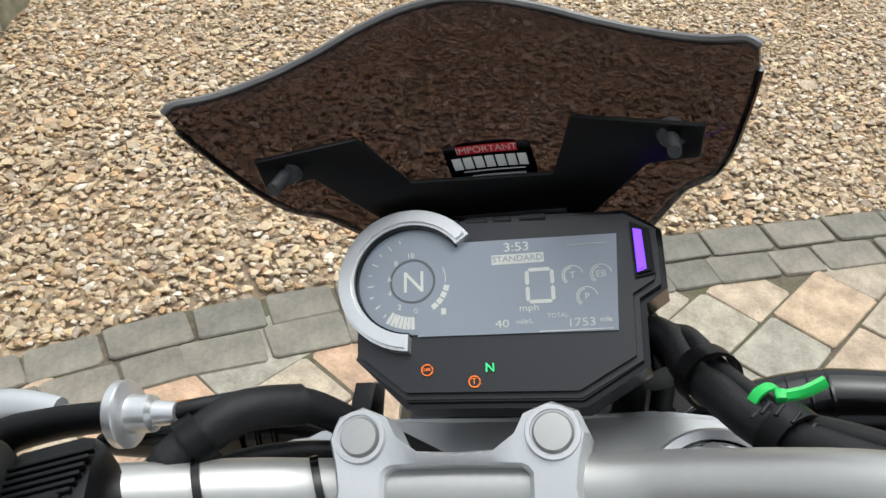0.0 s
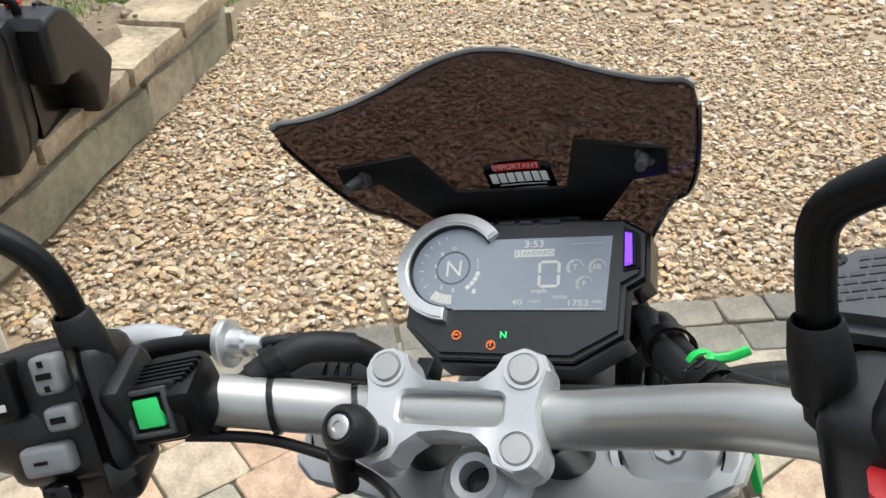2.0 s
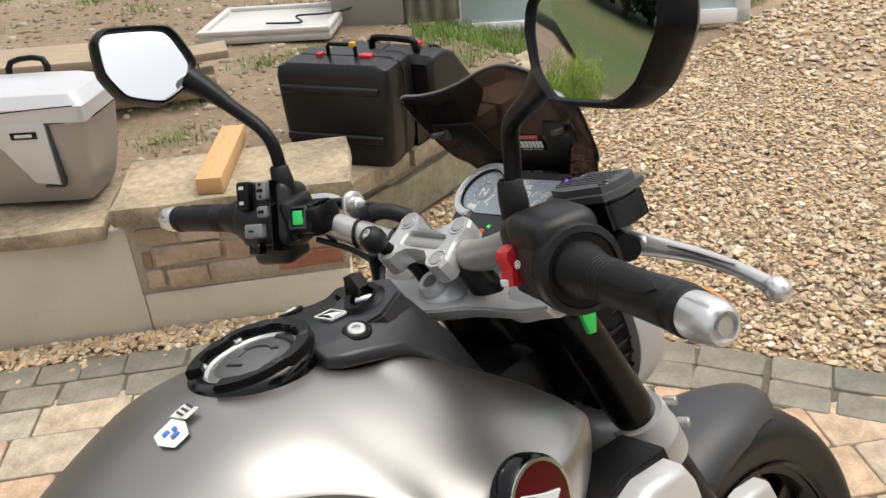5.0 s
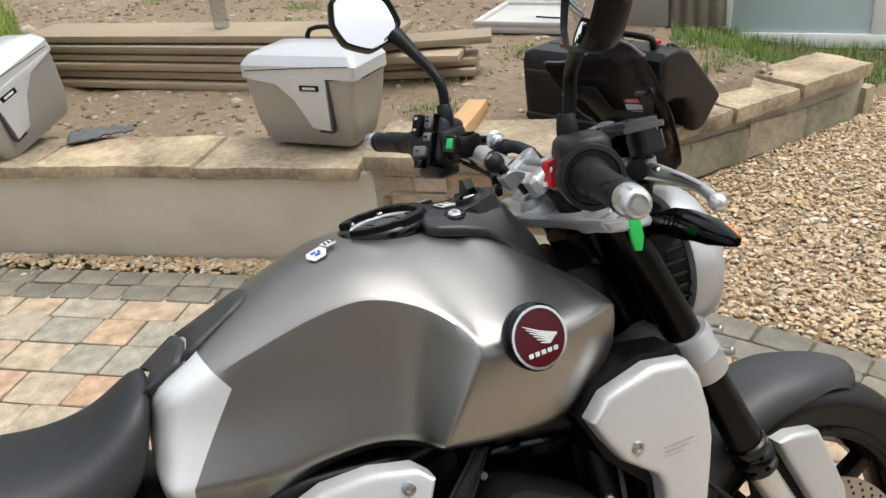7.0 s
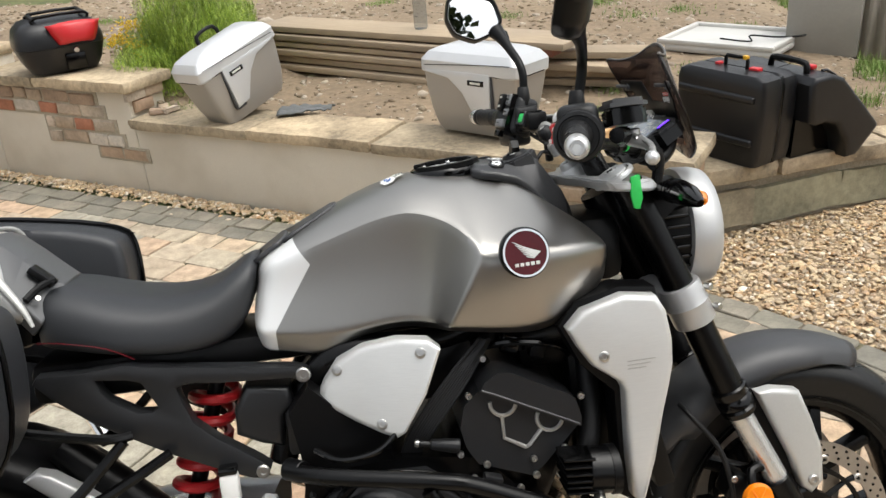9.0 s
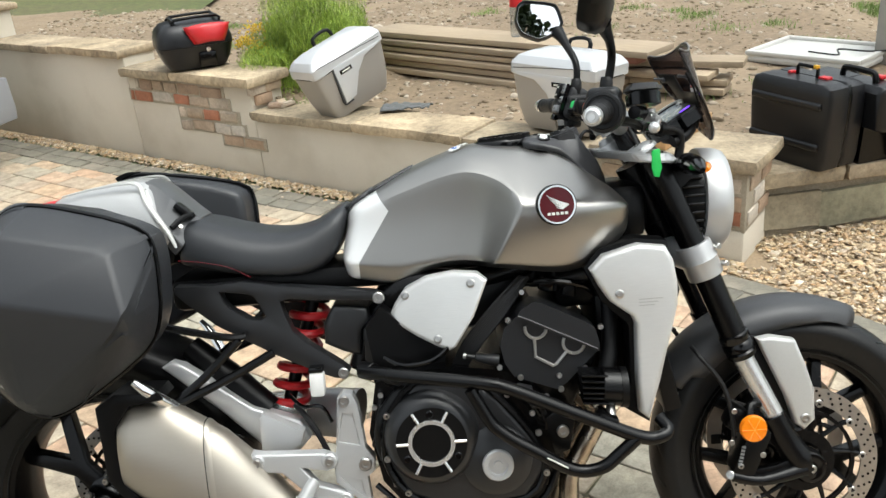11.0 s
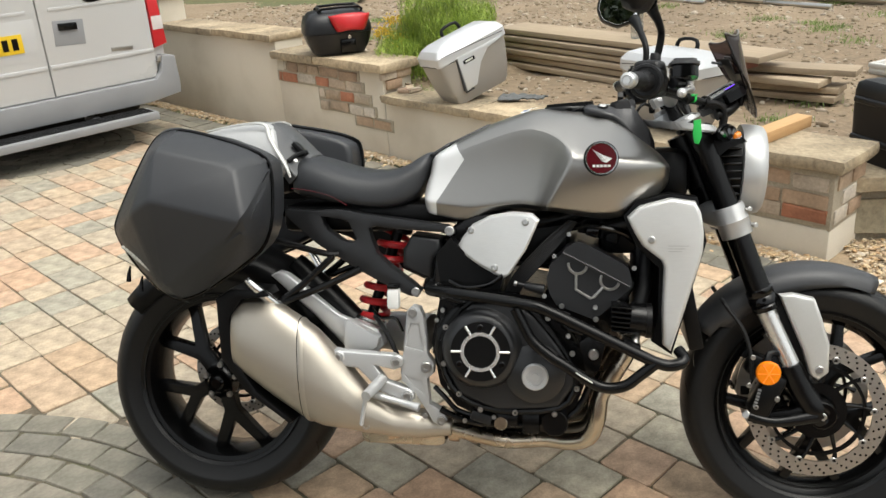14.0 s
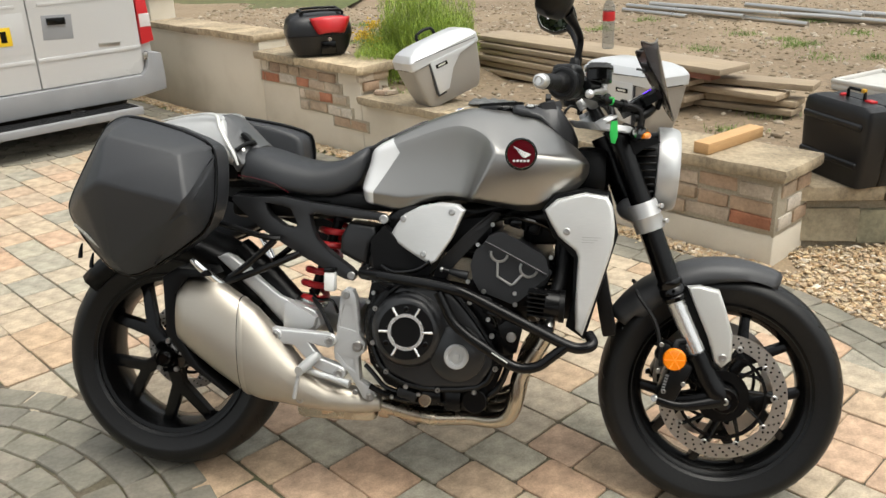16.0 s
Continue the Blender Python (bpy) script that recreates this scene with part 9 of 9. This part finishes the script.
# shrub: feathery leaves with yellow heads
rs = np.random.default_rng(31)
bush = empty("shrub", Matrix.Translation((0.04, 3.66, 0.43)))
tagged(bush, "feathery light green shrub behind the wall", "shrub")
for k in range(14):
    a, e = rs.uniform(0, 6.3), rs.uniform(0.5, 1.4)
    d = Vector((math.cos(a) * math.cos(e), math.sin(a) * math.cos(e), math.sin(e)))
    part("stem", tube([(0, 0, -0.1), d * 0.15 + Vector((0, 0, 0.02)), d * 0.38], [0.006, 0.004, 0.002], 5, 2), M["leaf"], bush)
pl = []
for k in range(44000):
    a, e = rs.uniform(0, 6.3), math.asin(rs.uniform(-0.05, 1))
    r = 0.5 * (0.35 + 0.65 * rs.uniform(0, 1) ** 0.5) * (0.72 + 0.4 * noise.noise((math.cos(a) * 1.6, math.sin(a) * 1.6, e * 2.2)) + 0.15 * math.sin(e))
    x, y, z2 = r * math.cos(a) * math.cos(e) * 1.05, r * math.sin(a) * math.cos(e) * 0.9, r * math.sin(e) * 1.15
    h = rs.uniform(0.025, 0.06)
    pl.append((x, y, z2, 0.0028, h * 0.7, h, rs.uniform(0, 6.3), rs.uniform(-1.5, 1.3)))
lf = soup("foliage", blade, pl, M["leaf"], bush, 0.0, 31)
lf["kind"] = "stuff"
M["yellow"] = mat("yellow_petals", (0.75, 0.5, 0.02), 0.6)
pl = []
for k in range(420):
    cx, cy, cz = [(-0.34, 0.04, 0.3), (-0.4, -0.02, 0.24), (-0.3, -0.05, 0.2)][rs.integers(0, 3)]
    r = 0.006
    pl.append((cx + rs.normal(0, 0.035), cy + rs.normal(0, 0.035), cz + rs.normal(0, 0.02), r, r, r * 0.6, rs.uniform(0, 6.3), rs.uniform(-0.5, 0.5)))
fl = soup("flower_heads", ico(1), pl, M["yellow"], bush, 0.2, 32)
fl["kind"] = "stuff"

# building bits beyond the soil
M["tray"] = mat("dull_white_acrylic", (0.56, 0.55, 0.52), 0.4, spot=(0.48, 0.47, 0.44), grain=20)
tray = empty("shower_tray", turn(2.95, 3.42, 0.335, (0.66, -0.75)))
tagged(tray, "white shower tray lying on the soil", "tray")
part("tray_floor", box((0, 0, 0.025), (0.66, 0.5, 0.05), 0.02), M["tray"], tray)
part("tray_rim", join(box((0, 0.235, 0.055), (0.66, 0.035, 0.03), 0.01), box((0, -0.235, 0.055), (0.66, 0.035, 0.03), 0.01), box((0.313, 0, 0.055), (0.035, 0.44, 0.03), 0.01), box((-0.313, 0, 0.055), (0.035, 0.44, 0.03), 0.01)), M["tray"], tray)
wire = finish("loose_cable", tube([(2.85, 3.35, 0.4), (2.95, 3.2, 0.402), (3.0, 3.3, 0.41), (3.12, 3.22, 0.405), (3.25, 3.18, 0.41), (3.3, 3.22, 0.44)], 0.005, 8, 6), M["blackgloss"])
tagged(wire, "loose black cable lying on a tray", "cable")
pbx = empty("plastic_crate", turn(3.4, 3.25, 0.3, (0.81, -0.59)))
tagged(pbx, "clear plastic storage crate", "crate")
part("crate_wall", join(box((0, -0.14, 0.2), (0.36, 0.01, 0.4), 0.004), box((0, 0.14, 0.2), (0.36, 0.01, 0.4), 0.004), box((-0.175, 0, 0.2), (0.01, 0.27, 0.4), 0.004), box((0.175, 0, 0.2), (0.01, 0.27, 0.4), 0.004)), mat("milky_plastic", (0.3, 0.285, 0.255), 0.35, spot=(0.26, 0.245, 0.22)), pbx)
part("crate_rim", box((0, 0, 0.405), (0.39, 0.31, 0.02), 0.006), M["clear"], pbx)
sheets = empty("roof_sheets", turn(3.6, 3.04, 0.27, (0.81, -0.59), -0.25))
tagged(sheets, "corrugated grey roof sheets leaning together", "roof sheets")
for k in range(3):
    rings = [[(-0.2 + 0.4 * i / 32, 0.05 * k + 0.018 * math.sin(i * math.pi / 3), z3) for i in range(33)] for z3 in (0, 0.45, 0.9)]
    o = part("corrugated_sheet", loft(rings, closed=False), mat("grey_sheet", (0.36, 0.33, 0.29), 0.7, spot=(0.28, 0.26, 0.225), grain=20, bump=0.2), sheets)
    so = o.modifiers.new("thickness", "SOLIDIFY")
    so.thickness = 0.006
pan = empty("window_unit", turn(4.58, 2.66, 0.05, (0.68, -0.73), -0.2))
tagged(pan, "white framed glazed unit leaning in the garden", "window unit")
part("unit_frame", join(box((0, 0, 0.04), (1.7, 0.07, 0.08), 0.008), box((0, 0, 1.16), (1.7, 0.07, 0.08), 0.008), box((-0.81, 0, 0.6), (0.08, 0.07, 1.2), 0.008), box((0.81, 0, 0.6), (0.08, 0.07, 1.2), 0.008), box((0, 0, 0.6), (0.07, 0.065, 1.1), 0.008)), M["white"], pan)
for x in (-0.4, 0.4):
    part("pane", box((x, 0.0, 0.6), (0.74, 0.02, 1.06), 0.002), mat("pale_blue_glass", (0.5, 0.62, 0.64), 0.15, spot=(0.46, 0.58, 0.6)), pan)
for k in range(9):
    a = rt.uniform(-0.12, 0.12)
    p0 = Vector((1.7 + 0.25 * k, 6.9 - 0.14 * k + rt.uniform(-0.2, 0.2), 0.4 + 0.03 * (k % 3)))
    d = Vector((math.cos(-0.75 + a), math.sin(-0.75 + a), 0)) * rt.uniform(0.8, 1.4)
    o = finish("scaffold_pole", cyl(p0 - d / 2, p0 + d / 2, 0.024, seg=12), M["bolt"])
    tagged(o, "galvanised scaffold pole lying on the soil", "pole", "pile of poles")

# van, its back doors to the drive
van = empty("van", wm(4.51, -0.38, 0.0))
tagged(van, "parked pale silver panel van with its back doors shut", "van")
M["van"] = mat("pale_silver_van_paint", (0.52, 0.52, 0.515), 0.3, spot=(0.49, 0.49, 0.485), grain=400, coat=0.4, stain=(0.505, 0.505, 0.5))
M["vangrey"] = mat("grey_bumper_plastic", (0.27, 0.275, 0.285), 0.5, spot=(0.23, 0.235, 0.245), grain=300, bump=0.1)
VW = 1.7
body = []
for x, top, ins in ((-4.3, 1.0, 0.12), (-3.8, 1.3, 0.06), (-3.1, 2.05, 0.03), (-2.7, 2.28, 0.0), (-0.05, 2.35, 0.0), (-0.012, 2.33, 0.02)):
    y0, y1 = -ins, -VW + ins
    body.append([(x, y0 - 0.02, 0.3), (x, y0, 0.36), (x, y0, 0.95), (x, y0 - 0.05, top - 0.15), (x, y0 - 0.14, top), (x, y1 + 0.14, top), (x, y1 + 0.05, top - 0.15), (x, y1, 0.95), (x, y1, 0.36), (x, y1 + 0.02, 0.3)])
part("van_body", loft(body), M["van"], van)


def rear_plate(outline, x0, x1, bevel, material, parent, name, label=""):
    """A piece on the back face: outline in (y, z), from x0 to x1."""
    bm = plate([(y, z) for y, z in outline], x0, x1, bevel)
    for v in bm.verts:
        v.co = Vector((v.co.y, v.co.x, v.co.z))
    return part(name, bm, material, parent, label)


dr = rear_plate([(-0.11, 0.42), (-0.1, 0.47), (-0.1, 1.3), (-0.17, 2.2), (-0.826, 2.2), (-0.826, 0.4), (-0.13, 0.4)], -0.012, 0.012, 0.01, M["van"], van, "back_door")
dl = rear_plate([(-0.834, 0.4), (-0.834, 2.2), (-1.53, 2.2), (-1.6, 1.3), (-1.6, 0.4)], -0.012, 0.012, 0.01, M["van"], van, "back_door")
for d, y0, y1 in ((dr, -0.11, -0.82), (dl, -0.84, -1.59)):
    rear_plate([(y0, 0.575), (y0, 0.6), (y1, 0.6), (y1, 0.575)], 0.0, 0.02, 0.006, M["van"], d, "swage")
    rear_plate([(y0 - 0.06, 0.93), (y0 - 0.06, 0.95), (y1 + 0.06, 0.95), (y1 + 0.06, 0.93)], 0.0, 0.017, 0.004, M["van"], d, "swage")


def rear_oval(mid, a, b):
    """A shallow oval boss on the back face."""
    rings = []
    for k, x in ((1.0, 0.012), (0.95, 0.02), (0.5, 0.022), (0.05, 0.022)):
        rings.append([(x, mid[0] + a * k * math.cos(t * 0.2618), mid[1] + b * k * math.sin(t * 0.2618)) for t in range(24)])
    return loft(rings)


for d, y0, y1 in ((dr, -0.2, -0.78), (dl, -0.88, -1.5)):
    rear_plate([(y0, 1.1), (y0 - 0.03, 1.06), (y1 + 0.03, 1.06), (y1, 1.1), (y1, 2.05), (y1 + 0.05, 2.1), (y0 - 0.08, 2.1), (y0 - 0.05, 2.05)], 0.0, 0.0165, 0.012, M["van"], d, "pressed_panel")
part("emblem_oval", rear_oval((-0.46, 0.985), 0.075, 0.032), M["blackmetal"], dr, "dark oval emblem")
for z3 in (1.45, 2.0):
    part("door_hinge", box((0.0, -0.085 - 0.06 * (z3 > 1.8), z3), (0.04, 0.06, 0.09), 0.01), M["bolt"], van)
rear_plate([(-0.56, 0.7), (-0.55, 0.86), (-0.75, 0.87), (-0.76, 0.71)], 0.0, 0.0145, 0.006, M["vangrey"], dr, "handle_recess")
rear_plate([(-0.6, 0.8), (-0.6, 0.845), (-0.72, 0.85), (-0.72, 0.805)], 0.01, 0.03, 0.008, M["blackgloss"], dr, "door_handle")
rear_plate([(-0.25, 0.615), (-0.25, 0.64), (-0.4, 0.65), (-0.4, 0.625)], 0.01, 0.016, 0.001, M["bolt"], dr, "script_bar")
rear_plate([(-0.87, 0.64), (-0.86, 0.9), (-1.45, 0.9), (-1.45, 0.64)], 0.0, 0.0145, 0.008, M["van"], dl, "plate_recess")
np_ = rear_plate([(-0.955, 0.705), (-0.955, 0.82), (-1.4, 0.82), (-1.4, 0.705)], 0.012, 0.02, 0.002, mat("yellow_plate", (0.75, 0.5, 0.02), 0.35, spot=(0.7, 0.46, 0.02)), van, "number_plate", "yellow number plate")
for k in range(7):
    y = -0.985 - 0.06 * k
    rear_plate([(y, 0.728), (y, 0.797), (y - 0.036, 0.797), (y - 0.036, 0.728)], 0.019, 0.0215, 0.0, M["blackgloss"], np_, "plate_bar")
for sy in (0, 1):
    def my(y):
        return y if not sy else -VW - y
    lm = rear_plate([(my(-0.095), 0.6), (my(-0.095), 0.93), (my(-0.02), 0.92), (my(-0.0), 0.62)], -0.06, 0.022, 0.008, M["red"], van, "tail_lamp", "red and clear tail lamp")
    rear_plate([(my(-0.088), 0.72), (my(-0.088), 0.81), (my(-0.012), 0.81), (my(-0.008), 0.72)], 0.02, 0.0255, 0.002, mat("clear_lamp", (0.7, 0.66, 0.64), 0.15), lm, "reversing_lens")
    part("door_hinge", box((0.02, my(-0.075), 0.52), (0.03, 0.05, 0.05), 0.006), M["bolt"], van)
bump = rear_plate([(0.03, 0.27), (0.04, 0.34), (0.03, 0.53), (-0.07, 0.55), (-0.09, 0.44), (-0.14, 0.395), (-VW + 0.14, 0.395), (-VW + 0.09, 0.44), (-VW + 0.07, 0.55), (-VW - 0.03, 0.53), (-VW - 0.04, 0.34), (-VW - 0.03, 0.27), (-VW + 0.2, 0.24), (-0.2, 0.24)], -0.25, 0.05, 0.02, M["vangrey"], van, "bumper", "grey plastic rear bumper")
stp = part("tow_step", join(box((0.13, -0.98, 0.2), (0.2, 1.45, 0.03), 0.008), box((0.225, -0.98, 0.185), (0.02, 1.45, 0.05), 0.008), box((0.0, -0.6, 0.19), (0.25, 0.05, 0.05), 0.006), box((0.0, -1.3, 0.19), (0.25, 0.05, 0.05), 0.006)), M["vangrey"], van, "grey step below the bumper")
# black box added to stand for the deep shade below the van floor
part("under_van_shade", box((-2.0, -VW / 2, 0.24), (3.5, 1.36, 0.2), 0.02), M["black"], van)
for k in range(7):
    part("tread_rib", box((0.06 + 0.024 * k, -0.98, 0.217), (0.008, 1.4, 0.006), 0.001), M["housing"], stp)
for x in (-0.75, -3.0):
    for y in (-0.11, -VW + 0.11):
        w = part("van_wheel", lathe([(0.0, -0.09), (0.17, -0.09), (0.18, -0.07), (0.27, -0.095), (0.3, -0.07), (0.305, 0), (0.3, 0.07), (0.27, 0.095), (0.17, 0.08), (0, 0.07)], (x, y, 0.3), (x, y + 1, 0.3), 40), M["rubber"], van)

# folding chairs and a timber fence in the garden, dark trees beyond
M["maroon"] = mat("maroon_cloth", (0.12, 0.012, 0.025), 0.85, spot=(0.09, 0.01, 0.02), grain=120, bump=0.2)


def folding_chair(m, label):
    c = empty("folding_chair", m)
    tagged(c, label, "chair", "garden chairs")
    part("seat", box((0, 0, 0.45), (0.5, 0.44, 0.02), 0.006), M["maroon"], c)
    part("backrest", box((0, 0.21, 0.78), (0.54, 0.03, 0.28), 0.01), M["maroon"], c)
    part("back_pocket", box((0, 0.245, 0.5), (0.46, 0.02, 0.34), 0.006), mat("grey_canvas", (0.34, 0.34, 0.33), 0.9), c, "grey canvas panel")
    for sx in (-0.26, 0.26):
        part("leg", tube([(sx, -0.24, 0.0), (sx, 0.2, 0.6)], 0.016, 8, 1), M["alu"], c)
        part("leg", tube([(sx * 0.96, 0.22, 0.0), (sx * 0.96, -0.22, 0.62)], 0.016, 8, 1), M["alu"], c)
        part("back_post", tube([(sx, 0.21, 0.45), (sx, 0.21, 0.9)], 0.011, 8, 1), M["bolt"], c)
        part("armrest", box((sx, 0, 0.63), (0.05, 0.46, 0.02), 0.006), M["maroon"], c)
    part("crossbar", tube([(-0.25, -0.24, 0.03), (0.25, 0.22, 0.03)], 0.01, 8, 1), M["bolt"], c)
    return c




def lawn_z(x, y):
    """The garden rises gently behind the soil."""
    d = math.hypot(x - 1, y)
    return 0.41 + 0.045 * max(0, d - 8.5) + 0.09 * max(0, d - 15) + 0.02 * noise.noise((x, y, 0))


folding_chair(pose(-6.74, 12.88, lawn_z(-6.74, 12.88), 0, 0, 150), "maroon folding camp chair on the grass")
folding_chair(pose(-7.55, 11.68, lawn_z(-7.55, 11.68), 0, 0, 235), "maroon folding camp chair turned to the side")
fence = empty("timber_fence", pose(-9.6, 14.6, lawn_z(-9.6, 14.6) - 0.05, 0, 0, 50))
tagged(fence, "rough timber fence of posts and rails", "fence")
for k in range(15):
    part("post", box((-4 + 0.5 * k, 0, 0.42), (0.09, 0.09, 0.85 + 0.06 * (k % 3)), 0.008), M["plank"], fence)
for k in range(7):
    for z3 in (0.4, 0.8):
        part("rail", box((-3.5 + k, -0.07, z3 + rt.uniform(-0.02, 0.02)), (1.0, 0.03, 0.12), 0.004), M["plank"], fence)
lawn = grid("lawn", -26, -1.6, 6.2, 32, 28, 26, lawn_z, M["lawn"])
tagged(lawn, "rough green lawn behind the soil", "lawn", kind="structure")
clump = (np.array([[-0.5, 0, 0], [0.5, 0, 0.1], [0.4, 0.5, 0.75], [-0.4, 0.4, 0.6]]), [[0, 1, 2], [0, 2, 3]])


def tree(x, y, h, w, seed, label, foot=None):
    r = np.random.default_rng(seed)
    t = empty("tree", pose(x, y, lawn_z(x, y) - 0.1 if foot is None else foot))
    tagged(t, label, "tree", "garden trees")
    part("trunk", tube([(0, 0, 0), (0.1, 0, h * 0.3), (0, 0.1, h * 0.6), (0.1, 0, h * 0.9)], [0.22, 0.17, 0.1, 0.03], 10, 4), mat("bark", (0.06, 0.045, 0.035), 0.95, bump=0.6), t)
    for k in range(9):
        a = k * 2.4
        part("limb", tube([(0, 0, h * (0.25 + 0.06 * k)), (math.cos(a) * w * 0.35, math.sin(a) * w * 0.35, h * (0.35 + 0.06 * k)), (math.cos(a) * w * 0.7, math.sin(a) * w * 0.7, h * (0.42 + 0.06 * k))], [0.07, 0.045, 0.015], 6, 3), M["plank"], t)
    pl = []
    for k in range(6000):
        a, e = r.uniform(0, 6.3), math.asin(r.uniform(-0.9, 1))
        rad = (0.35 + 0.65 * r.uniform(0, 1) ** 0.4) * (0.75 + 0.5 * noise.noise((math.cos(a) * 1.5 + seed, math.sin(a) * 1.5, e * 2)))
        s2 = r.uniform(0.1, 0.26)
        pl.append((rad * w * math.cos(a) * math.cos(e), rad * w * math.sin(a) * math.cos(e), h * 0.6 + rad * h * 0.45 * math.sin(e), s2, s2, s2, r.uniform(0, 6.3), r.uniform(-1, 1)))
    o = soup("crown", clump, pl, M["treeleaf"], t, 0.2, seed)
    o["kind"] = "stuff"
    return t


for k, (x, y, h, w) in enumerate(((-14.5, 19.0, 7.5, 3.6), (-10.5, 22.5, 8.0, 3.8), (-5.0, 24.0, 6.5, 3.4), (0.5, 24.0, 5.0, 3.4), (-18.5, 15.5, 7.2, 3.4), (6.0, 22.0, 4.8, 3.2), (-21.0, 10.5, 6.0, 3.0), (-13.5, 24.5, 8.0, 3.8))):
    tree(x, y, h, w, 60 + k, "dark leafy tree beyond the garden")
for k in range(8):
    x, y = -18.0 + 1.9 * k, 20.5 + (k % 3) * 0.7 + max(0, k - 3) * 0.3
    tree(x, y, 4.6, 2.3, 90 + k, "low dark tree at the edge of the lawn", lawn_z(x, y) - 1.0)
tree(1.1, -5.5, 11.0, 2.3, 81, "tall dark tree beside the drive", -0.03)
# unseen wall, added to block low sky and darken reflections on this side
unseen_wall = finish("wall_unseen", join(box((0.5, -7.5, 1.1), (18, 0.3, 2.4), 0.0)), mat("unseen_wall_brick", (0.2, 0.12, 0.085), 0.9, spot=(0.14, 0.085, 0.06), grain=30, amount=0.5, bump=0.3))
tagged(unseen_wall, "unseen plain brick wall added to close the drive behind the viewpoint", "wall", kind="structure")

# ---- paving stones and setts, last ----
E1 = Vector((0.8087, -0.5882))
E2 = Vector((0.5882, 0.8087))
rp = random.Random(8)
LENS = (0.165, 0.2, 0.24)
pav_meshes = [stone_mesh("paver", L - 0.0048, 0.155 - 0.0048, 0.004, M["paver"], 0.0028, 0.0038, rp) for L in LENS for k in range(5)]
C1, R1 = Vector((-0.8, -1.0)), 1.25
C2, R2 = Vector((-2.8, 3.35)), 0.65
places = []
row = -42
while row < 14:
    b = 0.207 + row * 0.155
    if b > 2.02:
        break
    a = -7.5 + rp.uniform(0, 0.2)
    while a < 6.5:
        k = rp.randrange(3)
        L = LENS[k]
        p = E1 * (a + L / 2) + E2 * (b + 0.0775)
        a += L
        lim = min(off_kerb(p) - 0.21, (p - C1).length - R1, (p - C2).length - R2)
        if lim < -0.05 or p.y < -5.9:
            continue
        places.append((p.x, p.y, math.atan2(E1.y, E1.x), k * 5 + rp.randrange(5), rp.uniform(-0.0015, 0.0015) - (0.005 if lim < 0.1 else 0), rp.uniform(-0.008, 0.008)))
    row += 1


def near_bike(p):
    d = min((Vector(p[:2]) - Vector(c)).length for c in ((0.2, 0.3), (1.4, 0.9), (-0.8, 0.9), (0.9, -0.2)))
    return d if d < 2.2 else None


lay(pav_meshes, places, pavement, "paver", M["paverfar"], 300, near_bike)

sett_meshes = [stone_mesh("sett", L - 0.005, 0.1 - 0.005, 0.004, M["sett"], 0.0032, 0.003, rp) for L in (0.125, 0.15, 0.175) for k in range(4)]
setts = []
for off in (0.055, 0.157):
    path = resample(KP, 0.02)
    d = rp.uniform(0, 0.1)
    i = 0
    while i < len(path) - 12:
        k = rp.randrange(3)
        n = (0.125, 0.15, 0.175)[k]
        j = i + int(round(n / 0.02))
        if j >= len(path):
            break
        a, b = path[i], path[j]
        t = (b - a).normalized()
        m = (a + b) / 2 + Vector((t.y, -t.x)) * off
        setts.append((m.x, m.y, math.atan2(t.y, t.x), k * 4 + rp.randrange(4), rp.uniform(-0.002, 0.003), rp.uniform(-0.02, 0.02)))
        i = j
for C, R, n in ((C1, R1, 11), (C2, R2, 6)):
    for ring in range(n):
        r = R - 0.05 - ring * 0.102
        ang = rp.uniform(0, 1)
        end = ang + 2 * math.pi
        while ang < end - 0.06 / r:
            k = rp.randrange(3)
            w = (0.125, 0.15, 0.175)[k] / r
            c = C + Vector((math.cos(ang + w / 2), math.sin(ang + w / 2))) * r
            ang += w
            if off_kerb(c) < 0.26:
                continue
            setts.append((c.x, c.y, ang - w / 2 + math.pi / 2, k * 4 + rp.randrange(4), rp.uniform(-0.002, 0.002), rp.uniform(-0.01, 0.01)))


def near_sett(p):
    d = min((Vector(p[:2]) - Vector(c)).length for c in ((-0.3, 0.0), (2.3, 0.7), (1.3, 1.6), (2.8, -0.4)))
    return d if d < 1.6 else None


lay(sett_meshes, setts, pavement, "sett", M["settfar"], 280, near_sett)
